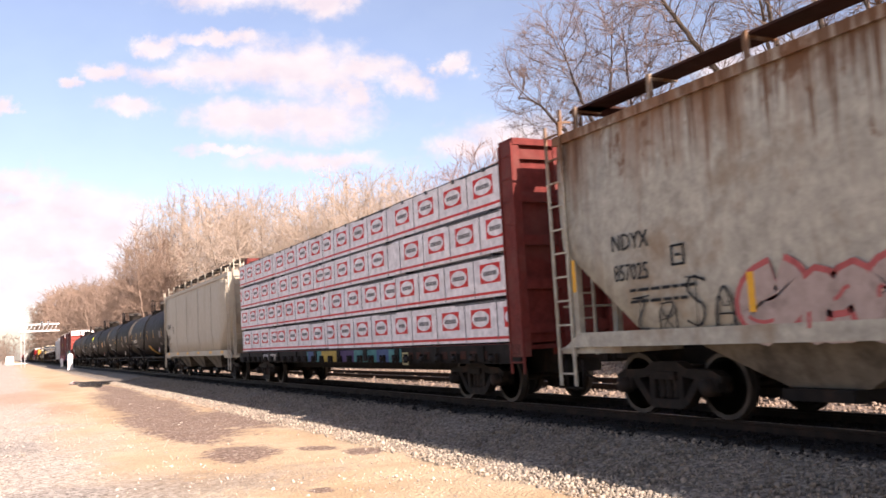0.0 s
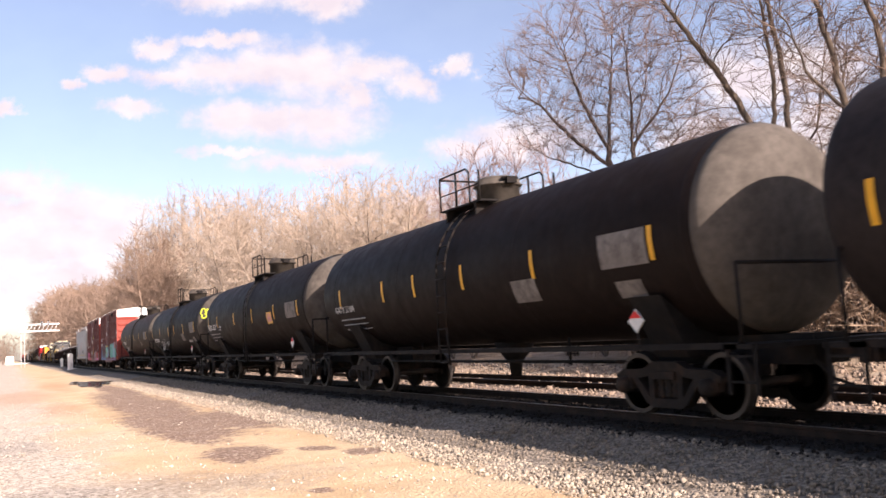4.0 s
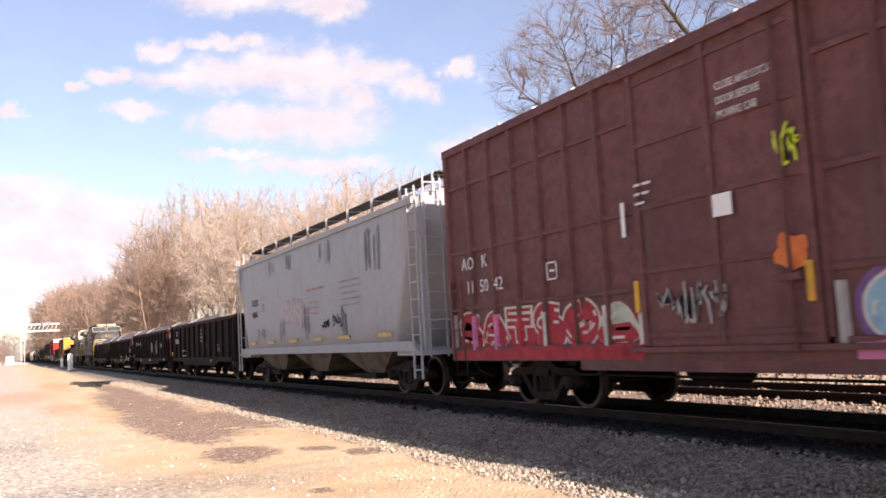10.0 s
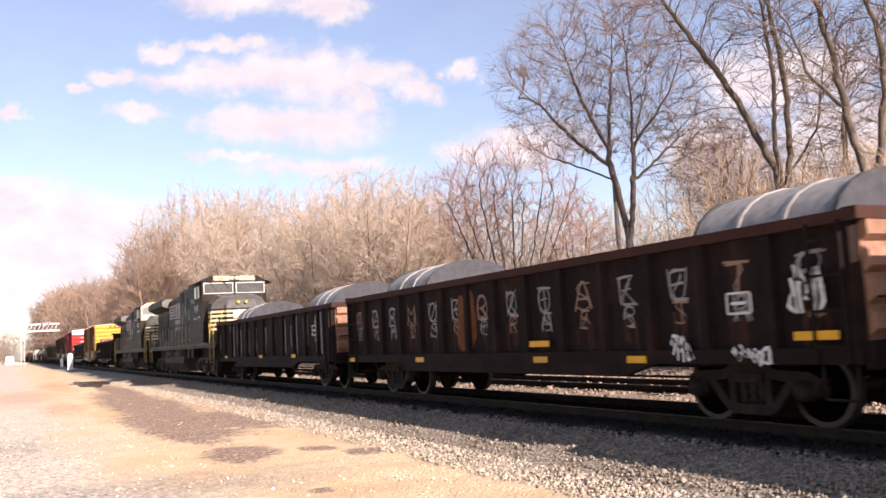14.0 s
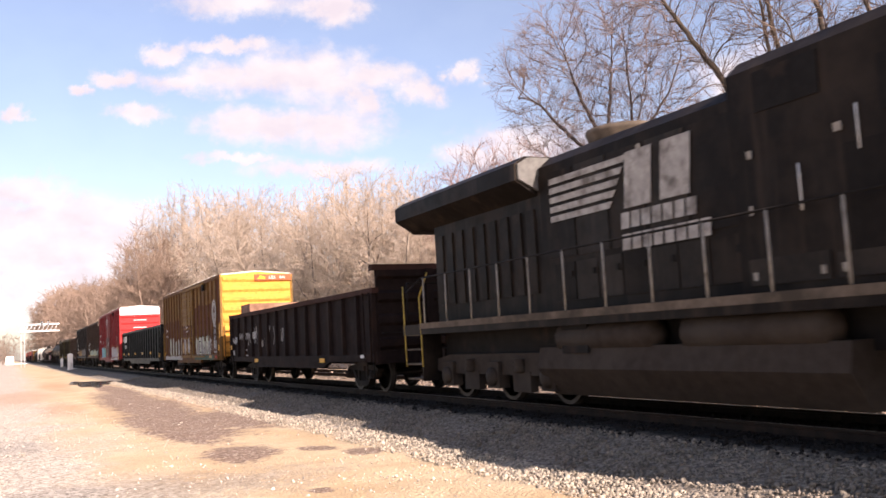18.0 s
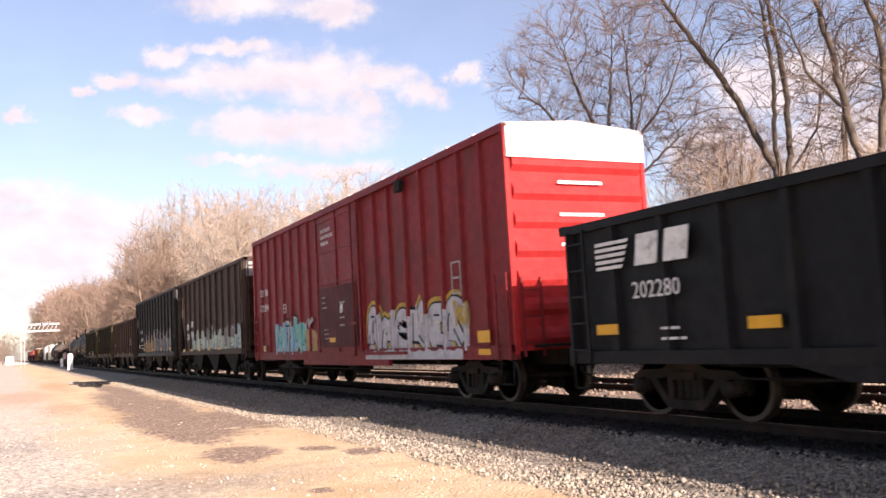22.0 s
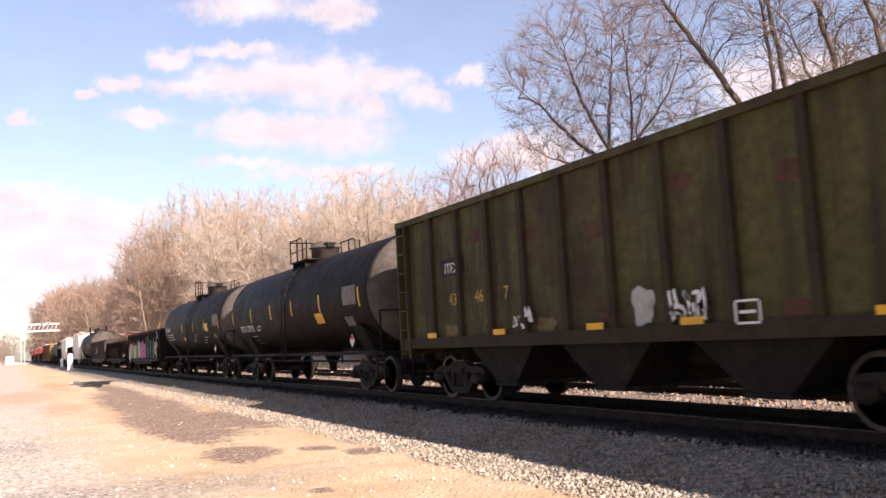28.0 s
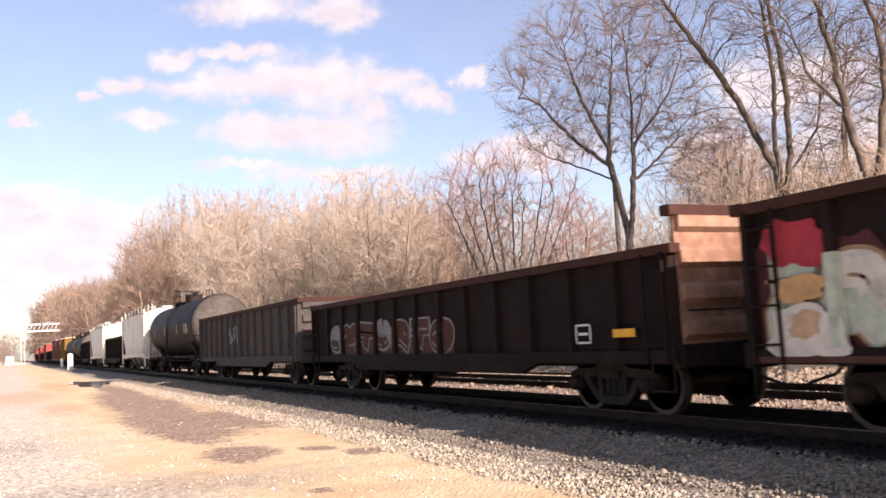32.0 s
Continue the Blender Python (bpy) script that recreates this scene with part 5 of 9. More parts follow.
def ground_material():
    m = bpy.data.materials.new("yard_ground")
    m.use_nodes = True
    nt = m.node_tree
    link = nt.links.new
    b = nt.nodes["Principled BSDF"]
    co = nt.nodes.new("ShaderNodeTexCoord")
    sep = nt.nodes.new("ShaderNodeSeparateXYZ")
    link(co.outputs["Object"], sep.inputs[0])

    def fbm(scale, detail=6.0, rough=0.6):
        n = nt.nodes.new("ShaderNodeTexNoise")
        n.inputs["Scale"].default_value, n.inputs["Detail"].default_value, n.inputs["Roughness"].default_value = scale, detail, rough
        link(co.outputs["Object"], n.inputs["Vector"])
        return n.outputs[0]

    def rng(s, a, c, lo=0.0, hi=1.0):
        r = nt.nodes.new("ShaderNodeMapRange")
        for i, v in ((1, a), (2, c), (3, lo), (4, hi)):
            r.inputs[i].default_value = v
        link(s, r.inputs[0])
        return r.outputs[0]

    def op(kind, a, c):
        n = nt.nodes.new("ShaderNodeMath")
        n.operation = kind
        for sock, v in ((n.inputs[0], a), (n.inputs[1], c)):
            if isinstance(v, float):
                sock.default_value = v
            else:
                link(v, sock)
        return n.outputs[0]

    def blend(fac, a, c):
        x = nt.nodes.new("ShaderNodeMix")
        x.data_type = "RGBA"
        link(fac, x.inputs[0])
        for sock, val in ((x.inputs[6], a), (x.inputs[7], c)):
            if isinstance(val, tuple):
                sock.default_value = (*val, 1)
            else:
                link(val, sock)
        return x.outputs[2]

    sand = blend(rng(fbm(0.5), 0.35, 0.65), (0.48, 0.33, 0.185), (0.60, 0.46, 0.295))
    sand = blend(rng(fbm(34.0, 3.0), 0.52, 0.70), sand, (0.33, 0.235, 0.145))
    sand = blend(rng(fbm(2.3), 0.52, 0.70), sand, (0.46, 0.325, 0.195))
    vor = nt.nodes.new("ShaderNodeTexVoronoi")
    vor.inputs["Scale"].default_value = 22.0
    link(co.outputs["Object"], vor.inputs["Vector"])
    stone = nt.nodes.new("ShaderNodeSeparateColor")
    link(vor.outputs["Color"], stone.inputs[0])
    gravel = blend(rng(stone.outputs[0], 0.0, 1.0), (0.10, 0.084, 0.07), (0.42, 0.365, 0.305))
    pale = blend(rng(stone.outputs[0], 0.0, 1.0), (0.27, 0.215, 0.16), (0.66, 0.57, 0.46))
    # loose pale gravel towards the camera's left, bare sand in the middle
    mix1 = blend(rng(op("ADD", op("MULTIPLY", sep.outputs[0], 0.22), fbm(0.35)), 0.62, 1.0), pale, sand)
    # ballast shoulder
    # Bed colour holds both grime and the shade under the train.
    shade_stain = blend(rng(stone.outputs[0], 0.0, 1.0), (0.009, 0.007, 0.006), (0.026, 0.021, 0.0175))
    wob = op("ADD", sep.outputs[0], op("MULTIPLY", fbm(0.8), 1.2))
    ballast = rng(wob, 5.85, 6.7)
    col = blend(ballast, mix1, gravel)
    # Shoulder colour: dust, darkened further for the strip the train shades.
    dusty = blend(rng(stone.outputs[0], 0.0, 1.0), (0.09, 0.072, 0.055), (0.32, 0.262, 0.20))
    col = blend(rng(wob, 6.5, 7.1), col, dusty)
    col = blend(rng(wob, 8.25, 8.65), col, shade_stain)
    tanbed = blend(rng(stone.outputs[0], 0.0, 1.0), (0.11, 0.078, 0.058), (0.29, 0.22, 0.17))
    col = blend(rng(wob, 11.4, 12.0), col, tanbed)
    # far bank: brown litter and rubble
    far = rng(wob, 16.6, 18.2)
    litter = blend(rng(fbm(1.2), 0.35, 0.65), (0.22, 0.15, 0.095), (0.40, 0.31, 0.22))
    col = blend(far, col, litter)
    # reddish clay showing through, then worn dark earth beside the puddle
    def lumps(*spots):
        out = None
        for cx, cy, rx, ry in spots:
            dx = op("DIVIDE", op("SUBTRACT", sep.outputs[0], cx), rx)
            dy = op("DIVIDE", op("SUBTRACT", sep.outputs[1], cy), ry)
            e = op("SQRT", op("ADD", op("MULTIPLY", dx, dx), op("MULTIPLY", dy, dy)), 0.5)
            out = e if out is None else op("MINIMUM", out, e)
        return out

    ragged = op("ADD", op("MULTIPLY", op("SUBTRACT", fbm(1.6), 0.5), 1.5), op("MULTIPLY", op("SUBTRACT", fbm(7.0, 4.0), 0.5), 1.3))
    clay = rng(op("ADD", lumps((0.3, 46.0, 1.5, 8.0), (1.6, 33.0, 0.7, 4.0), (2.4, 60.0, 0.9, 9.0), (5.6, 31.0, 0.4, 7.0)), ragged), 1.35, 0.6)
    col = blend(op("MULTIPLY", clay, 0.5), col, blend(rng(fbm(11.0), 0.4, 0.6), (0.34, 0.175, 0.095), (0.50, 0.30, 0.17)))
    grit = rng(op("ADD", lumps((0.6, 12.0, 3.0, 1.3), (2.2, 9.2, 1.4, 0.5), (-1.0, 20.0, 1.6, 2.5)), ragged), 1.3, 0.7)
    col = blend(op("MULTIPLY", grit, 0.55), col, gravel)
    damp = rng(op("ADD", lumps((4.1, 33.0, 1.0, 11.0), (3.7, 23.0, 1.0, 5.0), (5.0, 22.5, 0.85, 3.0), (3.4, 19.0, 0.5, 1.6), (4.7, 46.0, 0.6, 9.0), (3.5, 14.9, 0.55, 0.95), (4.7, 14.6, 0.3, 0.35), (5.2, 13.5, 0.3, 0.4), (3.4, 10.4, 0.14, 0.16)), ragged), 1.3, 0.92)
    earth = blend(rng(fbm(14.0, 4.0), 0.38, 0.62), (0.105, 0.062, 0.046), (0.28, 0.19, 0.142))
    earth = blend(rng(stone.outputs[1], 0.86, 0.9), earth, (0.42, 0.33, 0.25))
    col = blend(op("MULTIPLY", damp, 0.9), col, earth)
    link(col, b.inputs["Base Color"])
    b.inputs["Roughness"].default_value = 0.95
    b.inputs["Specular IOR Level"].default_value = 0.2
    bp = nt.nodes.new("ShaderNodeBump")
    bp.inputs["Strength"].default_value, bp.inputs["Distance"].default_value = 0.7, 0.03
    hgt = op("ADD", op("MULTIPLY", vor.outputs["Distance"], -0.8), fbm(12.0))
    link(hgt, bp.inputs["Height"])
    link(bp.outputs[0], b.inputs["Normal"])
    return m


M_GROUND = ground_material()


def build_ground():
    xs = [-3000, -600, -150, -60, -30, -18, -12, -9, -7, -5.5, -4.5, -3.5] + [-3 + 0.25 * i for i in range(85)] + [18.5 + i for i in range(12)] + [32, 40, 55, 80, 150, 400, 1000, 3000]
    ys = [-3000, -600, -150, -60, -30, -15, -8, -4] + [-2 + 0.3 * i for i in range(140)] + [40 + 2 * i for i in range(30)] + [100 + 10 * i for i in range(20)] + [320, 400, 600, 1000, 2000, 4500]
    v, f = [], []
    for y in ys:
        for x in xs:
            near = 1.0 if (-6 < x < 20 and -3 < y < 60) else 0.0
            z = ground_height(x, y) + near * 0.035 * noise.noise((x * 0.9, y * 0.9, 0)) + near * 0.015 * noise.noise((x * 3.1, y * 3.1, 5))
            if 7.9 < x < 15.6:
                z = min(z, -0.15)
            v.append((x, y, z))
    n = len(xs)
    for j in range(len(ys) - 1):
        for i in range(n - 1):
            a = j * n + i
            f.append((a, a + 1, a + n + 1, a + n))
    me = bpy.data.meshes.new("ground")
    me.from_pydata(v, [], f)
    me.polygons.foreach_set("use_smooth", [True] * len(f))
    me.materials.append(M_GROUND)
    tagged(new("ground", me), "sandy gravel yard with a grey ballast shoulder", "ground", kind="structure")


build_ground()


def stones(name, label, count, where, size, mat, seed):
    """Loose stones, each a small faceted lump, as one object."""
    rng_ = np.random.default_rng(seed)
    t = (1 + 5 ** 0.5) / 2
    ico = np.array([(-1, t, 0), (1, t, 0), (-1, -t, 0), (1, -t, 0), (0, -1, t), (0, 1, t), (0, -1, -t), (0, 1, -t), (t, 0, -1), (t, 0, 1), (-t, 0, -1), (-t, 0, 1)]) / 1.9
    tri = np.array([(0, 11, 5), (0, 5, 1), (0, 1, 7), (0, 7, 10), (0, 10, 11), (1, 5, 9), (5, 11, 4), (11, 10, 2), (10, 7, 6), (7, 1, 8),
                    (3, 9, 4), (3, 4, 2), (3, 2, 6), (3, 6, 8), (3, 8, 9), (4, 9, 5), (2, 4, 11), (6, 2, 10), (8, 6, 7), (9, 8, 1)])
    pts = np.array([where(rng_) for _ in range(count)])
    sc = size * np.exp(rng_.normal(0, 0.35, count))
    q = rng_.normal(size=(count, 4))
    q /= np.linalg.norm(q, axis=1)[:, None]
    w, x, y, z = q.T
    R = np.stack([1 - 2 * (y * y + z * z), 2 * (x * y - z * w), 2 * (x * z + y * w), 2 * (x * y + z * w), 1 - 2 * (x * x + z * z), 2 * (y * z - x * w), 2 * (x * z - y * w), 2 * (y * z + x * w), 1 - 2 * (x * x + y * y)], 1).reshape(-1, 3, 3)
    shape = ico[None] * (1 + rng_.normal(0, 0.16, (count, 12, 1))) * rng_.uniform(0.6, 1.25, (count, 1, 3))
    verts = np.einsum("nij,nkj->nki", R, shape) * (sc[:, None, None] * 0.5) + pts[:, None]
    verts = verts.reshape(-1, 3)
    faces = (tri[None] + 12 * np.arange(count)[:, None, None]).reshape(-1, 3)
    me = bpy.data.meshes.new(name)
    me.vertices.add(len(verts))
    me.vertices.foreach_set("co", verts.ravel())
    me.loops.add(faces.size)
    me.loops.foreach_set("vertex_index", faces.ravel())
    me.polygons.add(len(faces))
    me.polygons.foreach_set("loop_start", np.arange(0, faces.size, 3))
    me.update(calc_edges=True)
    me.materials.append(mat)
    return tagged(new(name, me), label, "gravel", kind="stuff")


M_STONE = surface("ballast_stone", (0.45, 0.375, 0.285), 0.9, 0, (0.34, 0.27, 0.21), 0.4, 3, by_island=0.95, bump=0.2)
M_STONE2 = surface("pale_gravel_stone", (0.62, 0.53, 0.43), 0.9, 0, (0.45, 0.35, 0.26), 0.4, 3, by_island=0.9, bump=0.2)
M_STONE3 = surface("rubble_stone", (0.30, 0.225, 0.17), 0.9, 0, (0.25, 0.18, 0.12), 0.4, 3, by_island=0.8, bump=0.2)


# Two darker stone sets: dirt plus the train's shade put into the colour.
M_STONE5 = surface("dusty_shaded_stone", (0.29, 0.24, 0.187), 0.9, 0, (0.165, 0.128, 0.098), 0.4, 3, by_island=0.95, bump=0.2)
M_STONE4 = surface("stained_shaded_stone", (0.024, 0.019, 0.016), 0.9, 0, (0.015, 0.012, 0.010), 0.4, 3, by_island=0.7, bump=0.2)


def near_bias(r, y0, y1):
    return y0 + (y1 - y0) * r.random() ** 1.9


def on_ballast(r):
    y = near_bias(r, 3.0, 60.0)
    x = 5.35 + 1.0 * r.random() ** 0.8
    return (x, y, ground_height(x, y) + 0.012)


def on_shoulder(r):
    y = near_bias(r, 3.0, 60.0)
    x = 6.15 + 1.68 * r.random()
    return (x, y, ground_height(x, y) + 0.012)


def on_bed(r):
    y = near_bias(r, 3.5, 70.0)
    x = r.uniform(11.3, 15.6)
    return (x, y, -0.15 + 0.0 * x)


def on_shaded_bed(r):
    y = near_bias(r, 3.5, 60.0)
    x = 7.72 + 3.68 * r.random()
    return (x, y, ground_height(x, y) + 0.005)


def on_yard(r):
    y = near_bias(r, 5.0, 40.0)
    x = r.uniform(-3.0, 5.6)
    if 2.7 < x < 5.2 and 13.5 < y < 46 and r.random() < 0.9:
        x -= 4.0
    return (x, y, ground_height(x, y) + 0.0)


def on_far(r):
    y = near_bias(r, 8.0, 70.0)
    x = r.uniform(15.4, 21.0)
    return (x, y, ground_height(x, y) + 0.02)


stones("ballast", "grey crushed-stone ballast beside the rails", 13000, on_ballast, 0.036, M_STONE, 1)
stones("shoulder_ballast", "dusty ballast darkened for the train's shade", 15000, on_shoulder, 0.034, M_STONE5, 6)
stones("track_ballast", "sunlit crushed stone between the two tracks", 6000, on_bed, 0.06, M_STONE3, 2)
stones("stained_ballast", "stained ballast darkened for the shade under the train", 8000, on_shaded_bed, 0.048, M_STONE4, 5)
stones("yard_gravel", "pale loose gravel on the yard", 8000, on_yard, 0.022, M_STONE2, 3)
stones("bank_rubble", "brown rubble beyond the second track", 5000, on_far, 0.10, M_STONE3, 4)


def rail_profile(x):
    return [(x - 0.07, -0.17), (x - 0.07, -0.155), (x - 0.012, -0.13), (x - 0.012, -0.045), (x - 0.036, -0.035), (x - 0.036, -0.004), (x - 0.028, 0.0),
            (x + 0.028, 0.0), (x + 0.036, -0.004), (x + 0.036, -0.035), (x + 0.012, -0.045), (x + 0.012, -0.13), (x + 0.07, -0.155), (x + 0.07, -0.17)]


def track(cx, name, label, seed):
    tr = tagged(new(name), label, "railway track", kind="structure")
    for s in (-1, 1):
        r = part("rail", Geo().prism(rail_profile(cx + s * 0.757), "y", -150, 700), M_RAIL, tr, "rust-brown steel rail")
        part("rail_head", Geo().box(cx + s * 0.757 - 0.026, cx + s * 0.757 + 0.026, -150, 700, -0.001, 0.002), M_RAILTOP, r, "polished running surface")
    rnd = random.Random(seed)
    tie = Geo().prism([(-0.115, -0.33), (-0.115, -0.165), (-0.10, -0.152), (0.10, -0.152), (0.115, -0.165), (0.115, -0.33)], "x", -1.3, 1.3).mesh("tie", M_TIE)
    tp = Geo().box(-0.16, 0.16, -0.09, 0.09, -0.155, -0.135).mesh("tie_plate", M_RAIL)
    for k in range(130):
        t = part("tie", tie, None, tr, "", (cx + rnd.uniform(-0.05, 0.05), 2.0 + 0.51 * k + rnd.uniform(-0.03, 0.03), rnd.uniform(-0.004, 0.012)))
        t.rotation_euler = (0, 0, rnd.uniform(-0.015, 0.015))
    g = Geo()
    for k in range(400):
        y = 2.0 + 0.51 * (130 + k)
        g.box(cx - 1.3, cx + 1.3, y - 0.115, y + 0.115, -0.3, -0.15)
    for k in range(120):
        y = 1.5 - 0.51 * k
        g.box(cx - 1.3, cx + 1.3, y - 0.115, y + 0.115, -0.3, -0.15)
    tagged(part("far_ties", g, M_TIE, tr), "dark wooden ties", kind="stuff")


track(TRACK, "railway_track_main", "main track with rusty rails on dark ties", 3)
track(TRACK2, "railway_track_second", "second track with rusty rails on dark ties", 4)

# ---------- trees ----------
M_BARK = surface("bark_grey_brown", (0.10, 0.08, 0.066), 0.95, 0, (0.19, 0.16, 0.13), 0.4, 2, bump=0.4, bump_scale=12)
M_TWIG = surface("twig_brown", (0.15, 0.105, 0.082), 0.95, bump=0)
M_BARKPALE = surface("bark_pale", (0.30, 0.235, 0.18), 0.95, 0, (0.16, 0.115, 0.085), 0.4, 2, bump=0.4, bump_scale=12)
M_THICKET = surface("thicket_brown", (0.265, 0.19, 0.135), 0.95, bump=0)
M_TWIGRED = surface("twig_reddish", (0.30, 0.19, 0.155), 0.95, bump=0)
M_TWIGPALE = surface("twig_pale", (0.40, 0.315, 0.245), 0.95, bump=0)
M_TWIGELM = surface("twig_grey_brown", (0.165, 0.12, 0.105), 0.95, bump=0)
M_TWIGMID = surface("twig_mid_brown", (0.37, 0.28, 0.205), 0.95, bump=0)
M_BARKLIT = surface("bark_light_brown", (0.125, 0.095, 0.072), 0.95, 0, (0.08, 0.065, 0.055), 0.45, 2, bump=0.4, bump_scale=12)
M_TWIGFAR = surface("twig_far_brown", (0.25, 0.175, 0.13), 0.95, bump=0)
M_BARKDARK = surface("bark_dark", (0.085, 0.066, 0.058), 0.95, 0, (0.15, 0.12, 0.10), 0.35, 2, bump=0.4, bump_scale=12)


def colonise(seed, stems, crown, count, step=0.4, reach=3.0, kill=0.7, up=0.12, tip=0.012, power=2.35, twigs=2, twig_len=0.6, jitter=0.12, hold=0.9, thick=1.0, bent=False):
    """Segments (p, q, r1, r2, level) of a bare tree whose limbs grow towards free places of its crown.
    stems: paths of (across, away, up); crown: lumps of (across, away, up, radii)."""
    rng_ = np.random.default_rng(seed)
    basis = np.array([(0.893, -0.449, 0), (0.449, 0.893, 0), (0, 0, 1)])
    pos, par = [], []
    for s in stems:
        pts = np.array(s, float)
        last = -1
        if pos:
            d = np.linalg.norm(np.array(pos) - pts[0], axis=1)
            last = int(d.argmin()) if d.min() < 0.6 else -1
        for p, q in zip(pts, pts[1:]):
            n = max(1, int(np.linalg.norm(q - p) / step))
            for i in range(n + 1 if last < 0 else n):
                t = i / n if last < 0 else (i + 1) / n
                pos.append(p + (q - p) * t + rng_.normal(0, 0.025, 3) * (1 if t > 0 else 0))
                par.append(last)
                last = len(pos) - 1
    share = np.array([c[3] * c[4] * c[5] for c in crown])
    pick = rng_.choice(len(crown), count, p=share / share.sum())
    v = rng_.normal(size=(count, 3))
    v *= (rng_.random(count) ** (1 / 2.4) / np.linalg.norm(v, axis=1))[:, None]
    lump = np.array([c[:6] for c in crown])[pick]
    att = lump[:, :3] + v * lump[:, 3:6]
    P = np.array(pos)
    H = np.array([P[i] - P[a] if a >= 0 else (0, 0, step) for i, a in enumerate(par)]) / step
    near = np.linalg.norm(att[:, None] - P[None], axis=2)
    idx, dist = near.argmin(1), near.min(1)
    for _ in range(70):
        live = dist < reach
        if not live.any():
            break
        pull = att[live] - P[idx[live]]
        pull /= np.linalg.norm(pull, axis=1)[:, None] + 1e-6
        total = np.zeros_like(P)
        np.add.at(total, idx[live], pull)
        src = np.unique(idx[live])
        d = total[src] / (np.linalg.norm(total[src], axis=1)[:, None] + 1e-6) + hold * H[src] + rng_.normal(0, jitter, (len(src), 3)) + np.array((0, 0, up))
        d /= np.linalg.norm(d, axis=1)[:, None] + 1e-6
        fresh = P[src] + d * step
        n0 = len(P)
        P = np.vstack((P, fresh))
        H = np.vstack((H, d))
        par += [int(i) for i in src]
        near = np.linalg.norm(att[:, None] - fresh[None], axis=2)
        j, dj = near.argmin(1), near.min(1)
        better = dj < dist
        idx = np.where(better, j + n0, idx)
        dist = np.minimum(dist, dj)
        keep = dist > kill
        att, idx, dist = att[keep], idx[keep], dist[keep]
        if len(P) > 12000:
            break
    n = len(P)
    load = np.zeros(n)
    kids = np.zeros(n, int)
    for i in range(n - 1, -1, -1):
        if kids[i] == 0:
            load[i] = tip ** power
        if par[i] >= 0:
            load[par[i]] += load[i]
            kids[par[i]] += 1
    rad = load ** (1 / power)
    rad = np.where(rad > 3 * tip, rad * (1 + (thick - 1) * np.clip((rad - 3 * tip) / (5 * tip), 0, 1)), rad)
    W = P @ basis
    segs = []
    for i in range(n):
        if par[i] >= 0:
            a = par[i]
            level = 0 if rad[i] > 5.5 * tip else (1 if rad[i] > 2.2 * tip else 2)
            segs.append((W[a], W[i], min(rad[a], rad[i] * 1.25), rad[i], level))
    thin = [i for i in range(n) if rad[i] < 1.9 * tip and par[i] >= 0]
    for i in thin:
        ax = W[i] - W[par[i]]
        ax /= np.linalg.norm(ax) + 1e-6
        for _ in range(twigs):
            d = ax + rng_.normal(0, 0.42, 3) + np.array((0, 0, 0.2))
            d /= np.linalg.norm(d)
            m = W[i] + d * twig_len * rng_.uniform(0.35, 0.7) * (1 if bent else 1.6)
            e = m + (d + rng_.normal(0, 0.22, 3)) * twig_len * rng_.uniform(0.3, 0.7)
            segs.append((W[i], m, tip * 0.75, tip * 0.6, 2))
            if bent:
                segs.append((m, e, tip * 0.6, tip * 0.35, 2))
    return segs


def seg_mesh(name, segs, mat, sides):
    if not segs:
        return None
    P = np.array([s[0] for s in segs])
    Q = np.array([s[1] for s in segs])
    r1 = np.array([s[2] for s in segs])
    r2 = np.array([s[3] for s in segs])
    d = Q - P
    d /= np.linalg.norm(d, axis=1)[:, None] + 1e-9
    P = P - d * (0.35 * r1)[:, None]
    ref = np.where(np.abs(d[:, 2:3]) < 0.9, np.array([[0, 0, 1.0]]), np.array([[1.0, 0, 0]]))
    a = np.cross(d, ref)
    a /= np.linalg.norm(a, axis=1)[:, None]
    b = np.cross(d, a)
    ang = np.arange(sides) * 2 * math.pi / sides
    ring = a[:, None] * np.cos(ang)[None, :, None] + b[:, None] * np.sin(ang)[None, :, None]
    v = np.concatenate([P[:, None] + ring * r1[:, None, None], Q[:, None] + ring * r2[:, None, None]], 1).reshape(-1, 3)
    n = len(segs)
    i = np.arange(sides)
    j = (i + 1) % sides
    quad = np.stack([i, j, j + sides, i + sides], 1)
    f = (quad[None] + (2 * sides * np.arange(n))[:, None, None]).reshape(-1, 4)
    me = bpy.data.meshes.new(name)
    me.vertices.add(len(v))
    me.vertices.foreach_set("co", v.ravel())
    me.loops.add(f.size)
    me.loops.foreach_set("vertex_index", f.ravel().astype(np.int32))
    me.polygons.add(len(f))
    me.polygons.foreach_set("loop_start", np.arange(0, f.size, 4))
    me.polygons.foreach_set("use_smooth", np.ones(len(f), bool))
    me.update(calc_edges=True)
    me.materials.append(mat)
    return me


def tree_kind(seed, label, twig, stems, crown, count, bark=None, **kw):
    """Meshes of one kind of bare tree: trunk and limbs, the crown of twigs, and its height."""
    bark = bark or M_BARK
    segs = colonise(seed, stems, crown, count, **kw)
    trunk = seg_mesh("trunk", [s for s in segs if s[4] == 0], bark, 7)
    limbs = seg_mesh("branching", [s for s in segs if s[4] == 1], bark, 4)
    crown_mesh = seg_mesh("crown", [s for s in segs if s[4] > 1], twig, 3)
    return trunk, limbs, crown_mesh, label, max(s[1][2] for s in segs)


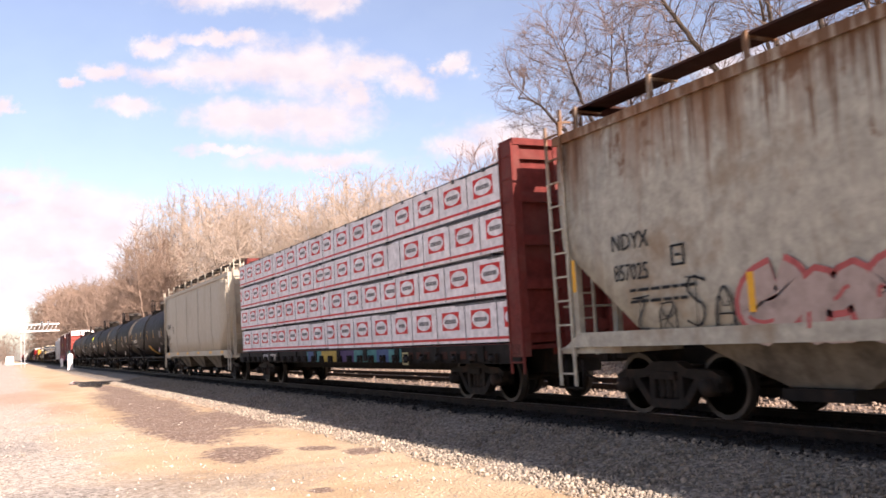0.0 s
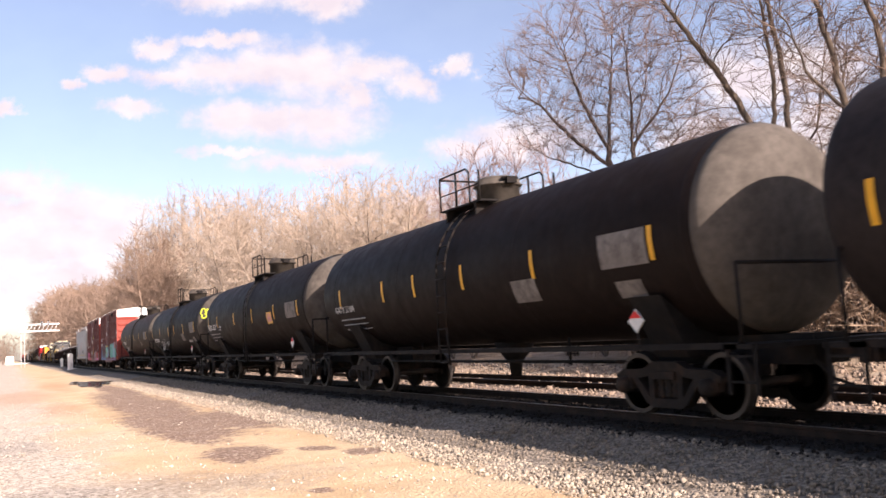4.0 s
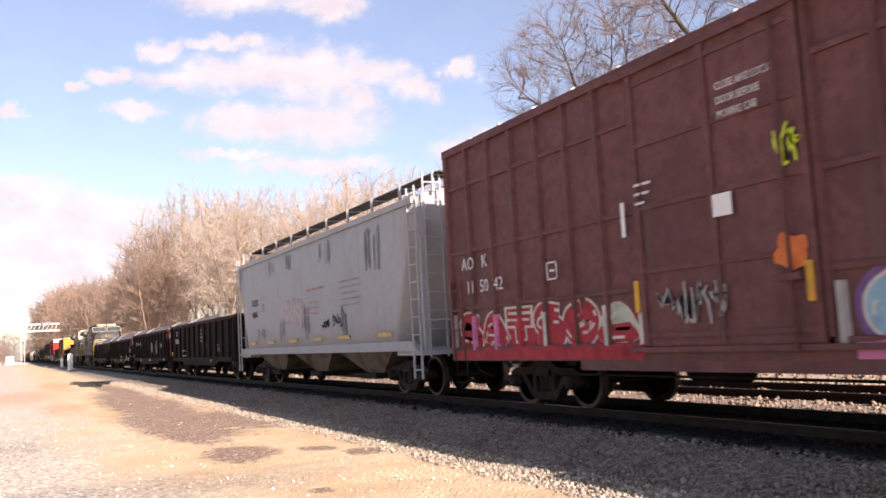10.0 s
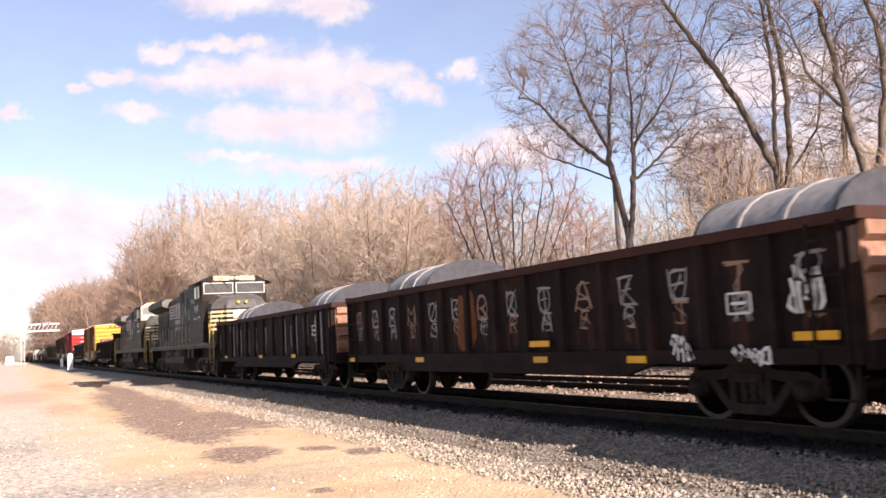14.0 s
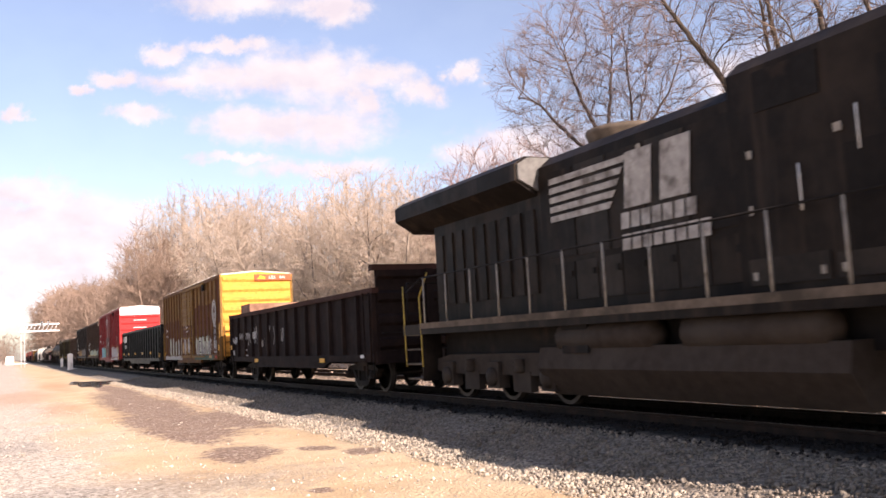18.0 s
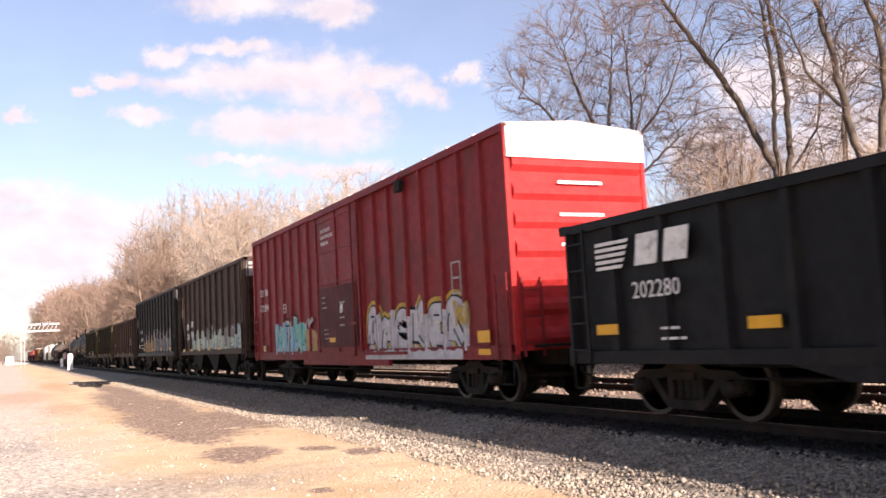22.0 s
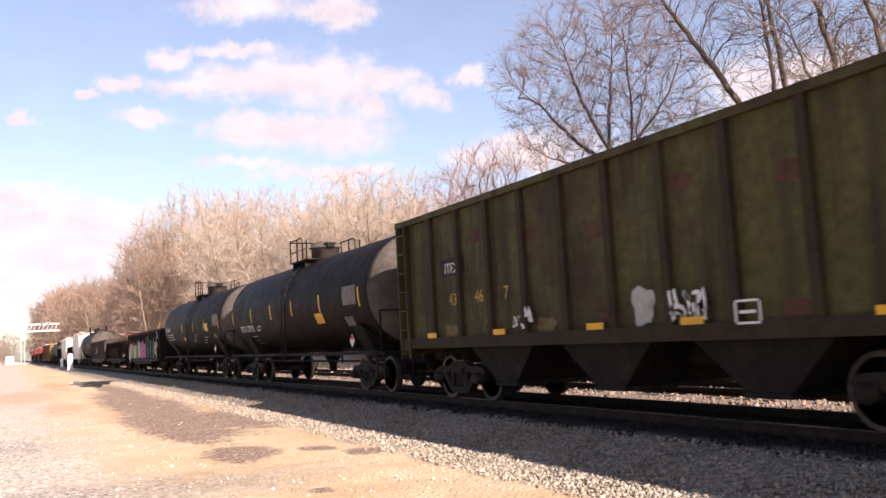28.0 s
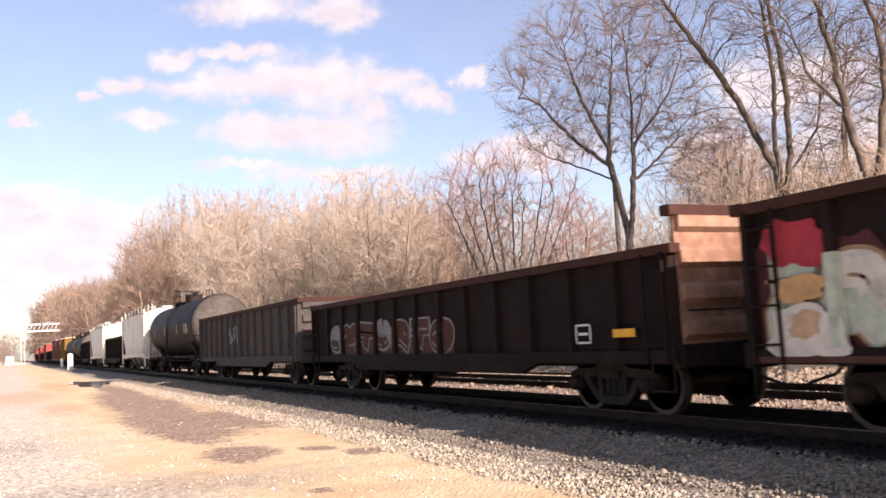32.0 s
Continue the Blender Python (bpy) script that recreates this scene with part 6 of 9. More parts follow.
def plant(kind, x, y, z, turn=0.0, scale=1.0, name="tree", group="bare trees beyond the tracks", top=None):
    trunk, limbs, crown, label, tall = kind
    if top:
        scale = (top - z) / tall
    ob = new(name)
    tagged(ob, label, "tree" if name == "tree" else "shrub", group)
    ob.matrix_basis = pose(x, y, z, 0, 0, turn)
    ob.scale = (scale, scale, scale)
    tagged(part("trunk" if name == "tree" else "stem_cluster", trunk, None, ob), kind="" if name == "tree" else "stuff")
    tagged(part("branching", limbs, None, ob), kind="stuff")
    tagged(part("crown", crown, None, ob, "leafless twigs"), kind="stuff")
    return ob


def fan(height, *leans):
    """Stems that part at the ground, each with a lean across and away."""
    return [[(0.15 * a, 0.15 * b, 0), (a * height * 0.25, b * height * 0.25, height * 0.3), (a * height * 0.5, b * height * 0.5, height * 0.62)] for a, b in leans]


ELM = tree_kind(14, "tall bare tree with a broad vase crown of fine twigs", M_TWIGELM,
                [[(0.15, 0, 0), (0.1, 0, 5.2), (-0.5, 0.1, 8.6), (-0.3, 0.2, 11.0), (0.1, 0.3, 14.0)], [(0.1, 0, 4.6), (0.35, -0.2, 6.4), (0.6, -0.2, 9.0), (1.4, -0.4, 12.4)],
                 [(-0.4, 0.1, 8.2), (-2.0, 0.5, 9.7), (-3.6, 0.6, 11.6)], [(0.5, -0.2, 7.5), (2.0, 0.6, 8.8), (3.2, 0.8, 9.8)], [(-0.4, 0.1, 8.9), (-1.6, -0.6, 11.0), (-2.4, -0.9, 13.4)],
                 [(-0.2, 0.1, 7.6), (-1.6, 0.9, 8.4), (-3.2, 1.4, 9.2)], [(0.5, -0.2, 8.6), (0.4, -1.2, 11.0), (0.2, -1.6, 13.2)], [(0.6, -0.2, 9.2), (2.2, -0.6, 11.2), (2.9, -0.8, 13.0)]],
                [(-0.7, 0, 12.3, 4.9, 4.2, 4.0), (-1.6, 0, 9.8, 3.4, 2.5, 1.5), (2.4, 0, 9.4, 2.6, 2.4, 2.4)], 3000, step=0.27, reach=2.2, kill=0.42, up=0.3, tip=0.0105, twigs=3, twig_len=0.75, thick=1.2, bent=True, bark=M_BARKDARK)
FORK = tree_kind(23, "tall bare tree with several steep forking stems", M_TWIG,
                 [[(0, 0, 0), (0, 0, 5.0), (0.3, 0, 6.5), (0.5, 0.2, 9.1), (0.3, 0.1, 11.0), (-0.1, 0, 13.5)], [(0, 0, 4.6), (-0.2, 0.2, 6.3), (-1.1, 0.3, 8.6), (-1.8, 0.2, 9.8), (-2.9, 0.2, 11.6), (-4.0, 0, 13.2)],
                  [(0, 0, 5.4), (-0.3, -0.3, 7.0), (-0.2, -0.5, 9.8), (-0.5, -0.6, 13.0)], [(0.3, 0, 6.1), (1.6, 0.4, 7.9), (2.2, 0.6, 10.4)]],
                 [(-1.6, 0, 13.2, 4.6, 3.6, 3.8), (0.6, 0, 10.5, 3.0, 2.6, 2.6), (-2.6, 0, 8.2, 1.8, 1.6, 1.6), (1.5, 0, 7.0, 1.8, 1.5, 1.2)], 1700, step=0.3, reach=2.2, kill=0.5, up=0.25, tip=0.0115, twigs=2, twig_len=0.7, power=2.15, thick=1.1, bent=True, bark=M_BARKLIT)
LEAN = tree_kind(29, "tall bare tree with two crooked stems over the bank", M_TWIG,
                 [[(0, 0, 0), (0, 0, 4.9), (-0.3, 0.1, 5.9), (-0.6, 0.2, 7.7), (-0.8, 0.2, 9.4), (-1.3, 0.1, 11.6), (-1.5, 0, 13.2)], [(-0.6, 0.2, 7.6), (-1.6, 0.5, 9.1), (-2.0, 0.6, 10.6)],
                  [(0, 0, 4.9), (0.2, -0.2, 6.0), (0.5, -0.4, 8.2), (0.4, -0.5, 10.0), (-0.3, -0.5, 12.5)]],
                 [(-0.8, 0, 12.4, 3.6, 3.0, 3.6), (0.9, 0, 9.0, 2.6, 2.4, 2.4), (-1.6, 0, 8.0, 1.5, 1.4, 1.4)], 1300, step=0.3, reach=2.2, kill=0.5, up=0.25, tip=0.0115, twigs=2, twig_len=0.7, power=2.1, thick=1.1, bent=True, bark=M_BARKLIT)
REDDISH = tree_kind(31, "many-stemmed bare tree with reddish upright twigs", M_TWIGRED, fan(13, (-0.5, 0), (-0.36, 0.2), (-0.24, -0.2), (-0.1, 0.25), (0.02, -0.15), (0.14, 0.15), (0.26, -0.15), (0.4, 0.1), (0.52, 0)),
                    [(0, 0, 7.6, 4.3, 3.4, 3.9), (-1.2, 0, 9.0, 2.4, 2.0, 2.4)], 1700, step=0.32, reach=1.8, kill=0.5, up=0.28, hold=0.35, tip=0.0125, twigs=3, twig_len=0.8, bark=M_BARKDARK)
WOOD = [tree_kind(41, "pale bare woodland tree lit by the sun", M_TWIGPALE, [[(0, 0, 0), (0.1, 0, 4.0), (-0.3, 0.2, 8.5)], [(0.1, 0, 3.8), (1.4, 0.3, 7.6)], [(0, 0, 4.6), (-1.8, -0.2, 7.8)]],
                  [(-0.4, 0, 9.6, 2.8, 2.6, 3.2), (1.6, 0.3, 8.2, 2.0, 2.0, 2.6), (-2.2, 0, 7.6, 1.7, 1.7, 2.0), (0, 0, 5.0, 2.6, 2.4, 2.0)], 800, step=0.42, reach=2.4, kill=0.62, up=0.25, tip=0.0138, twigs=3, twig_len=1.0, bark=M_BARKPALE),
        tree_kind(47, "pale bare woodland tree with a crooked split trunk", M_TWIGPALE, [[(0, 0, 0), (-0.2, 0, 3.0), (-1.6, 0.2, 6.2), (-2.6, 0.2, 8.8)], [(-0.2, 0, 3.0), (0.9, 0, 6.4), (1.2, 0.2, 9.8)]],
                  [(-2.5, 0, 9.0, 1.8, 1.8, 2.4), (1.1, 0, 9.8, 2.3, 2.2, 2.9), (-0.4, 0, 6.2, 2.6, 2.4, 2.2)], 700, step=0.42, reach=2.4, kill=0.62, up=0.25, tip=0.0138, twigs=3, twig_len=1.0, bark=M_BARKPALE),
        tree_kind(43, "brown bare woodland tree with a dense rounded crown", M_TWIGMID, [[(0, 0, 0), (0.1, 0, 3.0), (0.3, 0, 7.5)], [(0.1, 0, 2.6), (-1.5, 0.3, 6.0)], [(0.2, 0, 3.4), (1.9, -0.2, 6.4)]],
                  [(0, 0, 8.6, 3.1, 2.8, 3.6), (-1.6, 0, 5.6, 2.4, 2.2, 2.8), (1.9, 0, 5.8, 2.4, 2.2, 2.8)], 800, step=0.42, reach=2.4, kill=0.62, up=0.25, tip=0.0138, twigs=3, twig_len=1.0, bark=M_BARK)]
BUSH = tree_kind(53, "brown leafless thicket shrub", M_THICKET, fan(3.4, (-0.5, 0), (-0.2, 0.3), (0.1, -0.3), (0.45, 0.1)), [(0, 0, 2.2, 2.3, 2.0, 1.9), (0.8, 0.3, 1.2, 1.8, 1.8, 1.1)], 340, step=0.3, reach=1.8, kill=0.45, up=0.3, tip=0.012, twigs=2, twig_len=0.6)
FAR = tree_kind(61, "far brown bare tree of the wood edge", M_TWIGFAR, fan(12, (-0.3, 0), (0.0, 0.2), (0.3, -0.1)), [(0, 0, 8.2, 4.0, 3.4, 4.6), (0.5, 0, 4.0, 4.2, 3.6, 3.6)], 560, step=0.55, reach=3.0, kill=0.85, tip=0.021, twigs=3, twig_len=1.1, bark=M_TWIGFAR)
DISTANT = tree_kind(67, "distant dark bare tree of the wood edge", M_TWIGFAR, fan(12, (-0.35, 0), (0.0, 0.2), (0.35, -0.1)), [(0, 0, 7.6, 4.6, 4.0, 5.2), (0, 0, 3.6, 5.0, 4.2, 3.6)], 420, step=0.65, reach=3.2, kill=0.95, tip=0.04, twigs=3, twig_len=1.3, bark=M_TWIGFAR)


def bank(x):
    return ground_height(x, 30.0) - 0.05


def at_slope(k, x):
    """Place beyond the tracks on the ray whose x / y is k."""
    return x, x / k


# wood edge: its skyline as x / y against rise / y
EDGE = ((0.016, 0.021), (0.03, 0.045), (0.038, 0.067), (0.049, 0.083), (0.071, 0.085), (0.117, 0.088), (0.133, 0.127), (0.149, 0.172), (0.193, 0.192), (0.245, 0.2), (0.275, 0.186),
        (0.292, 0.179), (0.336, 0.209), (0.39, 0.214), (0.435, 0.232), (0.455, 0.208), (0.472, 0.192), (0.53, 0.19), (0.6, 0.2), (0.75, 0.185), (1.0, 0.31), (1.6, 0.42))


def skyline(k):
    return float(np.interp(k, [e[0] for e in EDGE], [e[1] for e in EDGE]))


for kind, k, x, turn, sc in ((ELM, 0.803, 25.0, 0, 1.0), (FORK, 1.1325, 25.0, 0, 1.0), (LEAN, 1.354, 25.0, 0, 1.0), (LEAN, 1.62, 27.0, 140, 1.1), (FORK, 1.30, 36.0, 190, 0.9), (ELM, 1.02, 46.0, 70, 0.95)):
    xx, yy = at_slope(k, x)
    plant(kind, xx, yy, bank(xx), turn, sc)
for k, x, turn, e in ((0.606, 25.0, 0, 0.279), (0.53, 31.0, 140, 0.232), (0.71, 33.0, 70, 0.205)):
    xx, yy = at_slope(k, x)
    plant(REDDISH, xx, yy, bank(xx), turn, top=1.34 + yy * e)
rnd = random.Random(77)
# front row with the skyline's crowns, a lower brown row behind it
for i in range(26):
    k = 0.150 + 0.36 * (i / 26) + rnd.uniform(-0.006, 0.006)
    xx, yy = at_slope(k, rnd.uniform(22, 28))
    plant(WOOD[(0, 1, 0, 2, 1)[i % 5]], xx, yy, bank(xx), rnd.uniform(0, 360), top=1.34 + yy * skyline(k) * (rnd.uniform(0.74, 0.86) if i % 3 == 1 else rnd.uniform(0.94, 1.03)))
for i in range(30):
    k = 0.140 + 0.42 * (i / 30) + rnd.uniform(-0.008, 0.008)
    xx, yy = at_slope(k, rnd.uniform(29, 38))
    plant(WOOD[2], xx, yy, bank(xx), rnd.uniform(0, 360), top=1.34 + yy * skyline(k) * rnd.uniform(0.66, 0.9))
for i in range(22):
    k = 0.62 + 1.0 * (i / 22) + rnd.uniform(-0.03, 0.03)
    xx, yy = at_slope(k, rnd.uniform(32, 54))
    plant(WOOD[(2, 0, 2, 1)[i % 4]], xx, yy, bank(xx), rnd.uniform(0, 360), top=1.34 + yy * skyline(k) * rnd.uniform(0.75, 1.0))
for i in range(50):
    k = 0.034 + 0.112 * (i / 50) + rnd.uniform(-0.003, 0.003)
    xx, yy = at_slope(k, rnd.uniform(18.5, 25))
    if yy > 480:
        xx, yy = k * 480, 480
    if xx < 16.2:
        continue
    plant(DISTANT if yy > 230 else FAR, xx, yy, bank(xx), rnd.uniform(0, 360), top=1.34 + yy * skyline(k) * rnd.uniform(0.88, 1.02), group="far wood edge")
for i in range(96):
    k = 0.15 + 1.4 * (i / 96) + rnd.uniform(-0.02, 0.02)
    xx, yy = at_slope(k, rnd.uniform(20.5, 31))
    plant(BUSH, xx, yy, bank(xx), rnd.uniform(0, 360), rnd.uniform(0.9, 1.7) * (1.25 if k < 0.5 else 0.9), "shrub", "thicket beyond the tracks")

plant(DISTANT, -0.8, 430.0, -0.4, 40, top=1.34 + 430 * 0.029, group="trees left of the line")
plant(DISTANT, -6.0, 415.0, -0.4, 90, top=1.34 + 415 * 0.026, group="trees left of the line")
plant(DISTANT, -3.2, 440.0, -0.4, 10, top=1.34 + 440 * 0.022, group="trees left of the line")


# ---------- signal gantry and line-side boxes ----------


def signal_gantry(y):
    g = thing("signal_gantry", (0, y, 0), "white steel signal gantry over the tracks", "signal gantry")
    x0, x1, z0, z1 = 0.0085 * y, 0.0445 * y, 1.34 + 0.0285 * y, 1.34 + 0.0355 * y
    for z in (z0, z1):
        for d in (-0.5, 0.5):
            part("chord", Geo().box(x0 - 0.2, x1 + 0.3, d - 0.12, d + 0.12, z - 0.12, z + 0.12), M_WHITE, g)
    n = 9
    for k in range(n):
        a, b = x0 + (x1 - x0) * k / n, x0 + (x1 - x0) * (k + 1) / n
        part("lattice_bar", Geo().tube((a, -0.5, z0), (b, -0.5, z1), 0.055, 5), M_WHITE, g)
    for x in (x0 + 0.2, x0 + 0.9):
        part("mast", Geo().box(x - 0.07, x + 0.07, -0.1, 0.1, -0.5, z1), M_GALV, g)
    for x in (x0 + 4.4, x1 - 2.0):
        h = part("signal_head", Geo().box(x - 0.22, x + 0.22, -0.85, -0.55, z1 - 0.4, z1 + 0.6), M_GALV, g)
        for k in range(3):
            part("signal_hood", Geo().lathe([(-0.3, 0.13), (0, 0.13)], "y", (x, -0.85, z1 - 0.15 + 0.4 * k), 10), M_UNDER, h)


signal_gantry(215.0)


def relay_box(x, y, w, h, label):
    b = thing("relay_cabinet", (x, y, YARD), label, "cabinet", "line-side cabinets")
    part("cabinet_body", Geo().box(-w / 2, w / 2, -w / 2, w / 2, 0.12, h), M_WHITE, b)
    part("cabinet_roof", Geo().prism([(-w / 2 - 0.06, h), (0, h + 0.14), (w / 2 + 0.06, h)], "y", -w / 2 - 0.06, w / 2 + 0.06), M_WHITE, b)
    part("cabinet_door", Geo().box(-w / 2 + 0.05, w / 2 - 0.05, -w / 2 - 0.02, -w / 2, 0.2, h - 0.1), M_WHITE, b)
    part("footing", Geo().box(-w * 0.6, w * 2.6, -w * 0.6, w * 0.6, -0.1, 0.3), M_WHITE, b, "pale concrete footing")


relay_box(7.0, 125.0, 0.62, 2.1, "white line-side cabinet on a concrete footing")
relay_box(7.55, 158.0, 0.42, 1.5, "small white line-side cabinet")
relay_box(-0.4, 400.0, 3.0, 3.2, "low white hut beside the yard")


def puddle():
    m = surface("puddle_water", (0.07, 0.06, 0.05), 0.03, bump=0)
    rnd = random.Random(8)
    pts = []
    for k in range(40):
        a = 2 * math.pi * k / 40
        r = 1 + 0.25 * math.sin(3 * a + 1) + 0.15 * math.sin(7 * a) + rnd.uniform(-0.05, 0.05)
        pts.append((4.5 + 1.1 * r * math.cos(a), 60.0 + 6.0 * r * math.sin(a)))
    g = Geo().prism(pts, "z", YARD - 0.05, YARD + 0.045)
    tagged(new("puddle", g.mesh("puddle", m)), "shallow muddy puddle reflecting the sky", "puddle", kind="structure")


puddle()


# ---------- utility pole in the trees ----------
def utility_pole(x, y, h):
    b = thing("utility_pole", (x, y, bank(x)), "weathered wooden utility pole among the trees", "utility pole")
    part("pole", Geo().tube((0, 0, -0.3), (0, 0, h), 0.14, 10, 0.10), M_BARK, b)
    part("pole_cap", Geo().lathe([(0, 0.125), (0.04, 0.125), (0.07, 0.02)], "z", (0, 0, h), 10), M_GALV, b)


utility_pole(26.0, 33.0, 8.0)


# ---------- clouds: one far sheet that drifts ----------
def cloud_sheet():
    depth = 3000.0
    s = depth / 1532.0
    m = bpy.data.materials.new("cloud_sheet")
    m.use_nodes = True
    nt = m.node_tree
    nt.nodes.clear()
    link = nt.links.new
    co = nt.nodes.new("ShaderNodeTexCoord")

    def fbm(scale, detail, rough, stretch):
        mp = nt.nodes.new("ShaderNodeMapping")
        mp.inputs["Scale"].default_value = stretch
        n = nt.nodes.new("ShaderNodeTexNoise")
        n.inputs["Scale"].default_value, n.inputs["Detail"].default_value, n.inputs["Roughness"].default_value = scale, detail, rough
        link(co.outputs["Object"], mp.inputs[0])
        link(mp.outputs[0], n.inputs["Vector"])
        return n.outputs[0]

    def op(kind, a, b, c=None):
        n = nt.nodes.new("ShaderNodeMath")
        n.operation = kind
        for sock, v in zip(n.inputs, (a, b) if c is None else (a, b, c)):
            if isinstance(v, (int, float)):
                sock.default_value = v
            else:
                link(v, sock)
        return n.outputs[0]

    blobs = ((297, 138, 60, 16), (390, 124, 76, 25), (478, 121, 84, 30), (544, 127, 84, 44), (638, 127, 62, 24), (732, 149, 38, 20), (805, 118, 22, 18), (407, 209, 60, 27), (478, 215, 74, 26), (566, 215, 78, 29), (625, 172, 36, 30),
             (275, 85, 34, 14), (390, 72, 62, 11), (230, 190, 46, 13), (190, 129, 32, 13), (407, -8, 94, 24), (572, 0, 50, 26), (407, 267, 62, 8), (560, 285, 110, 14), (130, 152, 18, 8), (5, 190, 22, 10),
             (20, 330, 70, 26), (90, 375, 150, 34), (150, 420, 120, 40), (40, 440, 150, 50), (120, 500, 150, 60), (930, 245, 100, 30), (830, 265, 60, 18), (1330, 140, 90, 55), (1430, 120, 90, 50), (1250, 250, 80, 40),
             (1480, 230, 110, 60), (740, 370, 60, 26))
    rough = nt.nodes.new("ShaderNodeTexNoise")
    rough.inputs["Scale"].default_value, rough.inputs["Detail"].default_value, rough.inputs["Roughness"].default_value = 0.011, 6.0, 0.62
    link(co.outputs["Object"], rough.inputs["Vector"])
    off = nt.nodes.new("ShaderNodeVectorMath")
    off.operation = "SUBTRACT"
    off.inputs[1].default_value = (0.5, 0.5, 0.5)
    link(rough.outputs["Color"], off.inputs[0])
    bent = nt.nodes.new("ShaderNodeVectorMath")
    bent.operation = "MULTIPLY_ADD"
    bent.inputs[1].default_value = (260.0, 120.0, 0.0)
    link(off.outputs[0], bent.inputs[0])
    link(co.outputs["Object"], bent.inputs[2])
    dist = None
    for px, py, rx, ry in blobs:
        mp = nt.nodes.new("ShaderNodeMapping")
        mp.vector_type = "TEXTURE"
        mp.inputs["Location"].default_value = ((px - 784) * s, (441 - py) * s, 0)
        mp.inputs["Scale"].default_value = (rx * s, ry * s, 1000)
        link(bent.outputs[0], mp.inputs[0])
        ln = nt.nodes.new("ShaderNodeVectorMath")
        ln.operation = "LENGTH"
        link(mp.outputs[0], ln.inputs[0])
        d = ln.outputs["Value"]
        dist = d if dist is None else op("SMOOTH_MIN", dist, d, 0.35)
    soft = fbm(0.0085, 8.0, 0.6, (1.0, 1.35, 1.0))
    edge = op("ADD", dist, op("MULTIPLY", op("SUBTRACT", soft, 0.5), 1.7))
    dens = nt.nodes.new("ShaderNodeMapRange")
    dens.interpolation_type = "SMOOTHSTEP"
    dens.inputs[1].default_value, dens.inputs[2].default_value, dens.inputs[3].default_value, dens.inputs[4].default_value = 1.75, 0.40, 0.12, 0.94
    link(edge, dens.inputs[0])
    shade = nt.nodes.new("ShaderNodeMapRange")
    shade.inputs[1].default_value, shade.inputs[2].default_value = 0.35, 0.65
    link(fbm(0.006, 5.0, 0.5, (1.0, 1.6, 1.0)), shade.inputs[0])
    mix = nt.nodes.new("ShaderNodeMix")
    mix.data_type = "RGBA"
    mix.inputs[6].default_value, mix.inputs[7].default_value = (0.84, 0.785, 0.80, 1), (0.97, 0.93, 0.89, 1)
    link(shade.outputs[0], mix.inputs[0])
    em = nt.nodes.new("ShaderNodeEmission")
    em.inputs["Strength"].default_value = 0.455
    link(mix.outputs[2], em.inputs["Color"])
    tr = nt.nodes.new("ShaderNodeBsdfTransparent")
    ms = nt.nodes.new("ShaderNodeMixShader")
    link(dens.outputs[0], ms.inputs[0])
    link(tr.outputs[0], ms.inputs[1])
    link(em.outputs[0], ms.inputs[2])
    out = nt.nodes.new("ShaderNodeOutputMaterial")
    link(ms.outputs[0], out.inputs[0])
    me = bpy.data.meshes.new("backdrop")
    w, h = 2100.0, 1300.0
    me.from_pydata([(-w, -h, 0), (w, -h, 0), (w, h, 0), (-w, h, 0)], [], [(0, 1, 2, 3)])
    me.materials.append(m)
    ob = new("backdrop", me)
    tagged(ob, "far sheet of drifting fair-weather clouds", "clouds", kind="structure")
    return ob, depth, s


CLOUDS, CLOUD_DEPTH, CLOUD_SCALE = cloud_sheet()


# ---------- painted decoration ----------
def paint(name, rgb, rough=0.6):
    return surface("paint_" + name, rgb, rough, 0, tuple(c * 0.6 for c in rgb), 0.35, 2.5, grain=0.15, bump=0.03)


TEAL, BLUE, PURPLE, PINK = paint("teal", (0.16, 0.42, 0.36)), paint("blue", (0.09, 0.145, 0.28)), paint("purple", (0.16, 0.09, 0.20)), paint("pink", (0.55, 0.17, 0.32))
SILVER, PALEG, GOLD, DKGREEN = paint("silver", (0.42, 0.41, 0.42)), paint("pale_green", (0.42, 0.46, 0.36)), paint("gold", (0.42, 0.27, 0.05)), paint("dark_green", (0.034, 0.068, 0.050))
CREAM, REDP, INK, ORANGE = paint("cream", (0.55, 0.50, 0.44)), paint("red", (0.36, 0.04, 0.05)), paint("ink", (0.012, 0.012, 0.014)), paint("orange", (0.60, 0.16, 0.05))
LIME, SKYB, OCHRE, DUSTW = paint("lime", (0.55, 0.62, 0.05)), paint("sky_blue", (0.25, 0.42, 0.50)), paint("ochre", (0.38, 0.24, 0.11)), paint("dusty_white", (0.34, 0.32, 0.30))
FAINT = paint("faint_white", (0.20, 0.185, 0.175))
WORN = paint("worn_brown", (0.075, 0.036, 0.025), 0.8)
OLIVE = paint("worn_olive", (0.13, 0.10, 0.045), 0.8)


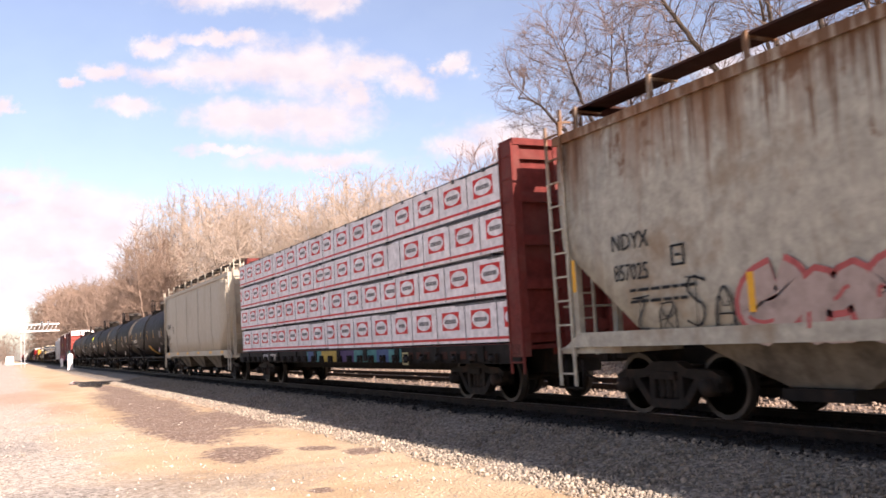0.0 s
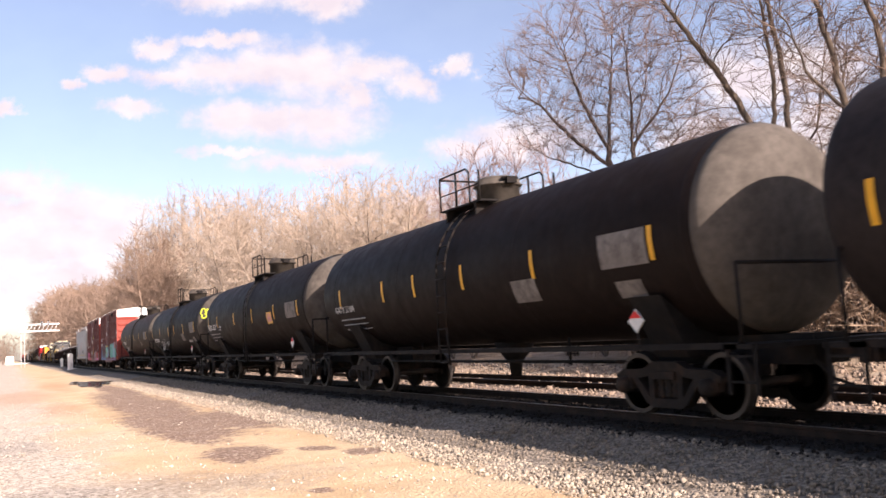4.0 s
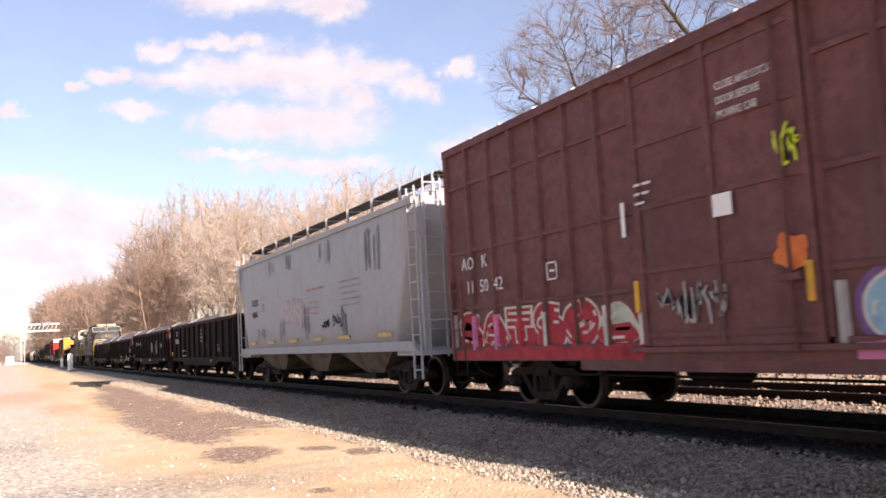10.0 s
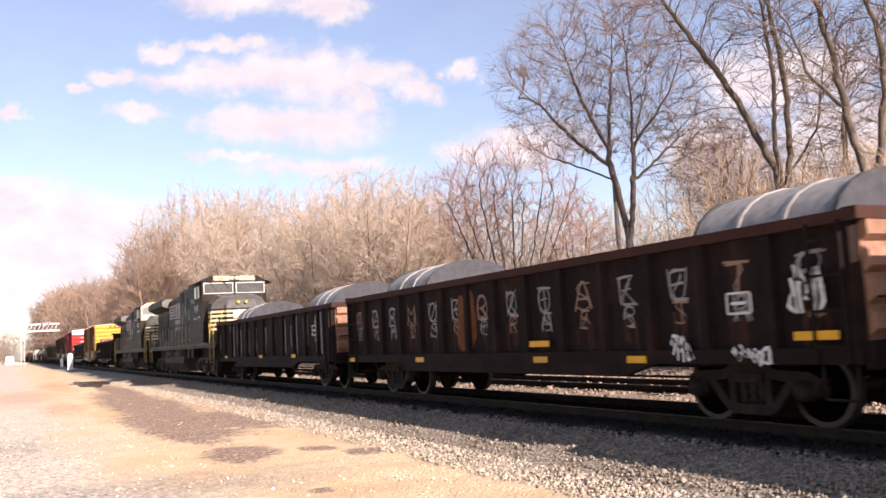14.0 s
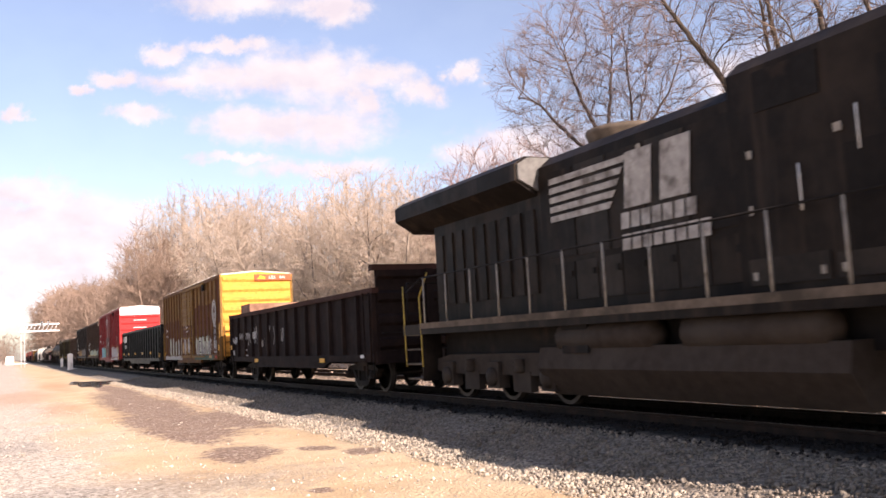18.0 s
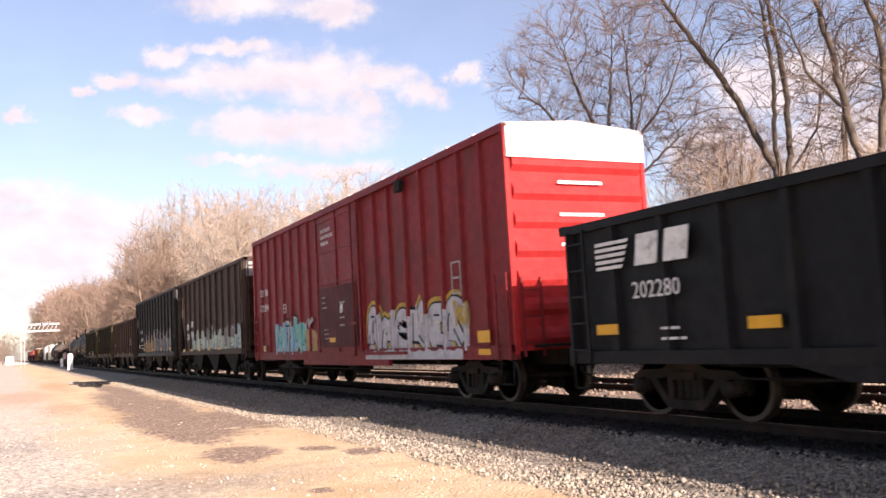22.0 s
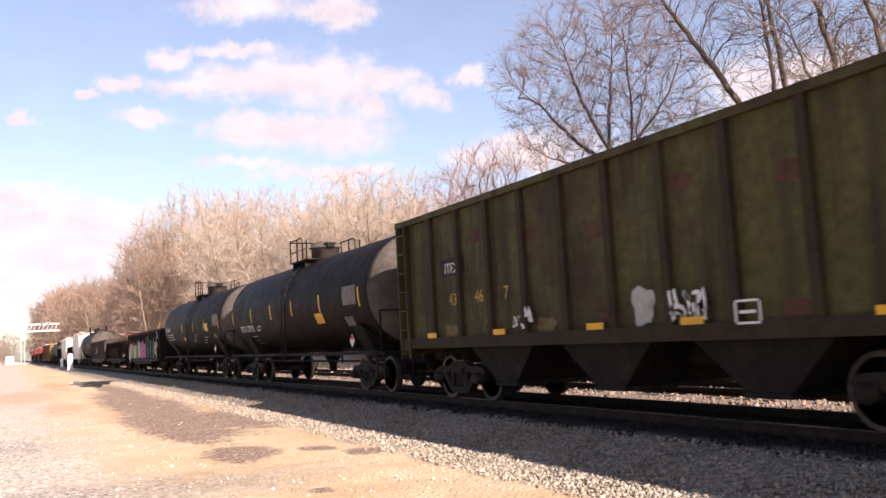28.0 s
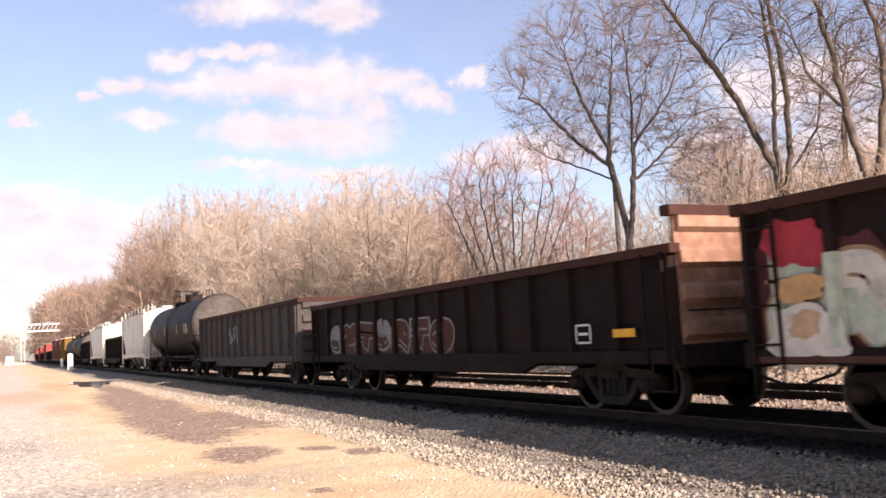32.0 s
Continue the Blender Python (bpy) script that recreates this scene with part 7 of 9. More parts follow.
def shape_pts(rnd, yc, zc, ry, rz, n=34, rough=1.0):
    """A rounded, uneven letter-like outline."""
    a1, a2, a3 = rnd.uniform(0, 6.28), rnd.uniform(0, 6.28), rnd.uniform(0, 6.28)
    k1, k2 = rnd.choice((2, 3, 4)), rnd.choice((5, 6, 7))
    pts = []
    for i in range(n):
        t = 2 * math.pi * i / n
        c, s = math.cos(t), math.sin(t)
        q = (abs(c) ** 3.5 + abs(s) ** 3.5) ** (-1 / 3.5)
        q *= 1 + rough * (0.13 * math.sin(k1 * t + a1) + 0.09 * math.sin(k2 * t + a2) + 0.04 * math.sin(11 * t + a3))
        pts.append((yc + ry * q * c, zc + rz * q * s))
    return pts


def stroke(g, pts, width, x0, x1):
    """A brush stroke along points of (y, z)."""
    left, right = [], []
    for i, (a, b) in enumerate(pts):
        p, q = pts[max(0, i - 1)], pts[min(len(pts) - 1, i + 1)]
        dy, dz = q[0] - p[0], q[1] - p[1]
        l = math.hypot(dy, dz) or 1
        w = width * (0.55 + 0.45 * math.sin(math.pi * (i + 0.5) / len(pts)))
        left.append((a - dz / l * w, b + dy / l * w))
        right.append((a + dz / l * w, b - dy / l * w))
    g.prism(left + right[::-1], "x", x0, x1)


def curve(rnd, yc, zc, ry, rz, n=9):
    a, span = rnd.uniform(0, 6.28), rnd.uniform(2.0, 4.6)
    wy, wz = rnd.uniform(0.5, 1.0), rnd.uniform(0.5, 1.0)
    return [(yc + ry * wy * math.cos(a + span * i / n), zc + rz * wz * math.sin(a + span * i / n * rnd.choice((1, 1)))) for i in range(n + 1)]


def outline_tag(car, x, y0, y1, z0, z1, count, mat, seed):
    """Swollen letter-like outlines drawn in one colour, unfilled."""
    rnd = random.Random(seed)
    step = (y1 - y0) / count
    for i in range(count):
        yc, c, h = y0 + (i + 0.5) * step, (z0 + z1) / 2, (z1 - z0) / 2 * rnd.uniform(0.85, 1.0)
        pts = shape_pts(rnd, yc, c, step * 0.52, h)
        g = Geo()
        for k in range(0, len(pts), 6):
            stroke(g, [pts[(k + q) % len(pts)] for q in range(8)], 0.04, x - 0.006, x - 0.001)
        for k in range(2):
            stroke(g, curve(rnd, yc, c + rnd.uniform(-0.3, 0.3) * h, step * 0.26, h * 0.45), 0.035, x - 0.006, x - 0.001)
        tagged(part("graffiti_outline", g, mat, car), kind="stuff")


# strokes of letter-like shapes in a unit cell
GLYPHS = (
    (((-0.9, -1), (-0.25, 0.95), (0.3, 0.95), (0.9, -1)), ((-0.5, -0.25), (0.6, -0.25))),
    (((0.8, 0.75), (-0.3, 0.95), (-0.8, 0.45), (-0.2, 0.05), (0.6, -0.2), (0.75, -0.7), (0.1, -1), (-0.9, -0.8)),),
    (((0.8, 0.85), (-0.6, 0.9), (-0.75, 0), (-0.65, -0.9), (0.9, -0.95)), ((-0.6, 0.0), (0.5, 0.1))),
    (((-0.7, -1), (-0.7, 0.9), (0.45, 0.9), (0.75, 0.4), (0.3, 0.0), (-0.5, -0.1)), ((-0.05, -0.05), (0.85, -1))),
    (((0.05, 0.95), (-0.8, 0.5), (-0.8, -0.5), (0, -1), (0.8, -0.5), (0.8, 0.45), (0.15, 0.95)),),
    (((-0.7, 1), (-0.7, -1)), ((0.8, 1), (-0.4, 0.05), (0.9, -1))),
    (((-0.9, -1), (-0.75, 0.9), (0, -0.2), (0.75, 0.9), (0.9, -1)),),
    (((-0.8, 0.8), (0.8, 0.85), (-0.7, -0.8), (0.9, -0.9)),),
    (((-0.8, 1), (-0.75, -0.4), (0, -1), (0.75, -0.5), (0.8, 1)),),
    (((-0.95, 0.85), (0.95, 0.85)), ((0.05, 0.85), (-0.05, -1))),
)


def smooth_path(pts):
    """Rounds a path by cutting its corners once."""
    out = [pts[0]]
    for p, q in zip(pts, pts[1:]):
        out += [(p[0] * 0.75 + q[0] * 0.25, p[1] * 0.75 + q[1] * 0.25), (p[0] * 0.25 + q[0] * 0.75, p[1] * 0.25 + q[1] * 0.75)]
    return out + [pts[-1]]


def ribbon(g, pts, width, x):
    """A flat band of paint along points of (y, z)."""
    n0 = len(g.v)
    for i, (a, b) in enumerate(pts):
        p, q = pts[max(0, i - 1)], pts[min(len(pts) - 1, i + 1)]
        dy, dz = q[0] - p[0], q[1] - p[1]
        l = math.hypot(dy, dz) or 1
        g.v += [(x, a - dz / l * width, b + dy / l * width), (x, a + dz / l * width, b - dy / l * width)]
    for i in range(len(pts) - 1):
        g.face([n0 + 2 * i, n0 + 2 * i + 1, n0 + 2 * i + 3, n0 + 2 * i + 2])


def graffiti(car, x, y0, y1, z0, z1, count, fills, outline=INK, glow=None, hilite=CREAM, seed=1, strokes=3, mass=None, edge=0.045):
    """A row of fat sprayed letter-like shapes with outline, shading and highlights; no word."""
    rnd = random.Random(seed)
    step = (y1 - y0) / count
    last = None
    g = Geo()
    n = int((y1 - y0) / 0.11)
    bump = [rnd.uniform(0.08, 0.30) for _ in range(count + 2)]
    for k in range(n + 1):
        q = k / n * count
        lift_ = bump[int(q)] + (bump[int(q) + 1] - bump[int(q)]) * (q % 1) + 0.05 * math.sin(2.3 * k) + 0.16 * abs(q % 1 - 0.5)
        yy = y0 + (y1 - y0) * k / n
        g.v += [(x - 0.0015, yy, z0 + rnd.uniform(-0.03, 0.05)), (x - 0.0015, yy, z1 - lift_ * (z1 - z0))]
    for k in range(n):
        g.face([2 * k, 2 * k + 1, 2 * k + 3, 2 * k + 2])
    part("graffiti_backing", g, mass or (fills[0] if outline is INK else fills[-1]), car)
    for i in range(count):
        yc = y0 + (i + 0.5) * step
        h = (z1 - z0) / 2 * rnd.uniform(0.84, 1.0)
        c = z0 + h + rnd.uniform(0, 0.1)
        ry = step * 0.55
        pick = rnd.choice([k for k in range(len(GLYPHS)) if k != last])
        last = pick
        lean, flare = rnd.uniform(-0.12, 0.12), rnd.uniform(0.9, 1.1)
        fat = min(0.42 * min(ry, h), 0.27) * rnd.uniform(0.9, 1.15)
        paths = []
        for s in GLYPHS[pick]:
            pts = [(-(a * (ry - fat * 0.6) * (flare if b < 0 else 1) + lean * b * ry), b * (h - fat)) for a, b in s]
            pts = [(yc + a + rnd.uniform(-0.03, 0.03), c + b + rnd.uniform(-0.04, 0.04)) for a, b in pts]
            paths.append(smooth_path(smooth_path(pts)) if len(pts) > 2 else smooth_path(pts))
        lay = x - 0.0015 * (i % 2)
        fill = fills[(i + rnd.randint(0, 1)) % len(fills)]

        def layer(name, mat, parent, grow_by, depth, label=""):
            g = Geo()
            for k, p in enumerate(paths):
                ends = [(p[0][0] + (p[0][0] - p[1][0]) * 0.4, p[0][1] + (p[0][1] - p[1][1]) * 0.4)] + p + [(p[-1][0] + (p[-1][0] - p[-2][0]) * 0.4, p[-1][1] + (p[-1][1] - p[-2][1]) * 0.4)] if grow_by else p
                ribbon(g, ends, fat + grow_by, lay - depth - 0.0007 * k)
            return part(name, g, mat, parent, label)

        if glow:
            layer("graffiti_glow", glow, car, 0.14, 0.003)
        body = layer("graffiti_outline", outline, car, edge, 0.006, "outlined graffiti shape")
        layer("graffiti_fill", fill, body, 0.0, 0.010)
        low = fills[-1]
        if low is not fill:
            g = Geo()
            for p in paths:
                cut = [q for q in p if q[1] < c - 0.15 * h + 0.1 * math.sin(5 * q[0])]
                if len(cut) > 2:
                    ribbon(g, cut, fat * 0.85, lay - 0.0135)
            if g.v:
                part("graffiti_shade", g, low, body)
        g = Geo()
        for k in range(strokes):
            p = rnd.choice(paths)
            j = rnd.randrange(0, max(1, len(p) - 3))
            ribbon(g, [(a + fat * 0.35, b - fat * 0.3) for a, b in p[j:j + 4]], 0.022, lay - 0.016)
        tagged(part("graffiti_stroke", g, outline, body), kind="stuff")
        if hilite:
            g = Geo()
            for k in range(3):
                p = rnd.choice(paths)
                j = rnd.randrange(0, max(1, len(p) - 2))
                ribbon(g, [(a - fat * 0.5, b + fat * 0.45) for a, b in p[j:j + 3]], 0.026, lay - 0.018)
            tagged(part("graffiti_highlight", g, hilite, body), kind="stuff")


def glyph_tag(car, x, yc, zc, ry, h, mat, seed, width=0.022):
    """One thin letter-like mark, drawn twice with a small shift."""
    rnd = random.Random(seed)
    g = Geo()
    for rep_ in range(3):
        for s in GLYPHS[rnd.randrange(len(GLYPHS))]:
            pts = [(yc - a * ry + rnd.uniform(-0.03, 0.03), zc + b * h * rnd.uniform(0.85, 1.05)) for a, b in s]
            ribbon(g, smooth_path(pts), width * (1 if rep_ == 0 else 0.7), x - 0.002 - 0.0007 * rep_)
    return tagged(part("graffiti_scrawl", g, mat, car), kind="stuff")


def wash(car, x, y0, y1, z0, z1, mat, seed, n=7):
    """Upright runs of thin paint down a panel."""
    rnd = random.Random(seed)
    g = Geo()
    for k in range(n):
        y = rnd.uniform(y0, y1)
        top, low = z1 - rnd.uniform(0, 0.25) * (z1 - z0), z0 + rnd.uniform(0, 0.4) * (z1 - z0)
        ribbon(g, [(y, top), (y + rnd.uniform(-0.03, 0.03), (top + low) / 2), (y + rnd.uniform(-0.03, 0.03), low)], rnd.uniform(0.012, 0.05), x - 0.002 - 0.0005 * k)
    return tagged(part("graffiti_wash", g, mat, car), kind="stuff")


def scrawl(car, x, y0, y1, z0, z1, mat, seed=1, n=7, width=0.025):
    """Thin sprayed scribble, no readable word."""
    rnd = random.Random(seed)
    g = Geo()
    for k in range(n):
        yc = y0 + (y1 - y0) * (k + 0.5) / n
        ry, rz = abs(y1 - y0) / n * 0.75, (z1 - z0) / 2
        pts = [(yc + ry * math.sin(2.1 * i + seed) * rnd.uniform(0.4, 1), (z0 + z1) / 2 + rz * rnd.uniform(-1, 1)) for i in range(4)]
        fine = []
        for p, q in zip(pts, pts[1:]):
            for t in (0, 0.33, 0.66):
                fine.append((p[0] + (q[0] - p[0]) * t + 0.03 * math.sin(9 * t), p[1] + (q[1] - p[1]) * t))
        stroke(g, fine + [pts[-1]], width, x - 0.006, x - 0.001)
    return tagged(part("graffiti_scrawl", g, mat, car, "thin sprayed scribble"), kind="stuff")


def post_paint(car, ys, x, z0, z1, mats, seed):
    """Spray paint that also covers the proud side posts, front and flanks."""
    rnd = random.Random(seed)
    front, foot, deep = {"boxcar": (0.043, 0.064, 0.062), "gondola_car": (0.064, 0.094, 0.085)}.get(car.name.split(".")[0], (0.073, 0.074, 0.09))
    for y in ys:
        lo, hi = z0 + rnd.uniform(0, 0.08), z1 - rnd.uniform(0.0, 0.25)
        pts = [(x + deep, y - foot), (x - 0.004, y - front), (x - 0.004, y + front), (x + deep, y + foot)]
        part("graffiti_patch", Geo().prism(pts, "z", lo, hi), rnd.choice(mats), car)


def blotch(car, x, y0, y1, z0, z1, mat, seed, n=40, name="paint_patch", label=""):
    """A patch of paint with an uneven edge; a long one becomes a ragged band."""
    rnd = random.Random(seed)
    if y1 - y0 > 3:
        k = int((y1 - y0) / 0.2)
        top = [(y1 - (y1 - y0) * i / k, z1 - rnd.uniform(0, 0.3) * (z1 - z0)) for i in range(k + 1)]
        pts = [(y0, z0), (y1, z0)] + top
    else:
        pts = shape_pts(rnd, (y0 + y1) / 2, (z0 + z1) / 2, abs(y1 - y0) / 2, (z1 - z0) / 2, n, 0.9)
    return part(name, Geo().prism(pts, "x", x - 0.005, x - 0.001), mat, car, label)


def frame_mark(car, x, y0, y1, z0, z1, mat=M_LETTER, t=0.03):
    """Outlined data square."""
    a, b = min(y0, y1), max(y0, y1)
    g = Geo()
    for q in ((a, b, z1 - t, z1), (a, b, z0, z0 + t), (a, a + t, z0, z1), (b - t, b, z0, z1)):
        g.box(x - 0.006, x - 0.001, *q)
    g.box(x - 0.006, x - 0.001, a + 0.08, b - 0.08, (z0 + z1) / 2 - 0.02, (z0 + z1) / 2 + 0.02)
    return part("data_square", g, mat, car)


def reflectors(car, x, ys, z, w=0.45, h=0.11, mat=M_YELLOW):
    for y in ys:
        plate(car, "reflector", x, y - w / 2, y + w / 2, z - h / 2, z + h / 2, mat, "yellow reflector strip", 0.012)


def tank_marks(car, strips, plates=(), text=None, length=15.5):
    for y in strips:
        on_tank(car, "reflector", y - 0.05, y + 0.05, 2.23, 2.72, M_YELLOW, "upright yellow reflector strip")
    for y0, y1, z0, z1, m in plates:
        on_tank(car, "side_plate", y0, y1, z0, z1, m)
    if text:
        t, y, z, s, sq = text
        tank_text(car, t, s, y, z, sq)
        for k in range(3):
            g = Geo()
            rnd = random.Random(k)
            z1 = z - 0.2 - 0.13 * k
            xx = -math.sqrt(car["r"] ** 2 - (z1 - car["axis"]) ** 2)
            yy = y - 0.15
            while yy > y - 1.9:
                d = rnd.uniform(0.08, 0.2)
                g.box(xx - 0.016, xx - 0.002, yy - d, yy, z1, z1 + 0.06)
                yy -= d + 0.06
            part("small_lettering", g, DUSTW, car)


def placard(car, y, z):
    """Diamond hazard plate on a small holder."""
    h = plate(car, "placard_holder", -1.50, y - 0.02, y + 0.02, 1.0, z, M_UNDER)
    part("placard", Geo().prism([(y - 0.17, z), (y, z + 0.17), (y + 0.17, z), (y, z - 0.17)], "x", -1.53, -1.51), M_LETTER, h, "white and red diamond placard")
    part("placard_mark", Geo().prism([(y - 0.13, z + 0.04), (y, z + 0.15), (y + 0.13, z + 0.04)], "x", -1.537, -1.53), M_RED, h)


MARKS = ("lettering", "small_lettering", "reflector", "white_notice", "data_square", "paint_patch", "emblem_stripe", "emblem_block", "side_plate", "white_base")


def settle(car, dy):
    """Moves the marks painted on a car along its side."""
    for ob in car.children:
        kind = ob.name.split(".")[0]
        if kind in MARKS or kind.startswith("graffiti"):
            ob.location.y += dy


# ---------- the train, car by car ----------
c = covered_hopper(-252.2, 17.2, 4.45, "rust-streaked grey covered hopper with red outlined graffiti", M_HOPGREY, walk_mat=M_CHORD)
stencil(c, "NDYX", 0.34, -1.60, 15.66, 2.42, M_BLACKLET, 0.85)
stencil(c, "857025", 0.34, -1.60, 15.64, 1.98, M_BLACKLET, 0.75)
frame_mark(c, -1.60, 14.15, 14.4, 2.1, 2.38, M_BLACKLET)
bars(c, -1.60, 15.3, 1.85, 2, 1.4, 0.07, 0.16, M_BLACKLET)
PINKISH = paint("faded_pink_fill", (0.37, 0.285, 0.25))
graffiti(c, -1.595, 5.2, 13.2, 1.04, 1.98, 9, [PINKISH], paint("faded_red_outline", (0.40, 0.10, 0.095)), None, None, 4, 2, PINKISH, 0.075)
for k, (y, z, h) in enumerate(((15.1, 1.5, 0.28), (14.55, 1.42, 0.24), (14.0, 1.62, 0.36), (13.5, 1.5, 0.3))):
    glyph_tag(c, -1.598, y, z, 0.2, h, INK, 40 + k, 0.011)
plate(c, "reflector", -1.60, 13.0, 13.1, 1.42, 1.9, M_YELLOW, "yellow reflector strip", 0.012)
plate(c, "reflector", -1.60, 16.6, 16.68, 1.9, 2.4, M_YELLOW, "yellow reflector strip", 0.012)
centerbeam(-233.6, 20.9)

c = covered_hopper(-211.6, 16.45, 4.42, "clean tan covered hopper with round-sided body", M_HOPTAN)
stencil(c, "NAHX", 0.36, -1.60, 15.38, 2.55, M_BLACKLET, 1.0)
stencil(c, "61630", 0.36, -1.60, 15.2, 1.95, M_BLACKLET, 0.85)
frame_mark(c, -1.60, 13.38, 13.62, 2.3, 2.62, M_BLACKLET)
bars(c, -1.60, 15.0, 1.75, 2, 0.9, 0.04, 0.12, WORN)
reflectors(c, -1.61, (15.0, 12.2, 9.4, 6.6, 3.8, 1.5), 1.19)
for y in (12.6, 9.6, 6.6, 3.6):
    pts = [(y, 4.2), (y + 0.02, 3.0), (y + 0.1, 2.2), (y - 0.35, 1.35)]
    g = Geo()
    stroke(g, pts, 0.035, -1.589, -1.583)
    part("panel_seam", g, paint("seam_tan", (0.33, 0.29, 0.225)), c)

tp = surface("dusty_placard", (0.17, 0.15, 0.135), 0.7, 0, (0.09, 0.078, 0.07), 0.4, 4)
c = tank_car(-194.3, 15.8, "dark grey tank car with a slanting yellow panel", M_TANK2)
tank_marks(c, (15.2, 12.74, 10.29, 7.24, 4.42, 1.2), ((7.5, 8.4, 1.22, 1.78, M_YELLOW), (1.5, 2.3, 2.2, 2.6, tp), (2.2, 2.8, 1.65, 1.9, tp)), ("GATX 225981", 14.75, 2.08, 0.30, 1.0))
frame_mark(c, -1.47, 12.24, 12.52, 2.1, 2.36, DUSTW)
placard(c, 1.8, 1.45)
c = tank_car(-177.2, 15.8, "black tank car with pale placards", M_TANK)
tank_marks(c, (14.4, 11.4, 9.6, 7.3, 4.7, 1.6), ((1.7, 2.8, 2.2, 2.72, tp), (4.7, 5.5, 1.85, 2.24, tp), (2.0, 2.6, 1.75, 2.0, tp)), ("GATX 31104", 14.9, 2.1, 0.26, 1.0))
placard(c, 2.0, 1.4)
c = tank_car(-160.3, 15.6, "black tank car with white lettering", M_TANK)
tank_marks(c, (15.0, 13.2, 10.1, 7.2, 4.2, 1.5), ((4.5, 5.15, 2.1, 2.5, M_YELLOW), (4.58, 5.07, 2.15, 2.45, surface("pink_notice", (0.55, 0.25, 0.24), 0.6)), (1.7, 2.8, 2.2, 2.7, tp)), ("FHRX 30317", 15.2, 2.15, 0.36, 0.95))
frame_mark(c, -1.46, 12.7, 12.98, 2.12, 2.4)
placard(c, 2.0, 1.4)
c = tank_car(-143.2, 15.6, "black tank car with a lime-yellow scrawl on its head", M_TANK)
tank_marks(c, (15.44, 12.34, 9.3, 7.35, 4.6, 1.6), ((1.75, 2.8, 2.2, 2.72, tp), (4.7, 5.45, 1.85, 2.23, tp), (2.0, 2.55, 1.75, 1.99, tp), (3.0, 3.9, 1.75, 1.86, DUSTW)), ("FHRX 30629", 14.9, 1.92, 0.34, 0.98))
frame_mark(c, -1.36, 12.52, 12.82, 1.92, 2.2)
g = Geo()
rnd_s = random.Random(9)
def head_y(x, z):
    rim = min(1.0, math.hypot(x, z - 2.6) / 1.5) ** (1 / 0.55)
    return 0.26 + 0.70 * (1 - math.sqrt(max(0.0, 1 - rim * rim)))


for k in range(6):
    cx, cz, rx, rz = -1.2 + 0.17 * k, 3.05 + rnd_s.uniform(-0.06, 0.06), 0.11, rnd_s.uniform(0.2, 0.3)
    a0, sp = rnd_s.uniform(0, 6.28), rnd_s.uniform(3.6, 5.6)
    ring = [(cx + rx * math.cos(a0 + sp * i / 10) + 0.05 * math.sin(3 * i), cz + rz * math.sin(a0 + sp * i / 10)) for i in range(11)]
    for p, q in zip(ring, ring[1:]):
        g.tube((p[0], head_y(*p) - 0.04, p[1]), (q[0], head_y(*q) - 0.04, q[1]), 0.03, 5)
part("graffiti_scrawl", g, LIME, c, "lime-yellow sprayed scribble")
for k in range(3):
    part("small_lettering", Geo().box(-0.2, 0.35, 0.22, 0.245, 2.92 - 0.12 * k, 2.99 - 0.12 * k), DUSTW if k else M_LETTER, c)
outline_tag(c, -1.40, 10.95, 11.8, 1.45, 2.2, 1, DUSTW, 8)
scrawl(c, -1.38, 10.9, 11.7, 1.4, 1.75, DUSTW, 21, 4)
scrawl(c, -1.38, 9.6, 10.8, 1.6, 1.95, DUSTW, 22, 7)
placard(c, 2.0, 1.4)
c = tank_car(-126.4, 16.2, "dusty brown-black tank car with yellow reflector strips", M_TANKBRN)
tank_marks(c, (15.4, 12.8, 10.4, 8.0, 5.2, 1.6), ((1.8, 2.9, 2.2, 2.72, tp), (4.4, 5.0, 1.85, 2.1, tp)), ("TAEX 2175", 14.6, 2.05, 0.34, 0.9))
me = letters("TAEX", 0.2).copy()
me.materials.append(M_LETTER)
ob = part("lettering", me, None, c)
ob.matrix_local = Matrix.Translation((0.42, 0.22, 2.62)) @ Matrix.Rotation(math.pi / 2, 4, "X")
g = Geo()
for k in range(3):
    g.box(0.45, 0.98, 0.215, 0.225, 2.5 - 0.11 * k, 2.56 - 0.11 * k)
part("small_lettering", g, DUSTW, c)
scrawl(c, -1.43, 11.0, 12.6, 1.4, 1.9, DUSTW, 25, 5)
placard(c, 1.9, 1.4)

c = boxcar(-108.0, 14.5, 5.02, "boxcar", "brown ribbed boxcar with teal and blue graffiti", M_BOXBROWN, M_ROOF, M_BOXEND, 7, band=M_WHITE, lines=(2.85, 4.2))
X = -1.515
MIXBLUE = paint("dull_blue", (0.13, 0.21, 0.30))
graffiti(c, X, 8.9, 14.2, 0.98, 2.55, 4, [TEAL, TEAL, MIXBLUE], INK, GOLD, CREAM, 31, 3, TEAL)
graffiti(c, -1.645, 7.0, 8.6, 1.1, 2.15, 1, [TEAL, paint("pale_teal", (0.22, 0.40, 0.34))], INK, GOLD, None, 33, 2)
graffiti(c, X, 0.3, 5.6, 0.95, 2.5, 5, [SKYB, CREAM, DUSTW], BLUE, None, CREAM, 35, 4, PURPLE, 0.08)
graffiti(c, -1.645, 5.85, 7.15, 1.05, 2.15, 2, [DUSTW, SKYB], BLUE, None, CREAM, 36, 3, PURPLE, 0.07)
post_paint(c, [0.08 + (5.62 - 0.08) * i / 7 for i in range(8)] + [8.93 + 0.784 * i for i in range(8)], -1.58, 1.0, 2.4, [TEAL, BLUE, TEAL, SKYB, BLUE], 6)
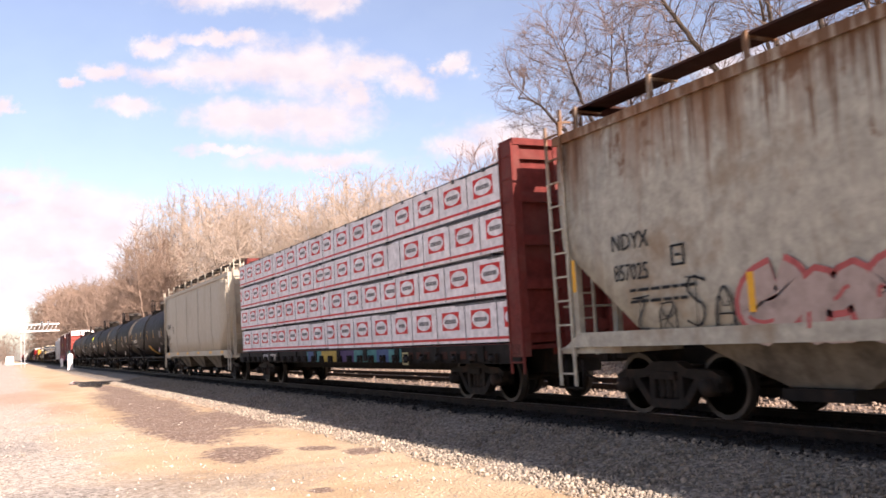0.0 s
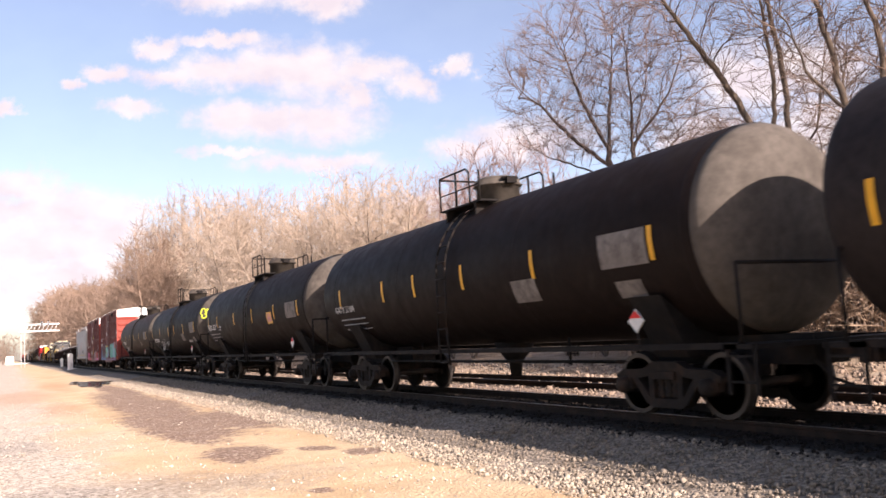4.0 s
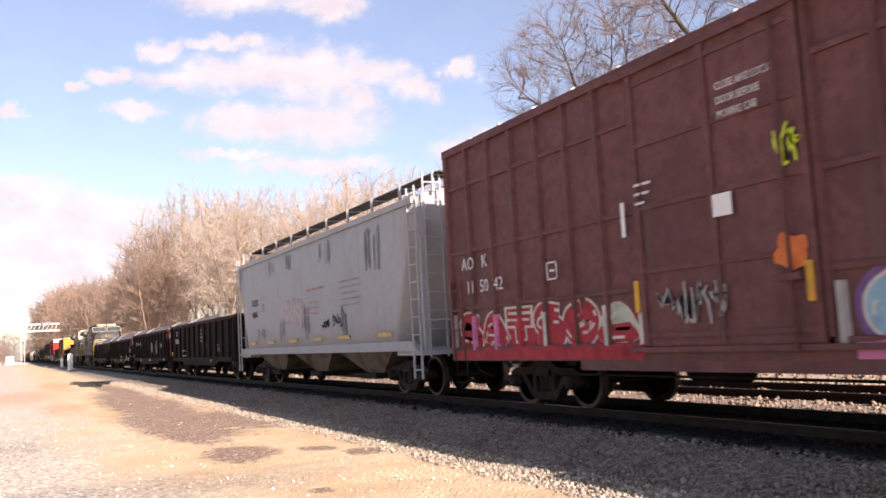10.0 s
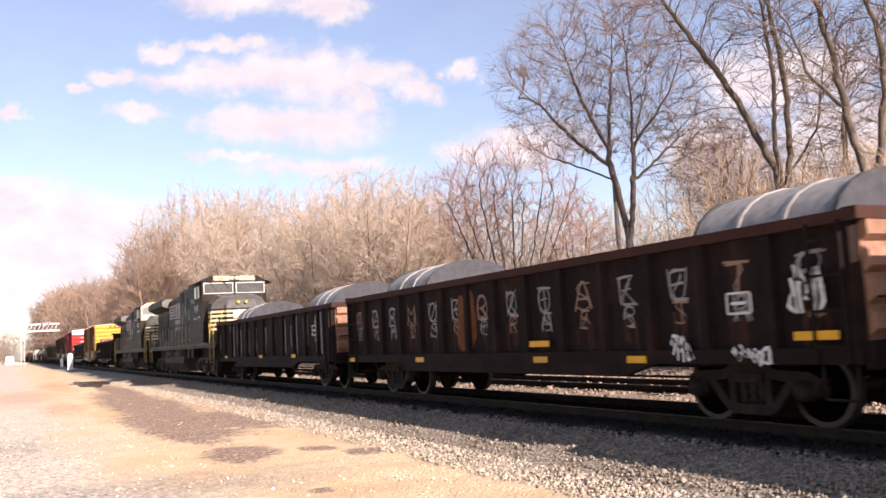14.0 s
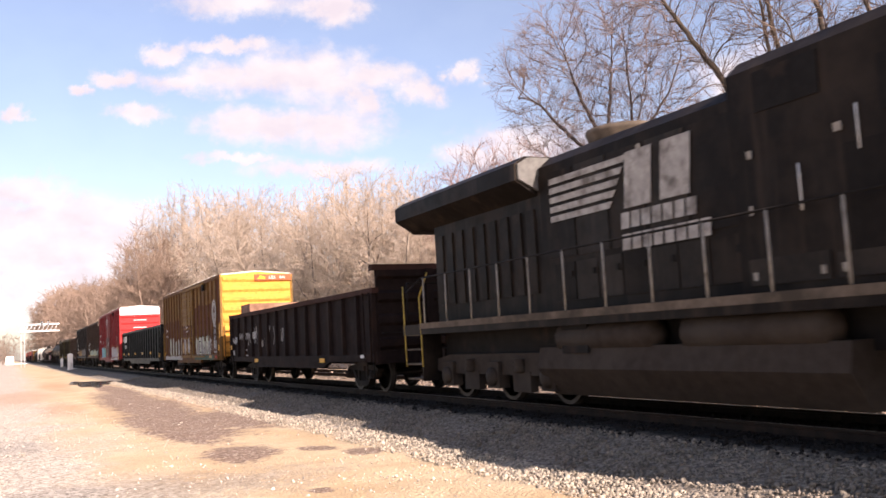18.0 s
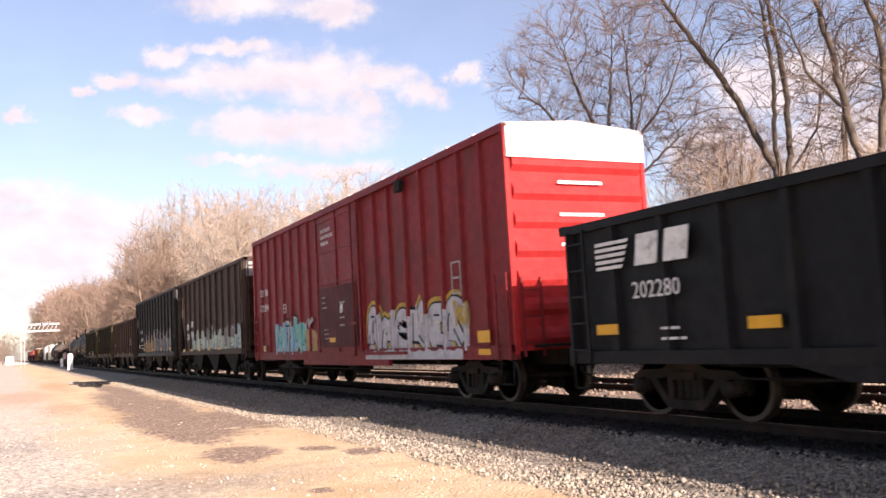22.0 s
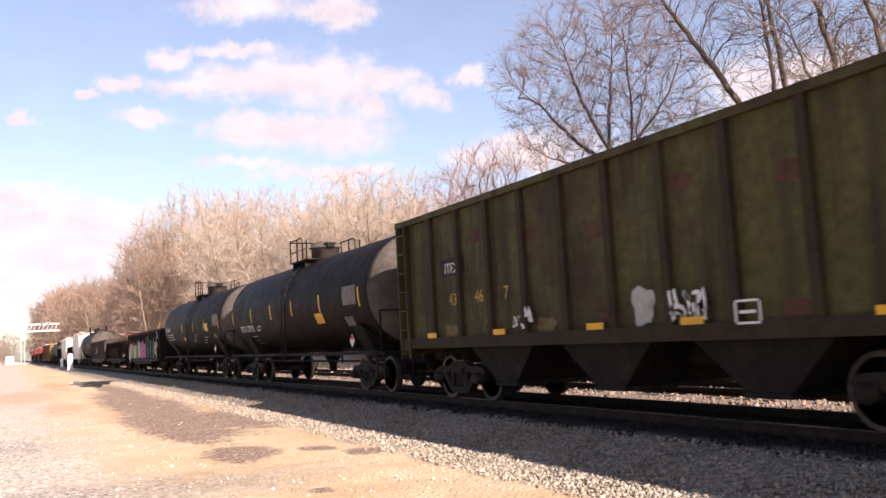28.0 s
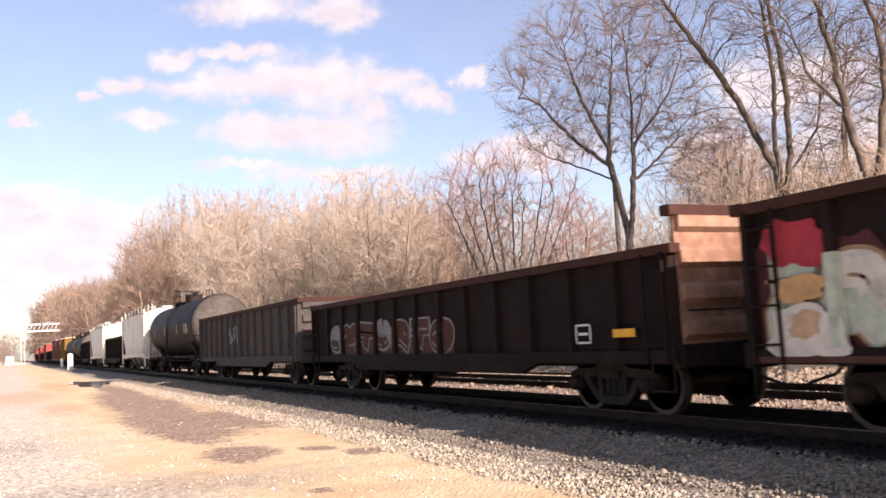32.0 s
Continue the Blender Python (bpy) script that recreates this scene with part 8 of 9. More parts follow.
blotch(c, -1.582, 8.6, 14.3, 0.86, 1.12, BLUE, 3)
for k in range(7):
    blotch(c, X - 0.03, 8.9 + 0.75 * k, 9.6 + 0.75 * k, 1.0, 1.35 + 0.1 * (k % 3), BLUE if k % 2 else SKYB, 400 + k)
blotch(c, -1.582, 0.2, 8.2, 0.86, 1.12, PURPLE, 4)
stencil(c, "AO   K", 0.34, -1.585, 13.75, 2.62)
stencil(c, "11  50  51", 0.34, -1.585, 13.7, 2.16)
for k, s in enumerate(("CLOSE AND LOCK", "DOOR BEFORE", "MOVING CAR")):
    stencil(c, s, 0.14, -1.64, 6.85, 4.20 - 0.18 * k, squeeze=0.75)
plate(c, "red_panel", -1.58, 1.5, 2.05, 1.86, 2.5, REDP)
plate(c, "red_panel", -1.58, 0.6, 1.05, 1.84, 2.42, REDP)
bars(c, -1.59, 2.0, 2.4, 3, 0.4, 0.06, 0.15)
bars(c, -1.59, 1.0, 2.35, 3, 0.35, 0.06, 0.15)
plate(c, "white_notice", -1.60, 8.7, 8.82, 2.9, 3.3, M_WHITE)
plate(c, "white_notice", -1.60, 8.1, 8.35, 3.1, 3.35, M_WHITE)
plate(c, "reflector", -1.585, 0.62, 0.78, 1.2, 1.62, M_YELLOW, "yellow reflector strip", 0.012)
plate(c, "reflector", -1.585, 0.02, 0.3, 0.93, 1.12, M_YELLOW, "yellow reflector strip", 0.012)
scrawl(c, -1.585, 0.05, 0.5, 2.6, 3.4, DUSTW, 8, 4)
for k, z in enumerate((4.15, 3.55, 3.0)):
    g = Geo()
    for q in range(3):
        g.box(0.1, 0.75, -0.058, -0.05, z + 0.1 * q, z + 0.1 * q + 0.05)
    part("small_lettering", g, M_LETTER, c)

c = boxcar(-91.9, 14.9, 5.02, "boxcar", "brown ribbed boxcar with red and white graffiti", M_BOXBROWN, M_ROOF, M_BOXEND, 7, band=M_WHITE, lines=(1.85, 2.95, 4.25))
graffiti(c, X, 9.2, 14.6, 0.95, 1.75, 6, [REDP, PALEG, REDP], CREAM, None, CREAM, 41, 3)
graffiti(c, X, 0.6, 5.5, 0.95, 1.75, 6, [PINK, DUSTW, SKYB], CREAM, PURPLE, None, 45, 2)
post_paint(c, [0.08 + 0.811 * i for i in range(8)] + [9.05 + 0.82 * i for i in range(8)], -1.58, 0.95, 1.8, [REDP, DUSTW, CREAM, PINK], 7)
blotch(c, -1.582, 9.0, 14.7, 0.86, 1.1, REDP, 5)
blotch(c, -1.582, 0.3, 5.6, 0.86, 1.1, PINK, 6)
stencil(c, "AO   K", 0.34, -1.585, 14.3, 2.58)
stencil(c, "11  50  42", 0.34, -1.585, 14.15, 2.12)
for k, s in enumerate(("CLOSE AND LOCK", "DOOR BEFORE", "MOVING CAR")):
    stencil(c, s, 0.14, -1.64, 7.22, 4.18 - 0.18 * k, squeeze=0.75)
scrawl(c, -1.64, 6.0, 6.4, 3.05, 3.55, LIME, 11, 4)
scrawl(c, -1.64, 7.3, 8.6, 1.3, 1.9, DUSTW, 12, 9)
plate(c, "white_notice", -1.64, 7.1, 7.42, 2.62, 2.9, M_WHITE)
plate(c, "white_notice", -1.60, 9.2, 9.28, 2.6, 3.1, M_WHITE)
blotch(c, -1.645, 6.05, 6.5, 1.88, 2.26, ORANGE, 9)
frame_mark(c, -1.60, 11.0, 11.3, 2.15, 2.45)
plate(c, "reflector", -1.60, 9.0, 9.1, 1.52, 1.96, M_YELLOW, "yellow reflector strip", 0.012)
plate(c, "reflector", -1.645, 6.0, 6.1, 1.5, 1.95, M_YELLOW, "yellow reflector strip", 0.012)
plate(c, "reflector", -1.585, 0.5, 0.66, 1.3, 1.8, M_YELLOW, "yellow reflector strip", 0.012)
bars(c, -1.585, 1.6, 2.5, 4, 0.5, 0.07, 0.14)
bars(c, -1.64, 8.9, 3.3, 3, 0.3, 0.06, 0.13)

c = covered_hopper(-75.6, 16.7, 4.45, "light grey covered hopper with faded lettering", M_HOPLIGHT, cut_top=4.0, overhang=1.45)
stencil(c, "SHQX", 0.33, -1.60, 14.48, 2.78, M_BLACKLET)
stencil(c, "40061", 0.33, -1.60, 14.46, 2.35, M_BLACKLET)
frame_mark(c, -1.60, 12.8, 13.1, 2.55, 2.8, DUSTW)
bars(c, -1.60, 14.2, 1.95, 2, 0.8, 0.06, 0.13, DUSTW)
reflectors(c, -1.61, (14.4, 12.0, 9.4, 7.0, 4.8, 2.0), 1.45, 0.8, 0.10, surface("faded_yellow", (0.55, 0.40, 0.16), 0.6))
scrawl(c, -1.60, 6.0, 6.6, 1.7, 2.0, INK, 14, 4)
scrawl(c, -1.60, 4.9, 5.7, 1.75, 2.1, INK, 15, 4)
smear = surface("faded_red_smear", (0.39, 0.335, 0.325), 0.6)
for k in range(5):
    blotch(c, -1.588 - 0.0008 * k, 8.2 + 0.42 * k, 8.75 + 0.42 * k, 1.85 + 0.05 * k, 2.65 + 0.06 * (k % 3), smear, 500 + k)
grime = surface("grey_grime", (0.21, 0.205, 0.20), 0.7, 0, (0.30, 0.29, 0.285), 0.5, 3)
for y, z0, z1, n in ((13.2, 1.5, 2.0, 4), (10.6, 1.45, 2.2, 6), (8.2, 1.4, 2.6, 5), (4.6, 1.4, 2.3, 5), (2.6, 3.0, 4.1, 6), (6.2, 3.5, 4.2, 5), (9.8, 3.6, 4.2, 5), (12.0, 3.7, 4.2, 4)):
    wash(c, -1.598, y - 0.5, y + 0.5, z0, z1, grime, int(y * 10), n)
bars(c, -1.60, 8.0, 2.95, 1, 1.6, 0.12, 0.16, surface("faded_red", (0.46, 0.27, 0.26), 0.6))
bars(c, -1.60, 8.0, 2.55, 3, 1.2, 0.07, 0.16, MATS["faded_red"])
bars(c, -1.60, 5.1, 2.95, 5, 1.6, 0.06, 0.16, DUSTW)

c = gondola(-58.2, 15.6, 2.66, "dark brown gondola with rounded hoods inside", M_GONBROWN, 12)
stencil(c, "CR", 0.32, -1.56, 13.68, 2.12)
stencil(c, "582053", 0.34, -1.56, 13.95, 1.72)
bars(c, -1.56, 11.9, 1.35, 2, 1.1, 0.09, 0.25, DUSTW)
plate(c, "reflector", -1.56, 14.8, 15.2, 1.06, 1.28, M_YELLOW, "yellow reflector strip", 0.012)
for k, (s, y) in enumerate((("COIL", 7.56), ("STEEL", 7.62), ("LOADING", 7.72), ("ONLY", 7.56))):
    stencil(c, s, 0.15, -1.46, y, 2.2 - 0.17 * k, DUSTW)
frame_mark(c, -1.46, 3.49, 3.87, 1.22, 1.52, DUSTW, 0.02)
bars(c, -1.46, 3.82, 1.32, 1, 0.3, 0.04, 0.1, DUSTW)
wash(c, -1.455, 3.4, 3.95, 1.5, 1.85, WORN, 62, 5)
wash(c, -1.455, 6.0, 6.4, 1.3, 1.7, WORN, 63, 5)
plate(c, "reflector", -1.56, 4.75, 4.9, 0.78, 0.88, M_YELLOW, "yellow reflector strip", 0.012)
c = gondola(-41.5, 15.5, 2.58, "dark brown gondola with white scrawls", M_GONBROWN, 12, end_mat=M_WOODEND)
for s, y in (("NW", 13.73), ("190", 12.66), ("738", 11.6)):
    stencil(c, s, 0.32, -1.56, y, 1.82)
scrawl(c, -1.56, 5.75, 6.45, 1.15, 1.95, DUSTW, 17, 7)
scrawl(c, -1.56, 3.8, 4.7, 1.0, 2.1, DUSTW, 18, 7)
scrawl(c, -1.56, 2.1, 2.65, 1.5, 1.9, DUSTW, 19, 5, 0.018)
reflectors(c, -1.56, (11.2, 7.0), 0.86, 0.45, 0.1)
plate(c, "reflector", -1.56, 14.75, 15.1, 1.02, 1.24, M_YELLOW, "yellow reflector strip", 0.012)
plate(c, "white_notice", -1.56, 1.3, 1.6, 0.85, 0.92, M_LETTER)
c = gondola(-24.7, 15.5, 2.45, "rusty ribbed gondola with scrawled panels", M_GONDARK, 14, end_mat=M_WOODEND)
CHALK = paint("chalky_grey", (0.27, 0.25, 0.235))
RUSTY_INK = paint("rusty_tan", (0.26, 0.16, 0.11))
for k in range(14):
    y = 0.15 + 1.086 * (k + 0.5)
    glyph_tag(c, -1.455, y, 1.85, 0.22, 0.24, (CHALK, RUSTY_INK, CHALK)[k % 3], 100 + k, 0.017)
    glyph_tag(c, -1.455, y - 0.03, 1.48, 0.15, 0.17, (RUSTY_INK, CHALK)[k % 2], 140 + k, 0.014)
    wash(c, -1.455, y - 0.2, y + 0.2, 0.95, 1.5, surface("rust_wash", (0.038, 0.018, 0.012), 0.85), 180 + k, 4)
blotch(c, -1.455, 8.6, 9.3, 0.95, 2.2, surface("orange_rust", (0.13, 0.05, 0.02), 0.85), 71)
scrawl(c, -1.56, 0.45, 0.95, 1.35, 1.95, M_LETTER, 113, 4, 0.03)
scrawl(c, -1.56, 2.55, 2.95, 0.8, 1.2, M_LETTER, 114, 4)
scrawl(c, -1.56, 1.25, 1.85, 0.78, 1.04, M_LETTER, 115, 5)
frame_mark(c, -1.46, 1.58, 2.0, 1.4, 1.68)
reflectors(c, -1.56, (0.6, 6.2), 1.12, 0.6, 0.1)
reflectors(c, -1.56, (3.7, 6.2, 15.2, 11.0), 0.86, 0.42, 0.1)
c = gondola(-8.0, 15.0, 2.42, "dark gondola with pale weathered panels", M_GONDARK, 12, end_mat=M_WOODEND)
for k in range(12):
    y = 0.15 + 1.225 * (k + 0.5)
    wash(c, -1.455, y - 0.35, y + 0.35, 0.95, 2.25, (DUSTW, surface("pale_rust", (0.15, 0.10, 0.08), 0.8), FAINT)[k % 3], 210 + k, 9 if k % 3 != 1 else 4)
frame_mark(c, -1.46, 0.95, 1.35, 1.57, 1.87)
reflectors(c, -1.56, (3.0, 7.0, 12.5), 0.98, 0.42, 0.1)
settle(c, 0.7)

locomotive(7.3, 20.4, "black diesel freight locomotive with white nose stripes", "9247")
locomotive(28.6, 20.4, "black diesel freight locomotive with a white brow", "4067")

c = gondola(50.6, 15.6, 2.62, "worn black-brown gondola with a raised end", M_GONDARK, 14, front_rise=0.55)
for k, (s, y) in enumerate((("NW", 13.92), ("189", 12.95), ("035", 11.87))):
    stencil(c, s, 0.36, -1.56, y, 1.62, M_LETTER if k == 2 else DUSTW)
bars(c, -1.56, 12.9, 1.25, 2, 0.3, 0.08, 0.2, DUSTW)
plate(c, "reflector", -1.56, 15.2, 15.52, 1.26, 1.44, M_YELLOW, "yellow reflector strip", 0.012)
plate(c, "white_notice", -1.56, 14.72, 15.05, 1.05, 1.22, DUSTW)
for k in range(6):
    scrawl(c, -1.455, 8.0 + 0.9 * k, 8.5 + 0.9 * k, 1.3, 2.1, DUSTW, 120 + k, 3, 0.02)
scrawl(c, -1.56, 14.3, 15.1, 1.45, 1.75, M_LETTER, 127, 6, 0.02)
reflectors(c, -1.56, (11.4, 4.0), 0.84, 0.43, 0.12)
plate(c, "white_notice", -1.56, 0.6, 0.95, 0.9, 0.98, M_LETTER)
# load of timber-coloured crates above the rim
crate = thing("steel_plate_stack", (TRACK, 0, 0), "pinkish-brown plate stack in the gondola", "cargo")
part("plate_block", Geo().box(-1.2, 1.2, 0.0, 1.4, 1.12, 3.0), M_WOODEND, crate)
rides(crate, 50.6 + 13.6)

c = boxcar(67.7, 15.2, 4.42, "boxcar", "rusty yellow boxcar with pale graffiti", M_BOXYEL, M_ROOF, surface("end_yellow", (0.58, 0.26, 0.045), 0.6, 0, (0.42, 0.17, 0.04), 0.3, 0.8), 7, end_ribs=8, sill=0.86, width=3.16, trim=surface("rusty_trim", (0.105, 0.05, 0.022), 0.75, 0, (0.16, 0.085, 0.025), 0.45, 0.7, (0.06, 0.03, 0.018), 0.4))
X = -1.515
brown = surface("peeled_brown", (0.085, 0.032, 0.019), 0.8, 0, (0.12, 0.055, 0.022), 0.4, 1.2, (0.14, 0.065, 0.02), 0.2)
rnd_b = random.Random(5)
for a, b, n in ((0.1, 6.0, 7), (9.2, 15.1, 7)):
    for k in range(n):
        p, q = a + (b - a) * k / n + 0.03, a + (b - a) * (k + 1) / n - 0.03
        top = (3.38 if a < 5 else 2.92) + rnd_b.uniform(-0.06, 0.06)
        if a < 5 and k == 0:
            top = 4.28
        part("peeled_paint", Geo().prism([(p, 0.95), (q, 0.95)] + [(q - (q - p) * i / 5, top + rnd_b.uniform(-0.03, 0.03)) for i in range(6)], "x", X - 0.004, X - 0.001), brown, c, "brown peeled lower panel")
part("peeled_paint", Geo().prism([(6.2, 1.1), (9.0, 1.1), (9.0, 2.5), (8.4, 2.35), (7.6, 2.3), (7.0, 2.42), (6.2, 2.6)], "x", -1.594, -1.591), brown, c)
for k in range(15):
    part("door_corrugation", Geo().prism([(-1.594, 0), (-1.612, 0.03), (-1.612, 0.07), (-1.594, 0.10)], "y", 6.3, 8.95).mesh("door_corrugation", M_BOXYEL if k > 6 else brown), None, c, "", (0, 0, 1.25 + 0.2 * k))
graffiti(c, X - 0.005, 9.5, 13.6, 1.0, 2.0, 5, [PALEG, DUSTW], DUSTW, None, None, 51, 2)
graffiti(c, X - 0.005, 2.45, 5.8, 1.0, 2.05, 5, [PALEG, PALEG, DUSTW], INK, None, CREAM, 55, 3)
post_paint(c, [0.08 + 0.84 * i for i in range(3, 7)] + [9.4 + 0.83 * i for i in range(1, 5)], -1.58, 1.0, 1.9, [PALEG, DUSTW], 17)
blotch(c, -1.582, 1.6, 5.9, 0.87, 1.1, DKGREEN, 14)
blotch(c, -1.582, 9.3, 14.9, 0.87, 1.1, DUSTW, 15)
blotch(c, -1.584, 1.9, 2.6, 0.95, 1.06, OCHRE, 19)
for k in range(5):
    blotch(c, -1.618, 6.5 + 0.5 * k, 6.9 + 0.5 * k, 1.2, 1.7 + 0.2 * (k % 2), DUSTW if k % 2 else OCHRE, 90 + k)
# ring with three spokes, sprayed in white
g = Geo()
for rad, wd in ((1.0, 0.04), (0.74, 0.03)):
    for k in range(4):
        stroke(g, [(1.27 + 0.37 * rad * math.cos(0.45 * i + 1.57 * k), 2.93 + 0.49 * rad * math.sin(0.45 * i + 1.57 * k)) for i in range(6)], wd * 1.6, -1.588, -1.583)
for a in (1.5, -1.57, -0.75, -2.4):
    stroke(g, [(1.27, 2.93), (1.27 + 0.13 * math.cos(a), 2.93 + 0.18 * math.sin(a)), (1.27 + 0.27 * math.cos(a), 2.93 + 0.36 * math.sin(a))], 0.03, -1.588, -1.583)
tagged(part("ring_tag", g, DUSTW, c, "white sprayed ring with spokes"), kind="stuff")
scrawl(c, -1.585, 0.95, 1.5, 2.18, 2.4, DUSTW, 140, 6, 0.03)
blotch(c, -1.585, 1.0, 1.45, 1.74, 2.16, DUSTW, 141)
scrawl(c, -1.592, 1.0, 1.45, 1.78, 2.1, WORN, 142, 5, 0.02)
frame_mark(c, -1.585, 0.88, 1.5, 1.17, 1.70, DUSTW, 0.06)
blotch(c, -1.585, 1.05, 1.35, 1.35, 1.62, DUSTW, 143)
frame_mark(c, -1.585, 1.84, 2.32, 1.3, 1.75, DUSTW, 0.04)
blotch(c, -1.586, 2.05, 2.32, 1.6, 1.82, DUSTW, 144)
plate(c, "reflector", -1.585, 0.17, 0.6, 1.26, 1.5, M_YELLOW, "yellow plate", 0.012)
plate(c, "red_plate", -1.585, 1.0, 1.12, 0.94, 1.05, M_RED)
stencil(c, "LRS", 0.22, -1.585, 14.15, 2.4)
stencil(c, "4413", 0.22, -1.585, 14.1, 2.08, squeeze=0.85)
plate(c, "reflector", -1.585, 14.6, 14.9, 1.1, 1.3, M_YELLOW, "yellow reflector strip", 0.012)
part("end_sign", Geo().box(-0.1, 1.5, -0.08, -0.03, 4.16, 4.42), surface("end_sign_red", (0.36, 0.09, 0.04), 0.6, 0, (0.2, 0.06, 0.03), 0.3, 3), c, "rusty red number panel")
part("sign_mark", Geo().prism([(0.0, 4.22), (0.16, 4.38), (0.36, 4.3), (0.36, 4.22)], "y", -0.086, -0.08), M_YELLOW, c)
for k, s in enumerate(("LRS", "441")):
    me = letters(s, 0.19).copy()
    me.materials.append(M_LETTER)
    ob = part("lettering", me, None, c)
    ob.matrix_local = Matrix.Translation((0.52 + 0.46 * k, -0.086, 4.22)) @ Matrix.Rotation(math.pi / 2, 4, "X")
bars(c, -1.62, 7.8, 2.5, 2, 0.4, 0.1, 0.2)

c = gondola(84.2, 19.85, 2.95, "black gondola with yellow plates", M_GONBLACK, 18, chord=M_GONBLACK)
for k in range(5):
    z = 2.18 + 0.09 * k
    part("emblem_stripe", Geo().prism([(18.95, z), (18.35 - 0.04 * k, z), (18.31 - 0.04 * k, z + 0.05), (18.95, z + 0.05)], "x", -1.565, -1.556), M_LETTER, c)
for a in (18.05, 17.45):
    part("emblem_block", Geo().prism([(a, 2.18), (a - 0.46, 2.18), (a - 0.54, 2.62), (a - 0.08, 2.62)], "x", -1.565, -1.556), M_LETTER, c)
stencil(c, "202280", 0.34, -1.56, 18.15, 1.72, squeeze=0.98)
bars(c, -1.56, 17.6, 1.3, 2, 0.5, 0.06, 0.14)
reflectors(c, -1.56, (18.78, 15.77, 12.0, 8.2, 4.4), 1.3, 0.5, 0.15)
plate(c, "reflector", -1.56, 0.5, 0.9, 1.0, 1.3, M_YELLOW, "yellow reflector strip", 0.012)

c = boxcar(105.6, 18.1, 5.05, "boxcar", "dark red boxcar with silver and teal graffiti", M_BOXRED, M_ROOF, surface("end_red", (0.40, 0.03, 0.028), 0.5, 0, (0.32, 0.028, 0.026), 0.3, 1.0), 8, band=M_WHITE, sill=0.86, door_w=3.4)
X = -1.515
graffiti(c, X, 1.9, 7.1, 0.95, 2.15, 6, [SILVER], INK, GOLD, CREAM, 61, 3)
graffiti(c, X, 12.2, 15.5, 0.95, 2.2, 4, [TEAL, SKYB], CREAM, WORN, INK, 65, 3)
post_paint(c, [0.08 + 0.896 * i for i in range(2, 8)], -1.58, 1.0, 2.05, [SILVER], 9)
post_paint(c, [10.8 + 0.90 * i for i in range(2, 6)], -1.58, 1.0, 2.1, [TEAL, SKYB], 10)
blotch(c, -1.582, 2.0, 7.2, 0.87, 1.1, SILVER, 17)
blotch(c, X - 0.006, 11.2, 12.2, 0.95, 1.8, OCHRE, 18)
stencil(c, "CO  ER", 0.34, -1.585, 17.2, 3.05)
stencil(c, "172 894", 0.34, -1.585, 17.2, 2.52)
for k, s in enumerate(("CLOSE AND LOCK", "BOTH DOORS BEFORE", "MOVING CAR")):
    stencil(c, s, 0.14, -1.64, 10.15, 4.4 - 0.18 * k, squeeze=0.7)
frame_mark(c, -1.585, 14.0, 14.3, 2.36, 2.64)
frame_mark(c, -1.585, 1.9, 2.3, 2.15, 2.8, DUSTW)
scrawl(c, -1.585, 1.75, 2.25, 1.5, 2.05, GOLD, 150, 5, 0.035)
plate(c, "reflector", -1.585, 0.88, 1.34, 1.18, 1.4, M_YELLOW, "yellow reflector strip", 0.012)
plate(c, "reflector", -1.585, 0.88, 1.34, 0.95, 1.06, M_YELLOW, "yellow reflector strip", 0.012)
plate(c, "reflector", -1.645, 9.22, 9.68, 1.34, 1.46, M_YELLOW, "yellow reflector strip", 0.012)
plate(c, "reflector", -1.585, 16.6, 16.9, 1.15, 1.35, M_YELLOW, "yellow reflector strip", 0.012)
plate(c, "worn_door_panel", -1.64, 7.5, 10.5, 1.2, 2.85, surface("worn_door_red", (0.075, 0.016, 0.016), 0.65, 0, (0.11, 0.03, 0.025), 0.4, 1.0, (0.05, 0.015, 0.014), 0.4))
bars(c, -1.65, 10.2, 2.6, 3, 0.25, 0.06, 0.14, DUSTW)
bars(c, -1.65, 8.8, 2.4, 4, 0.25, 0.07, 0.2, DUSTW)
blotch(c, -1.65, 8.55, 8.75, 2.1, 2.35, M_LETTER, 25)
bars(c, -1.65, 10.1, 1.7, 3, 0.4, 0.04, 0.12, DUSTW)
scrawl(c, -1.585, 11.3, 11.9, 1.8, 2.1, DUSTW, 152, 5)
g = Geo()
for z in (4.0, 3.4, 2.85):
    g.box(-0.5, 0.5, -0.058, -0.05, z, z + 0.06)
part("small_lettering", g, M_LETTER, c)

ICE = paint("ice_blue", (0.36, 0.45, 0.44))
c = open_hopper(125.2, 14.5, 4.75, "rusty black coal hopper with pale green graffiti", surface("rusty_black", (0.060, 0.038, 0.028), 0.65, 0, (0.034, 0.024, 0.02), 0.45, 0.7, (0.085, 0.046, 0.028), 0.4), 11, end_cap=True, end_open=1.25)
X = -1.46
graffiti(c, X, 1.0, 11.3, 1.22, 2.35, 10, [PALEG, ICE, FAINT, PALEG], paint("grey_line", (0.13, 0.105, 0.09)), None, CREAM, 71, 3, PALEG)
post_paint(c, [0.5 + 1.227 * i for i in range(1, 9)], -1.55, 1.3, 2.0, [PALEG, ICE], 11)
plate(c, "lettering_panel", -1.55, 11.6, 12.15, 2.35, 2.62, M_LETTER)
plate(c, "lettering_panel", -1.55, 10.5, 11.05, 2.45, 2.72, M_LETTER)
plate(c, "lettering_panel", -1.55, 11.55, 12.15, 1.85, 2.12, M_LETTER)
plate(c, "lettering_panel", -1.55, 10.5, 11.05, 1.95, 2.22, M_LETTER)
stencil(c, "TC", 0.24, -1.56, 12.1, 2.4, M_BLACKLET)
